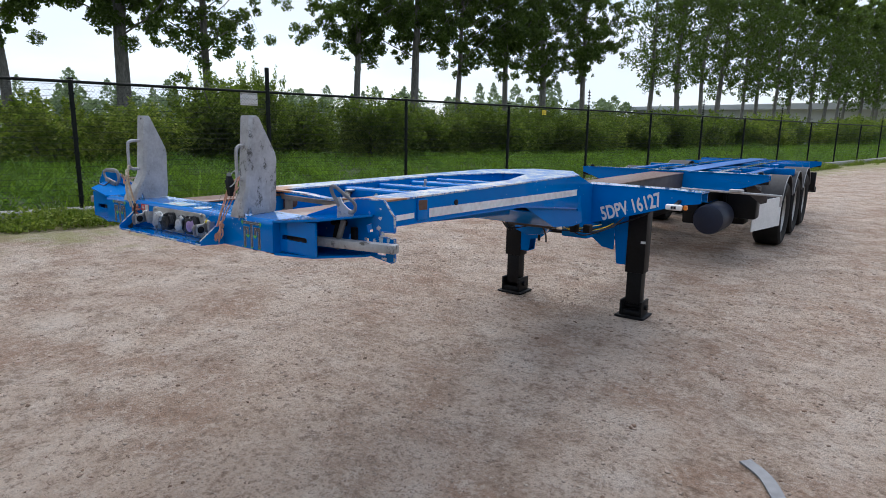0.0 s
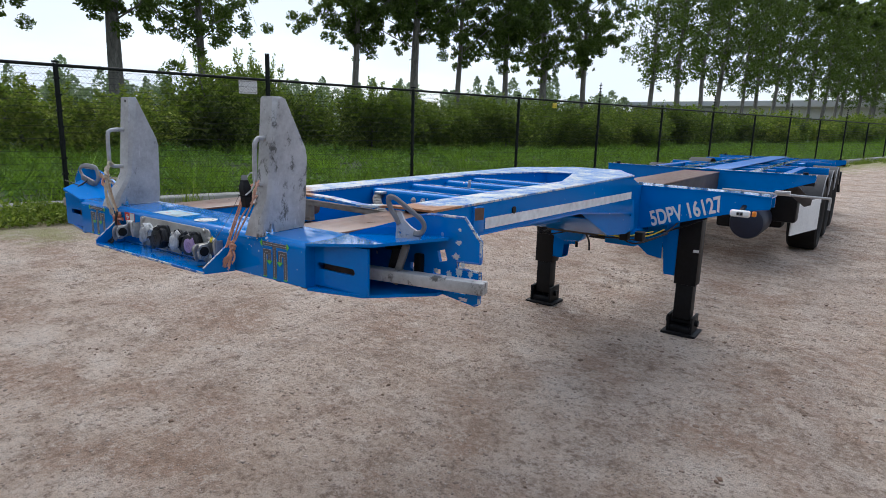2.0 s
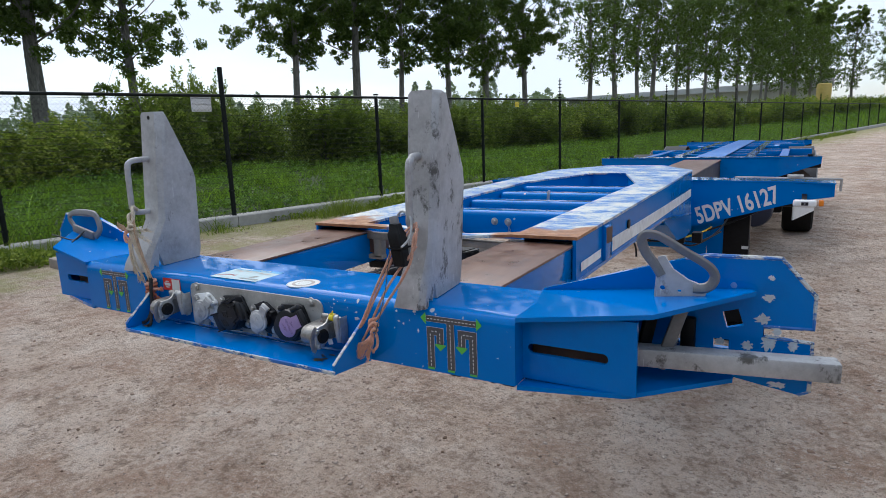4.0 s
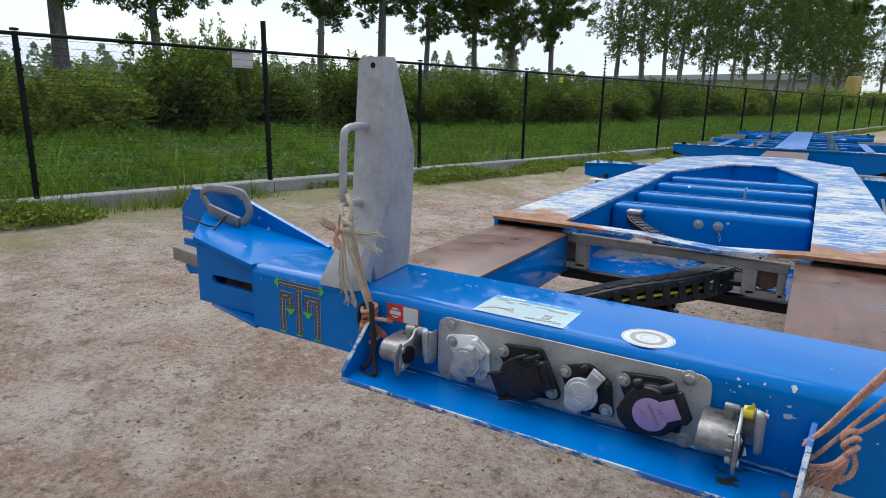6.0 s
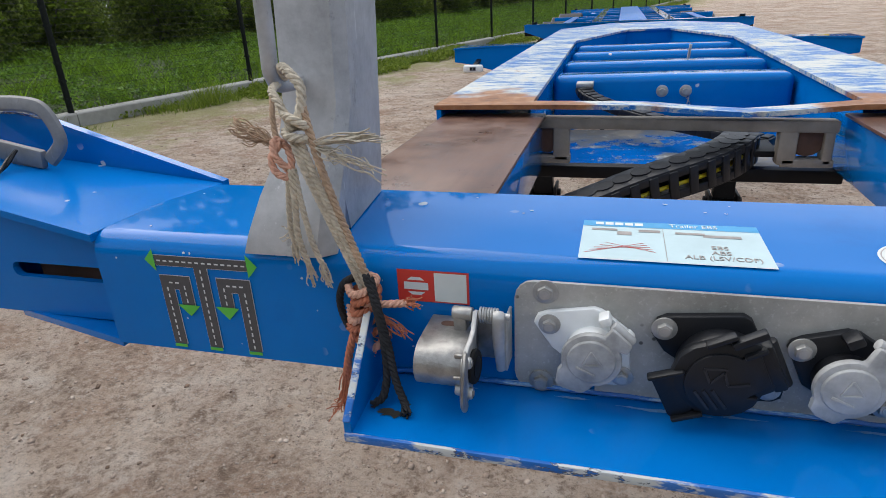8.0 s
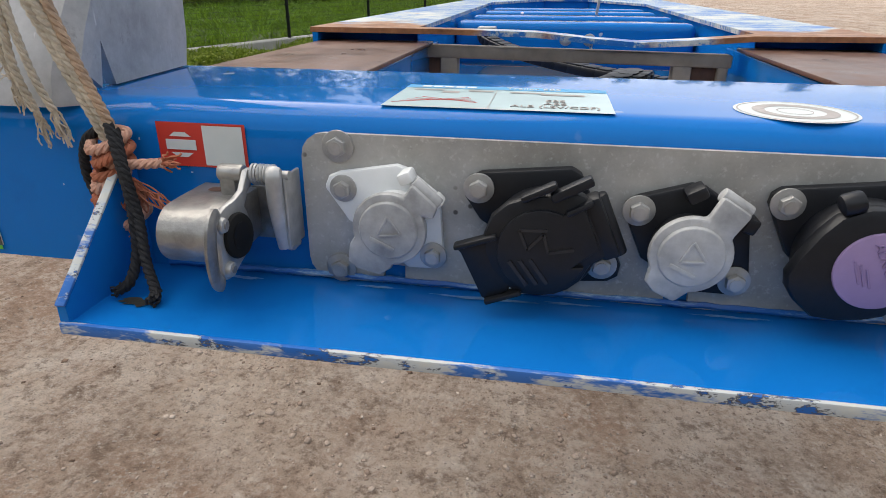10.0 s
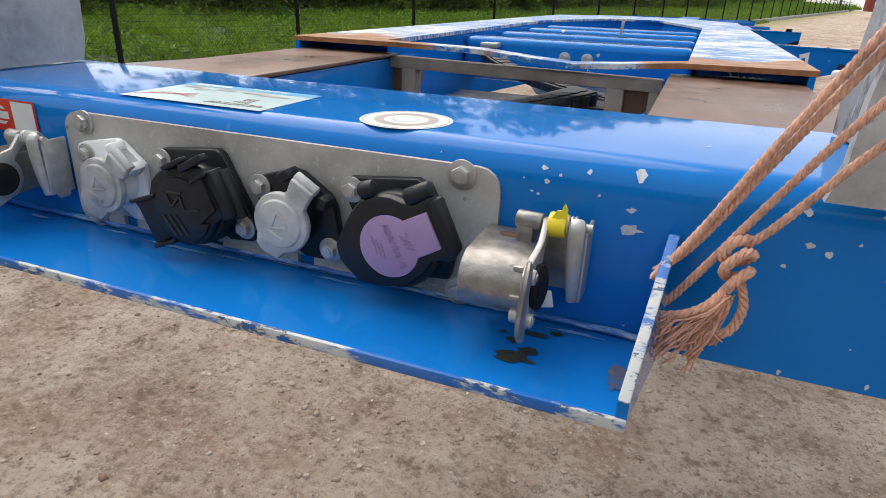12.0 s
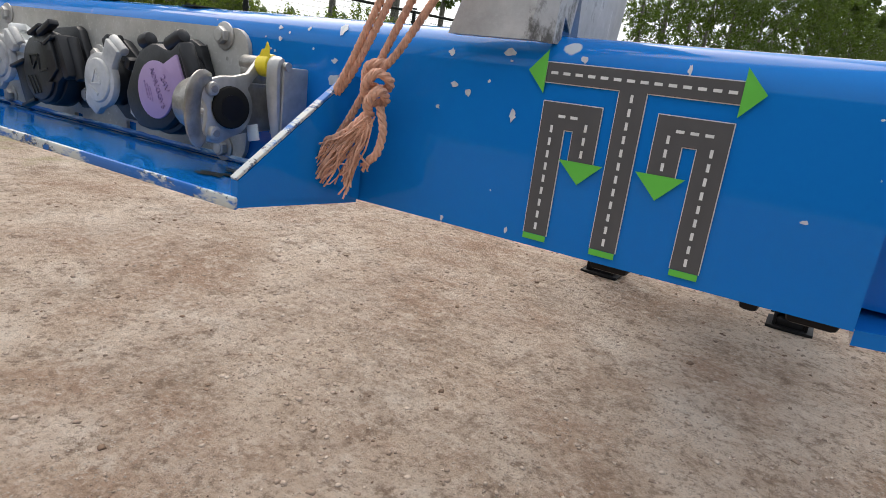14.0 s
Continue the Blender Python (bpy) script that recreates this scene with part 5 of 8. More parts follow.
# landing legs
def leg(s):
    x, y = 0.648 * s, 4.19
    l = part("landing_leg", box(bmesh.new(), x - 0.088, x + 0.088, y - 0.075, y + 0.075, 0.42, 1.10, 0.006), BLACKST, trailer, "black square landing leg standing on the dirt")
    part("inner_tube", box(bmesh.new(), x - 0.070, x + 0.070, y - 0.060, y + 0.060, 0.12, 0.44, 0.005), BLACKST, l)
    bm = bmesh.new()
    g = yard(x, y)
    box(bm, x - 0.14, x + 0.14, y - 0.13, y + 0.13, g + 0.002, g + 0.026, 0.006)
    box(bm, x - 0.105, x - 0.085, y - 0.10, y + 0.10, g + 0.02, g + 0.17, 0.004)
    box(bm, x + 0.085, x + 0.105, y - 0.10, y + 0.10, g + 0.02, g + 0.17, 0.004)
    rod(bm, (x - 0.13, y, g + 0.105), (x + 0.13, y, g + 0.105), 0.028)
    box(bm, x - 0.09, x + 0.09, y - 0.09, y + 0.09, g + 0.02, g + 0.075, 0.01)
    part("foot", bm, BLACKST, l, "black swivelling foot plate")
    bm = bmesh.new()
    xi, xo = s * 0.425, s * 0.559
    for yy in (4.12, 4.25):
        m = plate(bm, [(xi, 1.02), (xi, 0.88), (s * 0.468, 0.495), (xo, 0.485), (xo, 1.02)], [], 0.008, Matrix.Translation((0, yy, 0)))
    box(bm, s * 0.470, s * 0.557, 4.12, 4.258, 0.487, 0.495)
    box(bm, s * 0.551, s * 0.559, 4.12, 4.258, 0.495, 1.02)
    part("leg_bracket", bm, DULLBLUE, l, "blue leg bracket")
    bm = plate(bmesh.new(), mirror2(s, [(0.15, 0.97), (0.15, 0.745), (0.21, 0.735), (0.33, 0.640), (0.445, 0.622), (0.445, 0.97)]), [], 0.010, Matrix.Translation((0, 4.085, 0)))
    part("leg_gusset", bm, DULLBLUE, l)
    s > 0 and part("leg_sticker", box(bmesh.new(), 0.690, 0.735, 4.1125, 4.1145, 0.705, 0.728), WHITEPT, l, "small white sticker")
    part("leg_beam", box(bmesh.new(), s * 0.05, s * 0.47, 4.10, 4.22, 0.80, 0.98, 0.004), BLUE, l)
    return l


for side in (1, -1):
    leg(side)
bm = bmesh.new()
rod(bm, (-0.6, 4.19, 0.72), (0.6, 4.19, 0.72), 0.02)
part("cross_shaft", bm, BLACKST, trailer)


# rear chassis: bolsters, rails, wheels
def bolster(y, z, half, deep):
    bm = bmesh.new()
    out = [(-half, z - 0.07), (-half, z), (half, z), (half, z - 0.07), (half * 0.62, z - deep), (-half * 0.62, z - deep)]
    plate(bm, out, [], 0.010, Matrix.Translation((0, y, 0)))
    plate(bm, out, [], 0.010, Matrix.Translation((0, y + 0.15, 0)))
    box(bm, -half - 0.005, half + 0.005, y - 0.012, y + 0.17, z, z + 0.010)
    b = part("bolster", bm, BLUE, trailer, "blue cross bolster")
    for s in (1, -1):
        bm = bmesh.new()
        box(bm, s * (half - 0.14), s * half, y + 0.012, y + 0.14, z - 0.12, z - 0.065, 0.01)
        part("twistlock", bm, BLACKST, b, "dark steel twistlock")
        part("lock_head", rod(bmesh.new(), (s * (half - 0.11), y + 0.08, z + 0.01), (s * (half - 0.11), y + 0.08, z + 0.035), 0.03), BLACKST, b)
    return b


bolster(7.26, 1.205, 1.25, 0.24)
bolster(14.45, 1.160, 1.25, 0.24)
for y, half in ((8.9, 0.62), (10.3, 1.2), (11.7, 0.62), (13.0, 0.9)):
    bm = box(bmesh.new(), -half, half, y, y + 0.12, 1.06, 1.17, 0.004)
    part("cross_member", bm, BLUE, trailer)
for s in (1, -1):
    bm = bmesh.new()
    box(bm, s * 0.40, s * 0.52, 7.42, 14.45, 1.165, 1.175)
    box(bm, s * 0.455, s * 0.465, 7.42, 14.45, 0.80, 1.165)
    box(bm, s * 0.40, s * 0.52, 7.42, 14.45, 0.79, 0.80)
    part("chassis_rail", bm, BLUE, trailer)
    bm = bmesh.new()
    plate(bm, [(s * 0.91, 1.175), (s * 0.955, 1.165), (s * 1.235, 0.91), (s * 1.23, 0.85), (s * 1.165, 0.822), (s * 0.995, 0.95)], [], 0.012, Matrix.Translation((0, 7.43, 0)))
    part("guard_bracket", bm, SPINE, trailer, "dull grey-brown triangular bracket")
for s in (1, -1):
    bm = box(bmesh.new(), s * 0.80, s * 0.90, 7.425, 10.29, 1.10, 1.168, 0.004)
    part("side_member", bm, BLUE, trailer)
    part("member_top", box(bmesh.new(), s * 0.802, s * 0.898, 7.43, 10.28, 1.1685, 1.172), WORN, trailer, "worn pale top of a side member")
    part("side_member", box(bmesh.new(), s * 0.62, s * 0.70, 11.83, 14.44, 1.09, 1.16, 0.004), BLUE, trailer)
for y, half in ((8.10, 1.10), (9.55, 0.795), (12.4, 1.1), (13.7, 1.1)):
    part("cross_member", box(bmesh.new(), -half, half, y, y + 0.10, 1.075, 1.1765, 0.004), BLUE, trailer)
# suspension below the rails
for y in (8.62, 9.93, 11.24):
    for s in (1, -1):
        bm = plate(bmesh.new(), [(s * 0.38, 0.79), (s * 0.56, 0.79), (s * 0.53, 0.50), (s * 0.42, 0.46)], [], 0.16, Matrix.Translation((0, y - 0.08, 0)))
        hanger = part("suspension_hanger", bm, BLACKST, trailer, "black steel suspension hanger")
        part("trailing_arm", bar(bmesh.new(), (s * 0.475, y, 0.55), (s * 0.475, y + 0.98, 0.50), 0.09, 0.07, 0.01), BLACKST, hanger)
        bag = rod(bmesh.new(), (s * 0.475, y + 0.98, 0.53), (s * 0.475, y + 0.98, 0.785), 0.125, segs=24, bevel=0.04)
        part("air_bag", bag, RUBBER, hanger, "black rubber air spring")
for x, y, z, r in ((0.90, 7.95, 0.74, 0.085), (0.86, 8.25, 0.70, 0.10), (-0.9, 8.0, 0.74, 0.09)):
    bm = rod(bmesh.new(), (x, y, z), (x, y + 0.20, z + 0.02), r, segs=20, bevel=0.02)
    part("brake_chamber", bm, BLACKST, trailer, "black brake chamber before the wheels")
bm = box(bmesh.new(), 0.66, 1.06, 7.83, 8.10, 0.56, 1.02, 0.03)
part("valve_box", bm, BLACKST, trailer, "dark valve box under the bolster")
bm = box(bmesh.new(), -0.17, 0.17, 7.43, 14.45, 1.178, 1.190, 0.002)
part("centre_strip", bm, WORN, trailer, "worn centre deck strip")


def wheel(s, y):
    z0 = gz(s * 1.06, y) + 0.49
    c = Vector((s * 1.06, y, z0))
    sec = [(0.30, -0.15), (0.36, -0.185), (0.44, -0.192), (0.480, -0.165), (0.492, -0.10), (0.492, 0.10), (0.480, 0.165), (0.44, 0.192), (0.36, 0.185), (0.30, 0.15)]
    bm = bmesh.new()
    n = 40
    rings = [[bm.verts.new(c + Vector((x, r * math.cos(2 * math.pi * i / n), r * math.sin(2 * math.pi * i / n)))) for r, x in sec] for i in range(n)]
    for i in range(n):
        a, b = rings[i], rings[(i + 1) % n]
        for j in range(len(sec) - 1):
            bm.faces.new((a[j], a[j + 1], b[j + 1], b[j]))
    bmesh.ops.recalc_face_normals(bm, faces=bm.faces[:])
    w = part("wheel", bm, RUBBER, trailer, "black tyre on a silver steel rim standing on the dirt")
    bm = bmesh.new()
    prof = [(0.300, 0.150), (0.292, 0.120), (0.270, 0.060), (0.20, 0.045), (0.155, 0.070), (0.14, 0.110), (0.0, 0.115)]
    rings = [[bm.verts.new(c + Vector((s * x, r * math.cos(2 * math.pi * i / n), r * math.sin(2 * math.pi * i / n)))) for r, x in prof[:-1]] for i in range(n)]
    hub = bm.verts.new(c + Vector((s * 0.115, 0, 0)))
    for i in range(n):
        a, b = rings[i], rings[(i + 1) % n]
        for j in range(len(prof) - 2):
            bm.faces.new((a[j], a[j + 1], b[j + 1], b[j]))
        bm.faces.new((a[-1], hub, b[-1]))
    for k in range(10):
        a = 2 * math.pi * k / 10
        p = c + Vector((s * 0.05, 0.175 * math.cos(a), 0.175 * math.sin(a)))
        rod(bm, p, p + Vector((s * 0.045, 0, 0)), 0.016, segs=6)
    bmesh.ops.recalc_face_normals(bm, faces=bm.faces[:])
    part("rim", bm, ZINC, w, "silver steel rim with wheel nuts")
    # mudguard over the wheel
    bm = bmesh.new()
    arc = [radians(a) for a in range(25, 156, 10)]
    for i in range(len(arc) - 1):
        for r in (0.60,):
            p = [(r * math.cos(a), r * math.sin(a) * 0.98) for a in arc[i:i + 2]]
            q = [((r + 0.012) * math.cos(a), (r + 0.012) * math.sin(a) * 0.98) for a in arc[i:i + 2]]
            lo = [bm.verts.new((s * x, y + a, z0 + b)) for x in (0.86, 1.25) for a, b in p]
            hi = [bm.verts.new((s * x, y + a, z0 + b)) for x in (0.86, 1.25) for a, b in q]
            bm.faces.new((lo[0], lo[1], lo[3], lo[2]))
            bm.faces.new((hi[0], hi[2], hi[3], hi[1]))
            bm.faces.new((lo[2], lo[3], hi[3], hi[2]))
            bm.faces.new((lo[0], hi[0], hi[1], lo[1]))
    bmesh.ops.remove_doubles(bm, verts=bm.verts[:], dist=1e-4)
    part("mudguard", bm, GUARD, trailer, "dark grey plastic mudguard")
    part("mudguard_rim", sweep(bmesh.new(), [(s * 1.252, y + 0.607 * math.cos(a), z0 + 0.595 * math.sin(a)) for a in arc], 0.008, 6), FENDER, trailer, "pale worn mudguard rim")


for y in (9.30, 10.61, 11.92):
    for side in (1, -1):
        wheel(side, y)
    bm = rod(bmesh.new(), (-0.9, y, gz(0, y) + 0.49), (0.9, y, gz(0, y) + 0.49), 0.07)
    part("axle", bm, BLACKST, trailer)

# white flap before the first wheel, crank rod, air tanks, underrun bar
def board(bm, a, b, z0, z1, t=0.006):
    a, b = Vector(a), Vector(b)
    d = (b - a).normalized()
    nrm = Vector((-d.y, d.x, 0)) * t
    lo = [bm.verts.new((*(p + q).xy, z)) for p, q, z in ((a, -nrm, z0), (b, -nrm, z0 + 0.03), (b, nrm, z0 + 0.03), (a, nrm, z0))]
    hi = [bm.verts.new((*(p + q).xy, z)) for p, q, z in ((a, -nrm, z1), (b, -nrm, z1 + 0.03), (b, nrm, z1 + 0.03), (a, nrm, z1))]
    for i in range(4):
        bm.faces.new((lo[i], lo[(i + 1) % 4], hi[(i + 1) % 4], hi[i]))
    bm.faces.new(lo[::-1])
    bm.faces.new(hi)
    bmesh.ops.recalc_face_normals(bm, faces=bm.faces[:])
    return bm


for s in (1, -1):
    part("mud_flap", board(bmesh.new(), (s * 1.0, 7.95, 0), (s * 1.245, 8.72, 0), 0.375, 0.80), WHITEPT, trailer, "white mud flap before the first wheel")
    bm = bmesh.new()
    rod(bm, (s * 0.60, 7.12, 0.595), (s * 0.60, 7.80, 0.595), 0.202, segs=32, bevel=0.05)
    part("air_tank", bm, DARKBLUE, trailer, "dark blue round air tank")
bm = bmesh.new()
sweep(bm, smooth([(0.46, 6.2, 1.065), (1.0, 6.62, 1.02), (1.40, 6.97, 0.985), (1.44, 7.0, 0.975), (1.44, 7.02, 0.90), (1.44, 7.02, 0.85)], 5), 0.014, 10)
crank = part("crank_rod", bm, GALV, trailer, "grey steel crank rod")
bm = box(bmesh.new(), 0.93, 1.08, 6.56, 6.66, 1.03, 1.06, 0.004)
part("crank_bracket", bm, GALV, crank)
for s in (1, -1):
    part("underframe", box(bmesh.new(), s * 0.22, s * 0.42, 7.3, 9.0, 0.5, 0.85, 0.03), BLACKST, trailer)
    # black instead of blue: the beams' shade is put into their colour
    part("chassis_beam", box(bmesh.new(), s * 0.44, s * 0.53, 7.42, 13.9, 0.80, 1.12, 0.004), BLACKST, trailer)
    part("valve_cabinet", box(bmesh.new(), s * 0.56, s * 0.88, 8.12, 8.45, 0.44, 1.02, 0.03), BLACKST, trailer, "black valve box behind the air tank")
    for y in (8.75, 10.06, 11.37):
        part("suspension_hanger", box(bmesh.new(), s * 0.46, s * 0.62, y - 0.12, y + 0.12, 0.42, 0.85, 0.02), BLACKST, trailer)
bm = bmesh.new()
part("lamp_post", box(bmesh.new(), 1.10, 1.22, 14.0, 14.12, 0.55, 0.95, 0.01), BLACKST, trailer)
box(bm, -1.22, 1.22, 14.3, 14.42, 0.50, 0.62, 0.01)
part("underrun_bar", bm, BLACKST, trailer)


# ---- details of the front beam ----
def disc(bm, c, way, r, depth, segs=28, bevel=0.0):
    c, way = Vector(c), Vector(way).normalized()
    return rod(bm, c, c + way * depth, r, segs=segs, bevel=bevel)


def hexbolt(x, y, z, r, parent, name="bolt"):
    """A hexagon bolt with a washer, heading forward."""
    bm = bmesh.new()
    disc(bm, (x, y, z), (0, -1, 0), r * 1.5, 0.0016, 24, 0.0004)
    disc(bm, (x, y - 0.0016, z), (0, -1, 0), r * 0.95, 0.0050, 6, 0.0007)
    disc(bm, (x, y - 0.0066, z), (0, -1, 0), r * 0.60, 0.0006, 16)
    return part(name, bm, ZINC, parent)


def blank(outline, y0, y1):
    return plate(bmesh.new(), outline, [], y1 - y0, Matrix.Translation((0, y0, 0)))


def softened(bm, r=0.0015):
    bmesh.ops.remove_doubles(bm, verts=bm.verts[:], dist=1e-5)
    es = [e for e in bm.edges if len(e.link_faces) == 2 and e.calc_face_angle(0) > 0.9]
    bmesh.ops.bevel(bm, geom=es, offset=r, segments=2, affect="EDGES", profile=0.5)
    return bm


def circle(cx, cz, r, a0=0, a1=360, n=28):
    return [(cx + r * math.cos(radians(a0 + (a1 - a0) * i / n)), cz + r * math.sin(radians(a0 + (a1 - a0) * i / n))) for i in range(n if a1 - a0 == 360 else n + 1)]


# socket panel with notched lower edge
out = rounded(-0.201, 0.201, 1.240, 1.343, 0.016)
notches = [(-0.148, 1.240), (-0.148, 1.254), (-0.133, 1.254), (-0.133, 1.240), (-0.052, 1.240), (-0.052, 1.248), (-0.038, 1.248), (-0.038, 1.240), (0.037, 1.240), (0.037, 1.252), (0.052, 1.252), (0.052, 1.240)]
idx = max(i for i, p in enumerate(out) if p[0] < 0)
panel = part("socket_panel", plate(bmesh.new(), out[:idx + 1] + notches + out[idx + 1:], [], 0.0035, Matrix.Translation((0, -0.0038, 0))), PLATE, trailer, "dull zinc-plated socket panel with rounded corners")
for x, z in ((-0.1755, 1.335), (0.174, 1.3365), (0.1755, 1.2495), (-0.178, 1.2495)):
    hexbolt(x, -0.004, z, 0.0070, panel)


def text_mesh(words, size, mat, m, parent, name="lettering", depth=0.0006, label="", bold=0.0):
    cu = bpy.data.curves.new(name, "FONT")
    cu.body, cu.size, cu.extrude, cu.offset, cu.align_x, cu.align_y = words, size, depth, bold, "CENTER", "CENTER"
    tmp = bpy.data.objects.new(name, cu)
    scene.collection.objects.link(tmp)
    bpy.context.view_layer.update()
    me = bpy.data.meshes.new_from_object(tmp.evaluated_get(bpy.context.evaluated_depsgraph_get()))
    bpy.data.objects.remove(tmp)
    bpy.data.curves.remove(cu)
    me.transform(m)
    me.materials.clear()
    me.materials.append(mat)
    if parent.parent and parent.parent.parent:
        parent = parent.parent
    ob = new(name, me)
    ob.parent = parent
    ob.matrix_parent_inverse = parent.matrix_world.inverted()
    return tagged(ob, label)


FRONT = Matrix.Rotation(radians(90), 4, "X")


def facing(x, y, z, turn=0.0):
    """Lettering upright on the front face, turned in its plane."""
    return Matrix.Translation((x, y, z)) @ FRONT @ Matrix.Rotation(radians(turn), 4, "Z")


def tabbed(cx, cz, r, gaps, n=40):
    """A round flap's outline: a circle whose gaps (from, to, points), in degrees, are bridged by points."""
    out = []
    stops = sorted(gaps)
    for k, (a0, a1, pts) in enumerate(stops):
        out += list(pts)
        nxt = stops[(k + 1) % len(stops)][0] + (360 if k + 1 == len(stops) else 0)
        steps = max(3, int(n * (nxt - a1) / 360))
        out += [(cx + r * math.cos(radians(a1 + (nxt - a1) * i / steps)), cz + r * math.sin(radians(a1 + (nxt - a1) * i / steps))) for i in range(steps + 1)]
    return out


def emblem(cx, cz, y, r, turn, mat):
    """A raised three-sided mark with a bar beside it."""
    bm = bmesh.new()
    for k in range(3):
        a, b = radians(turn + 120 * k), radians(turn + 120 + 120 * k)
        bar(bm, (cx + r * math.cos(a), y, cz + r * math.sin(a)), (cx + r * math.cos(b), y, cz + r * math.sin(b)), 0.0016, 0.0012, 0.0004, up=(0, 1, 0))
    t = radians(turn + 150)
    ux, uz = math.sin(t), -math.cos(t)
    ox, oz = cx + 1.35 * r * math.cos(t), cz + 1.35 * r * math.sin(t)
    bar(bm, (ox - ux * r, y, oz - uz * r), (ox + ux * r, y, oz + uz * r), 0.0026, 0.0009, 0.0003, up=(0, 1, 0))
    return part("raised_mark", bm, mat, panel)


def grey_flap_socket(cx, cz, arm, tab, lugs, lugmat):
    """Barrel, domed grey flap with a finger tab and a hinge arm, and the hinge lugs of its base."""
    part("barrel", rod(bmesh.new(), (cx, -0.009, cz - 0.001), (cx, -0.0255, cz), 0.0205, segs=36, bevel=0.002), lugmat, panel)
    flap = tabbed(cx, cz, 0.0236, (arm, tab))
    part("flap", softened(blank(flap, -0.0318, -0.0248), 0.0022), GREYCAP, panel, "scuffed grey plastic socket flap")
    part("flap_dome", rod(bmesh.new(), (cx, -0.0315, cz), (cx, -0.0338, cz), 0.0192, 0.0180, 36, 0.0006), GREYCAP, panel)
    emblem(cx + 0.0005, cz + 0.0015, -0.0342, 0.0082, 95, GREYCAP)
    (xa, za), (xb, zb) = arm[2][1], arm[2][2]
    part("hinge_pin", rod(bmesh.new(), (xa, -0.0245, za), (xb, -0.0245, zb), 0.0042, segs=14, bevel=0.001), GREYCAP, panel)
    for x, z, dx, dz in lugs:
        part("hinge_lug", bar(bmesh.new(), (x - dx, -0.0175, z - dz), (x + dx, -0.0175, z + dz), 0.0078, 0.0150, 0.002, up=(0, 1, 0)), lugmat, panel)


# white seven-pin socket with a grey flap
part("socket", softened(blank([(-0.1845, 1.309), (-0.181, 1.3165), (-0.174, 1.3195), (-0.136, 1.3262), (-0.129, 1.3240), (-0.1085, 1.3075), (-0.1050, 1.263), (-0.109, 1.2565), (-0.129, 1.2555), (-0.1695, 1.287)], -0.0105, -0.004), 0.002), WHITEPL, panel, "white plastic socket base")
grey_flap_socket(-0.1365, 1.2905, (25, 66, [(-0.1090, 1.2985), (-0.1060, 1.3065), (-0.1215, 1.3205), (-0.1270, 1.3150)][:3][::1]), (196, 274, [(-0.1625, 1.2790), (-0.1640, 1.2670), (-0.1580, 1.2625), (-0.1430, 1.2590), (-0.1360, 1.2640)]), [(-0.1275, 1.3215, 0.0042, 0.0018), (-0.1105, 1.3050, 0.0045, 0.0042)], WHITEPL)
for x, z in ((-0.1712, 1.3092), (-0.1122, 1.2668)):
    hexbolt(x, -0.0105, z, 0.0060, panel)

# black seven-pin socket with a square-shouldered hinged flap
part("socket", softened(blank([(-0.0920, 1.3090), (-0.0890, 1.3210), (-0.0820, 1.3250), (-0.0280, 1.3305), (-0.0220, 1.3270), (0.0070, 1.2700), (0.0060, 1.2620), (0.0000, 1.2580), (-0.0220, 1.2560), (-0.0820, 1.2940)], -0.0125, -0.004), 0.002), BLACKPL, panel, "black plastic socket base")
part("barrel", rod(bmesh.new(), (-0.0415, -0.012, 1.2865), (-0.0415, -0.030, 1.2880), 0.0325, segs=40, bevel=0.003), BLACKPL, panel)
part("flap", softened(blank([(-0.0775, 1.2930), (-0.0730, 1.3060), (-0.0640, 1.3145), (-0.0510, 1.3195), (-0.0400, 1.3205), (-0.0330, 1.3235), (-0.0200, 1.3220), (-0.0045, 1.2850), (-0.0135, 1.2790), (-0.0180, 1.2690), (-0.0250, 1.2620), (-0.0330, 1.2580), (-0.0430, 1.2560), (-0.0540, 1.2570), (-0.0650, 1.2625), (-0.0730, 1.2720), (-0.0775, 1.2830)], -0.0375, -0.0275), 0.0030), BLACKPL, panel, "black moulded socket flap")
part("flap_face", softened(blank(tabbed(-0.0425, 1.2865, 0.0262, [(-16, 66, [(-0.0240, 1.2785), (-0.0095, 1.2910), (-0.0205, 1.3165), (-0.0320, 1.3100)])]), -0.0402, -0.0372), 0.0009), BLACKPL, panel)
part("flap_grip", softened(blank([(-0.0945, 1.2855), (-0.0905, 1.2810), (-0.0770, 1.2525), (-0.0730, 1.2510), (-0.0600, 1.2595), (-0.0640, 1.2800), (-0.0715, 1.2930)], -0.0372, -0.0330), 0.0012), BLACKPL, panel, "flat finger grip of the flap")
for xa, za, xb, zb, w in ((-0.0945, 1.2856, -0.0690, 1.2942, 0.0034), (-0.0750, 1.2508, -0.0530, 1.2590, 0.0034), (-0.0560, 1.3180, -0.0365, 1.3275, 0.0040), (-0.0390, 1.3195, -0.0170, 1.3315, 0.0056), (-0.0300, 1.3110, -0.0160, 1.3190, 0.0036)):
    part("flap_rib", bar(bmesh.new(), (xa, -0.0375, za), (xb, -0.0365, zb), w, 0.0090, 0.0014, up=(0, 1, 0)), BLACKPL, panel)
part("flap_hinge", bar(bmesh.new(), (-0.0175, -0.0300, 1.3200), (-0.0015, -0.0290, 1.2840), 0.0105, 0.0150, 0.0025, up=(0, 1, 0)), BLACKPL, panel)
part("flap_pivot", rod(bmesh.new(), (-0.0130, -0.0240, 1.3190), (0.0030, -0.0240, 1.2830), 0.0055, segs=14, bevel=0.001), BLACKPL, panel)
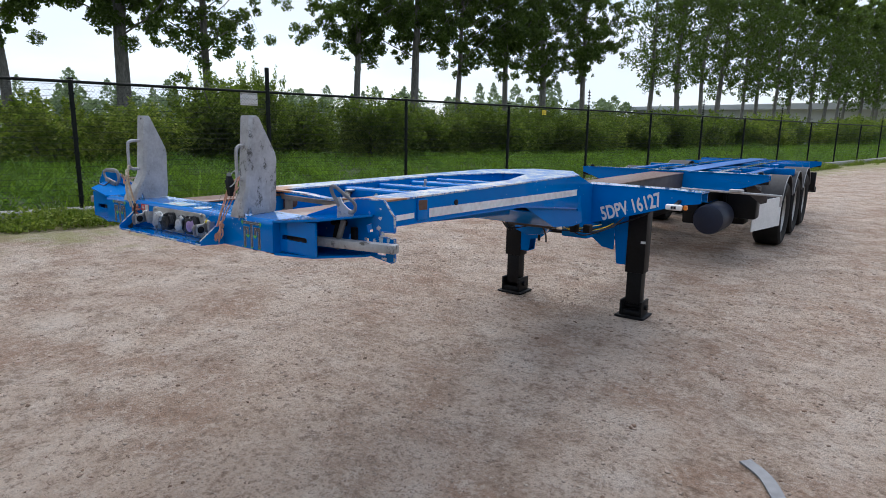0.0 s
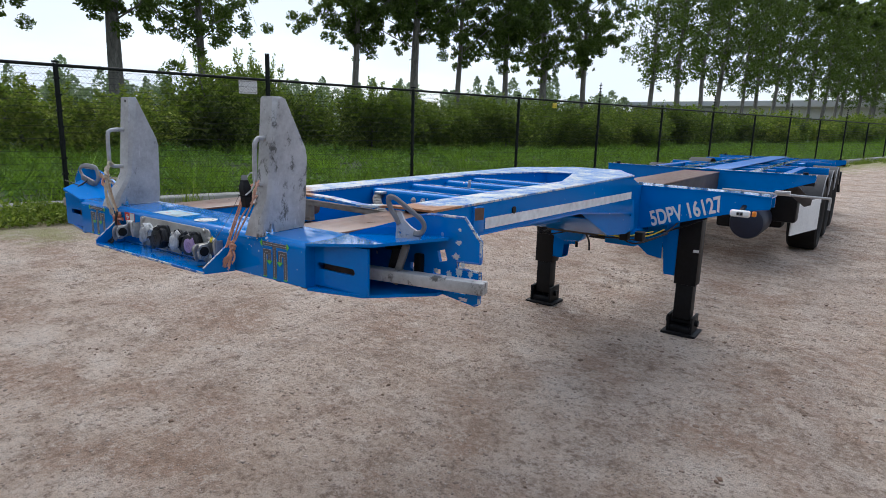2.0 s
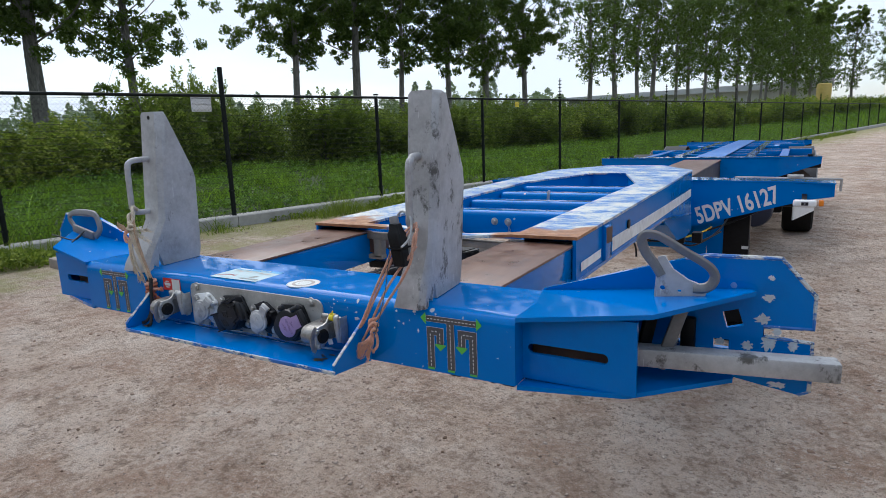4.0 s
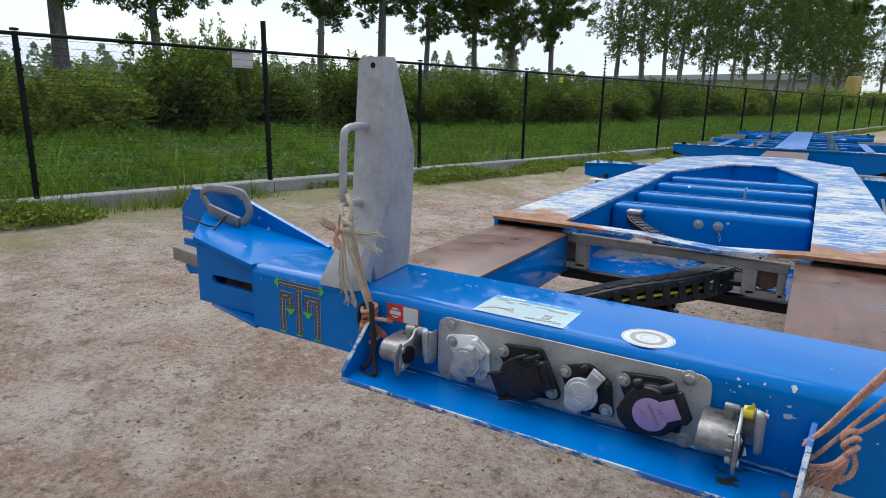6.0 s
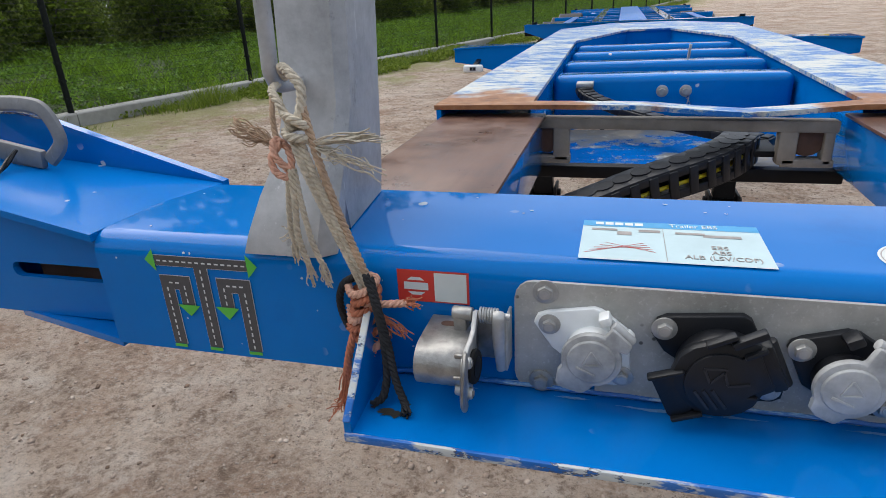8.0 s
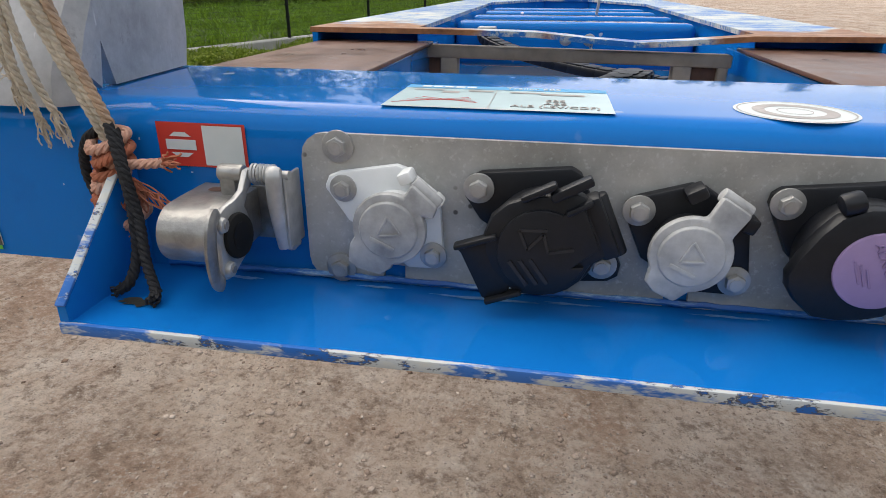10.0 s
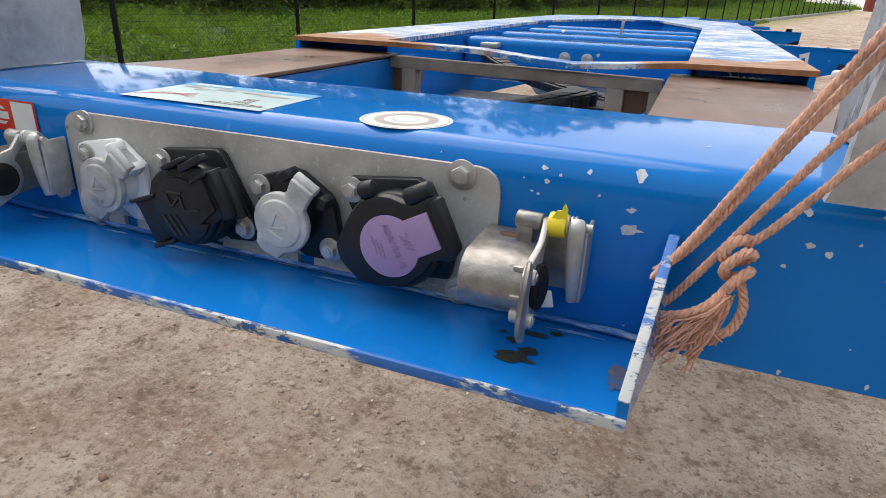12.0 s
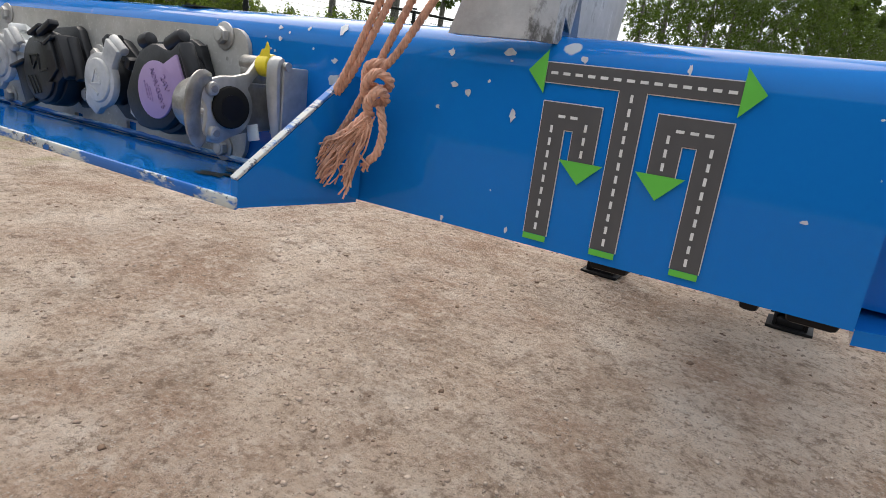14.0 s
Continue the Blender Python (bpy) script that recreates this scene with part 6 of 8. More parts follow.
# lighter copy of the flap's plastic: highlight on embossing put into colour
RELIEF = plain("black_plastic_lit_relief", (0.018, 0.019, 0.022), 0.35, 0.0, 160, 0.3, 0.1)
for x0, z0, x1, z1 in ((-0.0560, 1.3000, -0.0510, 1.2880), (-0.0560, 1.3000, -0.0400, 1.3010), (-0.0510, 1.2880, -0.0420, 1.2985), (-0.0420, 1.2985, -0.0385, 1.2870), (-0.0385, 1.2870, -0.0240, 1.2900)):
    part("raised_mark", bar(bmesh.new(), (x0, -0.0406, z0), (x1, -0.0406, z1), 0.0018, 0.0014, up=(0, 1, 0)), RELIEF, panel)
for k in range(3):
    part("raised_mark", bar(bmesh.new(), (-0.0610 + k * 0.006, -0.0405, 1.2800 + k * 0.001), (-0.0500 + k * 0.006, -0.0405, 1.2650 + k * 0.001), 0.0022, 0.0012, up=(0, 1, 0)), RELIEF, panel)
for x, z in ((-0.0832, 1.3152), (-0.0050, 1.2700)):
    hexbolt(x, -0.0125, z, 0.0064, panel)

# black seven-pin socket with a grey flap
part("socket", softened(blank([(0.0045, 1.3055), (0.0065, 1.3115), (0.0130, 1.3155), (0.0420, 1.3245), (0.0500, 1.3230), (0.0730, 1.3080), (0.0775, 1.3000), (0.0840, 1.2610), (0.0760, 1.2555), (0.0500, 1.2555), (0.0180, 1.2760)], -0.0125, -0.004), 0.002), BLACKPL, panel, "black plastic socket base")
grey_flap_socket(0.0425, 1.2875, (28, 76, [(0.0640, 1.3010), (0.0715, 1.3135), (0.0545, 1.3240)]), (206, 277, [(0.0205, 1.2760), (0.0195, 1.2690), (0.0240, 1.2630), (0.0370, 1.2570), (0.0440, 1.2635)]), [(0.0425, 1.3215, 0.0050, 0.0030), (0.0740, 1.3050, 0.0018, 0.0045)], BLACKPL)
for x, z in ((0.0130, 1.3072), (0.0740, 1.2658)):
    hexbolt(x, -0.0125, z, 0.0064, panel)

# fifteen-pin socket with a lilac flap
part("socket", softened(blank([(0.0850, 1.3150), (0.0860, 1.3210), (0.0910, 1.3250), (0.1440, 1.3310), (0.1540, 1.3270), (0.1750, 1.2830), (0.1700, 1.2600), (0.1300, 1.2560), (0.1000, 1.2850)], -0.0125, -0.004), 0.002), BLACKPL, panel, "black plastic socket base")
part("barrel", rod(bmesh.new(), (0.1350, -0.012, 1.2885), (0.1350, -0.029, 1.2895), 0.0345, segs=40, bevel=0.003), BLACKPL, panel)
part("flap", softened(blank([(0.0930, 1.2830), (0.0975, 1.2940), (0.1050, 1.3080), (0.1130, 1.3180), (0.1260, 1.3240), (0.1360, 1.3245), (0.1450, 1.3220), (0.1530, 1.3215), (0.1650, 1.3300), (0.1780, 1.3070), (0.1850, 1.2930), (0.1820, 1.2860), (0.1670, 1.2830), (0.1620, 1.2740), (0.1560, 1.2675), (0.1470, 1.2610), (0.1370, 1.2580), (0.1240, 1.2565), (0.1110, 1.2575), (0.1000, 1.2670), (0.0945, 1.2750)], -0.0380, -0.0265), 0.0036), BLACKPL, panel, "black flap framing a lilac plastic disc")
for xa, za, xb, zb, w in ((0.1120, 1.3235, 0.1230, 1.3275, 0.0062), (0.1460, 1.3240, 0.1640, 1.3330, 0.0060), (0.1660, 1.3270, 0.1820, 1.2920, 0.0060)):
    part("flap_lug", rod(bmesh.new(), (xa, -0.0335, za), (xb, -0.0330, zb), w, segs=18, bevel=0.0025), BLACKPL, panel)
part("flap_disc", softened(blank(tabbed(0.1365, 1.2895, 0.0222, [(-9, 63, [(0.1590, 1.2858), (0.1745, 1.2950), (0.1630, 1.3185), (0.1470, 1.3100)])]), -0.0400, -0.0374), 0.0007), LILAC, panel, "lilac plastic disc with raised lettering")
# darker copy of the lilac: shade on the raised letters put into colour
LILACDK = plain("lilac_shaded_relief", (0.29, 0.20, 0.365), 0.5, 0.0, 150, 0.08, 0.05)
text_mesh("24V", 0.0088, LILACDK, facing(0.1496, -0.0402, 1.2955, -62), panel)
text_mesh("ADR/GGVS", 0.0070, LILACDK, facing(0.1405, -0.0402, 1.2913, -62), panel)
bm = bmesh.new()
for k in range(3):
    bar(bm, (0.1232 + k * 0.0036, -0.0402, 1.2955 - 0.002 * k), (0.1284 + k * 0.003, -0.0402, 1.2820 - 0.001 * k), 0.0013, 0.0008, up=(0, 1, 0))
part("raised_mark", bm, LILACDK, panel)
hexbolt(0.0938, -0.0125, 1.3165, 0.0064, panel)


# air couplings
def coupling(dx, cap):
    """A cast air coupling: mount block, drum lying along the beam, face plate with sealing ring and claw, hinge pin, lever and cover bracket."""
    at = lambda x, y, z: Vector((x + dx, y, z))
    arc = [(-0.0435 - 0.0185 * math.sin(radians(t)), 1.2862 + 0.0185 * math.cos(radians(t))) for t in range(6, 200, 12)]
    bm = extrude_yz(bmesh.new(), [(0.0, 1.272), (0.0, 1.3050), (-0.030, 1.3052), *arc, (-0.030, 1.2700)], 0.1905 + dx, 0.2310 + dx)
    bmesh.ops.bevel(bm, geom=[e for e in bm.edges if len(e.link_faces) == 2 and e.calc_face_angle(0) > 0.9], offset=0.0014, segments=2, affect="EDGES", profile=0.5)
    c = part("air_coupling", bm, CAST, trailer, "grey cast air coupling with a yellow tag" if cap else "grey cast air coupling with a spring")
    bm = bmesh.new()
    bm.faces.new([bm.verts.new((0.2095 + dx + x, -0.0150 + y, 1.30545)) for x, y in rounded(-0.0072, 0.0072, -0.0042, 0.0042, 0.0041)])
    part("drain_slot", bm, DARKRUST, c, shade=0)
    bm = bmesh.new()
    for k in range(3):
        a = radians(40 + 55 * k)
        y, z = -0.0435 - 0.0188 * math.sin(a), 1.2862 + 0.0188 * math.cos(a)
        bar(bm, (0.2235 + dx, y, z), (0.2312 + dx, y, z), 0.0040, 0.0040, 0.0016)
    part("cast_lug", bm, CAST, c)
    bm = rod(bmesh.new(), at(0.2240, -0.0560, 1.2705), at(0.2310, -0.0565, 1.2705), 0.0052, segs=12, bevel=0.001)
    part("drum_bolt", bm, ZINC, c)
    # face plate across the drum's end, in y and z
    face = [(-0.049 + 0.0205 * math.cos(radians(t)), 1.2885 + 0.0205 * math.sin(radians(t))) for t in range(-60, 41, 10)]
    face += [(-0.026, 1.3100), (-0.0165, 1.3165), (-0.0175, 1.3225), (-0.0245, 1.3225), (-0.0335, 1.3120), (-0.044, 1.3095), (-0.055, 1.3090), (-0.063, 1.3070), (-0.070, 1.3030), (-0.071, 1.2950), (-0.0665, 1.2870), (-0.067, 1.2790), (-0.068, 1.2720), (-0.064, 1.2650), (-0.056, 1.2640), (-0.047, 1.2680)]
    swap = Matrix(((0, 1, 0, 0.2318 + dx), (1, 0, 0, 0), (0, 0, 1, 0), (0, 0, 0, 1)))
    bm = plate(bmesh.new(), face, [], 0.0042, swap)
    bmesh.ops.recalc_face_normals(bm, faces=bm.faces[:])
    fp = part("face_plate", softened(bm, 0.0012), ZINC, c, "worn zinc face plate")
    bm = rod(bmesh.new(), at(0.2358, -0.049, 1.2885), at(0.2405, -0.0495, 1.2888), 0.0142, segs=32, bevel=0.0025)
    part("seal", bm, RUBBER, c, "black rubber sealing ring")
    part("port", rod(bmesh.new(), at(0.2385, -0.0494, 1.2887), at(0.2409, -0.0496, 1.2888), 0.0085, segs=24), BLACKST, c)
    for y, z in ((-0.0635, 1.3005), (-0.0615, 1.2715)):
        bm = rod(bmesh.new(), at(0.2355, y, z), at(0.2392, y, z), 0.0050, 0.0044, 18, 0.0008)
        part("boss", bm, ZINC, fp)
        part("screw", rod(bmesh.new(), at(0.2390, y, z), at(0.2400, y, z), 0.0024, segs=12), CAST, fp)
    claw = smooth([(0.2345 + dx, -0.064, 1.3055), (0.2360 + dx, -0.0705, 1.3070), (0.2365 + dx, -0.0755, 1.3020), (0.2360 + dx, -0.0775, 1.2920), (0.2350 + dx, -0.0765, 1.2790), (0.2345 + dx, -0.0735, 1.2690), (0.2350 + dx, -0.0690, 1.2650)], 5)
    part("claw", sweep(bmesh.new(), claw, 0.0023, 10, flat=2.4, taper=[0.9 + 0.25 * math.sin(math.pi * i / (len(claw) - 1)) for i in range(len(claw))]), CAST, fp, "curved cast claw")
    bm = rod(bmesh.new(), at(0.214, -0.0185, 1.3185), at(0.231, -0.0195, 1.3185), 0.0058, segs=18, bevel=0.0012)
    hg = part("hinge_knuckle", bm, CAST, c)
    part("knuckle_foot", box(bmesh.new(), 0.215 + dx, 0.226 + dx, -0.024, -0.002, 1.303, 1.317, 0.002), CAST, c)
    part("hinge_pin", rod(bmesh.new(), at(0.231, -0.0195, 1.3185), at(0.262, -0.0210, 1.3195), 0.0030, segs=12), ZINC, hg)
    coil = []
    for i in range(76):
        a = i * 0.55
        coil.append(at(0.237 + 0.015 * i / 75, -0.0202 + 0.0060 * math.cos(a), 1.319 + 0.0060 * math.sin(a)))
    part("spring", sweep(bmesh.new(), coil, 0.0010, 5), ZINC, hg)
    lev = smooth([(0.2525 + dx, -0.0225, 1.3225), (0.2535 + dx, -0.0265, 1.3190), (0.2535 + dx, -0.0262, 1.3020), (0.2540 + dx, -0.0250, 1.2860), (0.2545 + dx, -0.0225, 1.2705)], 5)
    part("lever", sweep(bmesh.new(), lev, 0.0052, 10, flat=0.75, taper=[1.0 - 0.5 * max(0.0, i / (len(lev) - 1) - 0.5) for i in range(len(lev))]), ZINC, c)
    cb = part("cover_bracket", box(bmesh.new(), 0.2575 + dx, 0.2600 + dx, -0.0235, 0.0, 1.2700, 1.3190, 0.001), ZINC, c)
    part("bracket_fold", box(bmesh.new(), 0.2500 + dx, 0.2576 + dx, -0.0235, -0.0205, 1.2760, 1.3190, 0.001), ZINC, cb)
    part("bracket_back", box(bmesh.new(), 0.2270 + dx, 0.2575 + dx, -0.005, -0.0005, 1.2690, 1.3060, 0.001), CAST, cb)
    part("bracket_screw", rod(bmesh.new(), at(0.2545, -0.004, 1.2685), at(0.2545, -0.013, 1.2685), 0.0045, segs=12, bevel=0.001), ZINC, cb)
    if cap:
        bm = rod(bmesh.new(), at(0.2350, -0.0200, 1.3185), at(0.2465, -0.0206, 1.3190), 0.0080, 0.0076, 18, 0.0012)
        tag = part("yellow_tag", bm, YELLOW, c, "torn yellow plastic tag")
        part("tag_end", plate(bmesh.new(), [(0.2365 + dx, 1.3235), (0.2465 + dx, 1.3225), (0.2462 + dx, 1.3310), (0.2442 + dx, 1.3345), (0.2425 + dx, 1.3300), (0.2395 + dx, 1.3292)], [], 0.0012, Matrix.Translation((0, -0.0255, 0))), YELLOW, tag)
        part("paper_tag", bar(bmesh.new(), at(0.2372, -0.030, 1.2770), at(0.2398, -0.030, 1.2660), 0.0110, 0.0014, 0.0004, up=(0, 1, 0)), PAPER, c, "small bluish-white tag")
    return c


for dx, cap in ((0.0, True), (-0.468, False)):
    coupling(dx, cap).matrix_world = Matrix.Translation((0.005, -0.004, 0.0005))


# ---- stickers ----
def flat_poly(bm, pts, y):
    vs = [bm.verts.new((x, y, z)) for x, z in pts]
    bm.faces.new(vs)


def rect(bm, x0, x1, z0, z1, y):
    flat_poly(bm, [(x0, z0), (x1, z0), (x1, z1), (x0, z1)], y)


def road_sticker(dx):
    """Printed road layout: dark lanes with a fine white rim, white dashes and green arrows."""
    Y = -0.0012
    w = 0.0073

    def tee(e):
        return [(0.446 - e, 1.331 - e), (0.4965 - w - e, 1.331 - e), (0.4965 - w - e, 1.243), (0.4965 + w + e, 1.243), (0.4965 + w + e, 1.331 - e), (0.549 + e, 1.331 - e), (0.549 + e, 1.3417 + e), (0.446 - e, 1.3417 + e)]

    def bend(far, near, low, top, e):
        k = 1 if far < near else -1
        return [(far - k * (w + e), 1.243), (far + k * (w + e), 1.243), (far + k * (w + e), top - 2 * w - e), (near - k * (w + e), top - 2 * w - e), (near - k * (w + e), low), (near + k * (w + e), low), (near + k * (w + e), top + e), (far - k * (w + e), top + e)]

    bm = bmesh.new()
    flat_poly(bm, [(x + dx, z) for x, z in tee(0)], Y)
    s = part("road_sticker", bm, ASPH, trailer, "sticker with dark road lanes, white dashes and green arrows", shade=0)
    bm = bmesh.new()
    flat_poly(bm, [(x + dx, z) for x, z in tee(0.0005)], Y + 0.0004)
    part("white_rim", bm, WHITEPT, s, shade=0)
    y = Y - 0.0006
    runs = [((0.4965, 1.243), (0.4965, 1.331)), ((0.446, 1.3363), (0.549, 1.3363))]
    for far, near, low, top in ((0.4545, 0.4745, 1.289, 1.3205), (0.5415, 0.5193, 1.290, 1.3215)):
        for e, mat, name, depth in ((0, ASPH, "lane", Y), (0.0005, WHITEPT, "white_rim", Y + 0.0004)):
            bm = bmesh.new()
            flat_poly(bm, [(x + dx, z) for x, z in bend(far, near, low, top, e)], depth)
            part(name, bm, mat, s, shade=0)
        runs += [((far, 1.243), (far, top - w)), ((near, low), (near, top - w)), ((min(far, near), top - w), (max(far, near), top - w))]
    for (xa, za), (xb, zb) in runs:
        up = xa == xb
        length = (zb - za) if up else (xb - xa)
        d = 0.003
        while d + 0.0042 < length:
            bm = bmesh.new()
            if up:
                rect(bm, xa + dx - 0.0008, xa + dx + 0.0008, za + d, za + d + 0.0042, y)
            else:
                rect(bm, xa + dx + d, xa + dx + d + 0.0042, za - 0.0008, za + 0.0008, y)
            part("dash", bm, WHITEPT, s, shade=0)
            d += 0.0072
    for pts in ([(0.435, 1.3365), (0.446, 1.3245), (0.446, 1.3485)], [(0.560, 1.3365), (0.549, 1.3485), (0.549, 1.3245)],
                [(0.462, 1.2895), (0.475, 1.2768), (0.488, 1.2895)], [(0.506, 1.2905), (0.519, 1.2770), (0.532, 1.2905)]):
        bm = bmesh.new()
        flat_poly(bm, [(x + dx, z) for x, z in pts], y)
        part("arrow", bm, GREEN, s, "bright green arrow", shade=0)
    for cx in (0.4545, 0.4965, 0.5415):
        bm = bmesh.new()
        rect(bm, cx - w + dx, cx + w + dx, 1.2395, 1.243, y)
        part("lane_end", bm, GREEN, s, "bright green bar", shade=0)
    return s


road_sticker(0.0)
road_sticker(-1.002)

# red maker's sticker, with a blank white field
bm = bmesh.new()
rect(bm, -0.309, -0.245, 1.314, 1.344, -0.0012)
mark = part("maker_sticker", bm, RED, trailer, "red sticker with a white lozenge and blank field", shade=0)
bm = bmesh.new()
rect(bm, -0.2755, -0.247, 1.3155, 1.3425, -0.0018)
for x0, x1, z0, z1 in ((-0.303, -0.281, 1.3255, 1.3325),):
    rect(bm, x0, x1, z0, z1, -0.0018)
flat_poly(bm, [(-0.300, 1.3345), (-0.284, 1.3345), (-0.288, 1.3375), (-0.296, 1.3375)], -0.0018)
flat_poly(bm, [(-0.300, 1.3235), (-0.296, 1.3205), (-0.288, 1.3205), (-0.284, 1.3235)], -0.0018)
part("white_field", bm, PAPER, mark, shade=0)
mark.matrix_world = Matrix.Translation((0.005, 0, 0.001))

# brake-system label on the beam's top
def top_rect(bm, x0, x1, y0, y1, z):
    quad(bm, (x0, y0, z), (x1, y0, z), (x1, y1, z), (x0, y1, z))


Z = TOP + 0.0004
bm = bmesh.new()
top_rect(bm, -0.160, -0.014, 0.014, 0.088, Z)
lab = part("brake_label", bm, PALEBLUE, trailer, "pale blue-white brake-system label with a light blue header", shade=0)
bm = bmesh.new()
top_rect(bm, -0.160, -0.014, 0.0765, 0.088, Z + 0.0002)
part("label_header", bm, LBLUE, lab, shade=0)
FLAT = lambda x, y, z: Matrix.Translation((x, y, z))
bm = bmesh.new()
for k in range(5):
    top_rect(bm, -0.149 + k * 0.0085, -0.142 + k * 0.0085, 0.0795, 0.0852, Z + 0.0004)
part("header_bars", bm, WHITEPT, lab, "white bars in the label header", shade=0)
text_mesh("Trailer EBS", 0.0088, WHITEPT, FLAT(-0.066, 0.0822, Z + 0.0004), lab, depth=0.0002)
for words, y in (("EBS", 0.043), ("ABS", 0.034), ("ALB (LSV/CDF)", 0.025)):
    text_mesh(words, 0.0088, FADEDINK, FLAT(-0.050, y, Z + 0.0003), lab, depth=0.0002)
bm = bmesh.new()
for x0, x1, y0, y1 in ((-0.152, -0.130, 0.068, 0.072), (-0.130, -0.118, 0.060, 0.067), (-0.082, -0.058, 0.066, 0.070), (-0.060, -0.030, 0.062, 0.067), (-0.112, -0.094, 0.067, 0.072), (-0.092, -0.0915, 0.016, 0.075)):
    top_rect(bm, x0, x1, y0, y1, Z + 0.0003)
part("label_drawing", bm, FADEDINK, lab, shade=0)
bm = bmesh.new()
for i in range(5):
    bar(bm, (-0.156 + i * 0.004, 0.024 + i * 0.005, Z + 0.0003), (-0.108 + i * 0.002, 0.030 + (4 - i) * 0.004, Z + 0.0003), 0.0003, 0.0002)
part("label_lines", bm, RED, lab, shade=0)
lab.matrix_world = Matrix.Translation((-0.152, 0.015, 0)) @ Matrix.Diagonal((1.014, 1.22, 1, 1)) @ Matrix.Translation((0.160, -0.014, 0))

# round sticker
def ring2(bm, cx, cy, r0, r1, z, n=40):
    for i in range(n):
        a, b = 2 * math.pi * i / n, 2 * math.pi * (i + 1) / n
        quad(bm, (cx + r0 * math.cos(a), cy + r0 * math.sin(a), z), (cx + r1 * math.cos(a), cy + r1 * math.sin(a), z), (cx + r1 * math.cos(b), cy + r1 * math.sin(b), z), (cx + r0 * math.cos(b), cy + r0 * math.sin(b), z))
    return bm


bm = ring2(bmesh.new(), 0.119, 0.056, 0.0, 0.031, Z)
bmesh.ops.remove_doubles(bm, verts=bm.verts[:], dist=1e-6)
rs = part("round_sticker", bm, PAPER, trailer, "round white sticker with faded grey-brown rings", shade=0)
part("print_ring", ring2(bmesh.new(), 0.119, 0.056, 0.0150, 0.0215, Z + 0.0002), FADEDINK, rs, shade=0)
bm = ring2(bmesh.new(), 0.119, 0.056, 0.0285, 0.0293, Z + 0.0002)
ring2(bm, 0.119, 0.056, 0.0085, 0.0092, Z + 0.0002)
part("print_line", bm, FADEDINK, rs, shade=0)
rs.matrix_world = Matrix.Translation((0.108, 0.047, 0)) @ Matrix.Diagonal((1.16, 1.16, 1, 1)) @ Matrix.Translation((-0.119, -0.056, 0))

# white lettering on the outrigger
text_mesh("5DPV 16127", 0.148, WHITEPT, Matrix.Translation((0.655, 3.847, 1.062)) @ Matrix.Rotation(radians(-18.5), 4, "Y") @ FRONT @ Matrix.Diagonal((0.72, 1.12, 1, 1)), right_outrigger, "numbering", 0.0006, "white painted number 5DPV 16127", 0.004)


# ---- frame, cable chain and hoses under the gooseneck lip ----
bm = bmesh.new()
bar(bm, (-0.305, 0.795, 1.3185), (0.258, 0.795, 1.3115), 0.034, 0.022, 0.004)
for x, zt in ((-0.294, 1.315), (-0.233, 1.315), (0.178, 1.309), (0.245, 1.309)):
    box(bm, x - (0.016 if abs(x) < 0.24 else 0.009), x + (0.016 if abs(x) < 0.24 else 0.009), 0.780, 0.812, 1.240, zt, 0.004)
bar(bm, (-0.305, 0.795, 1.244), (-0.215, 0.795, 1.244), 0.030, 0.016, 0.003)
bar(bm, (0.17, 0.795, 1.244), (0.258, 0.795, 1.244), 0.030, 0.016, 0.003)
guide = part("guide_frame", bm, TANSTEEL, goose, "weathered tan steel guide frame")
for x in (-0.262, 0.212):
    bm = bmesh.new()
    rod(bm, (x, 0.79, 1.285), (x, 0.86, 1.285), 0.030, segs=20, bevel=0.004)
    part("roller", bm, DARKRUST, guide, "rusty guide roller")
bm = bmesh.new()
box(bm, -0.30, 0.29, 0.815, 0.845, 1.196, 1.222, 0.003)
part("lower_bar", bm, BLACKST, goose)


def chain_link(p, q, w, h, parent):
    """One black link of the cable chain: two side frames with an open window, and closed top and bottom plates."""
    d = (q - p).normalized()
    s = d.cross(Vector((0, 0, 1))).normalized()
    n = s.cross(d)
    bm = bmesh.new()
    for k in (-1, 1):
        o = s * k * w / 2
        for z in (-0.35, 0.35):
            bar(bm, p - d * 0.002 + o + n * h * z, q + d * 0.003 + o + n * h * z, 0.006, h * 0.26, 0.002, up=n)
        bar(bm, p + d * 0.005 + o * 1.05 - n * h * 0.46, p + d * 0.005 + o * 1.05 + n * h * 0.46, 0.018, 0.007, 0.002, up=s)
    m = (p + q) / 2
    for k in (-1, 1):
        c = m + n * (k * h * 0.49)
        bar(bm, c - s * w * 0.53, c + s * w * 0.53, 0.005, (q - p).length + 0.003, 0.0018, up=d)
        if k > 0:
            c = p + n * h * 0.5
            rod(bm, c, c + n * 0.004, w * 0.30, segs=12)
    part("link", bm, BLACKPL, parent)


chain = part("cable_chain", box(bmesh.new(), 0.10, 0.17, 0.80, 0.90, 1.25, 1.262, 0.002), BLACKST, trailer, "black plastic cable chain with yellow cables")
run = smooth([(-0.240, 0.600, 1.170), (-0.165, 0.635, 1.192), (-0.075, 0.680, 1.220), (0.02, 0.735, 1.240), (0.080, 0.790, 1.253), (0.110, 0.850, 1.258)], 3)
for p, q in zip(run, run[1:]):
    chain_link(p, q, 0.062, 0.056, chain)
for off, dz, mat in ((0.019, -0.006, YELLOW), (-0.019, -0.006, YELLOW), (0.006, 0.008, BLACKPL), (-0.008, 0.010, BLACKPL)):
    part("cable", sweep(bmesh.new(), [p + Vector((off * 0.55, -off * 0.83, dz)) for p in run], 0.0042, 8), mat, chain)
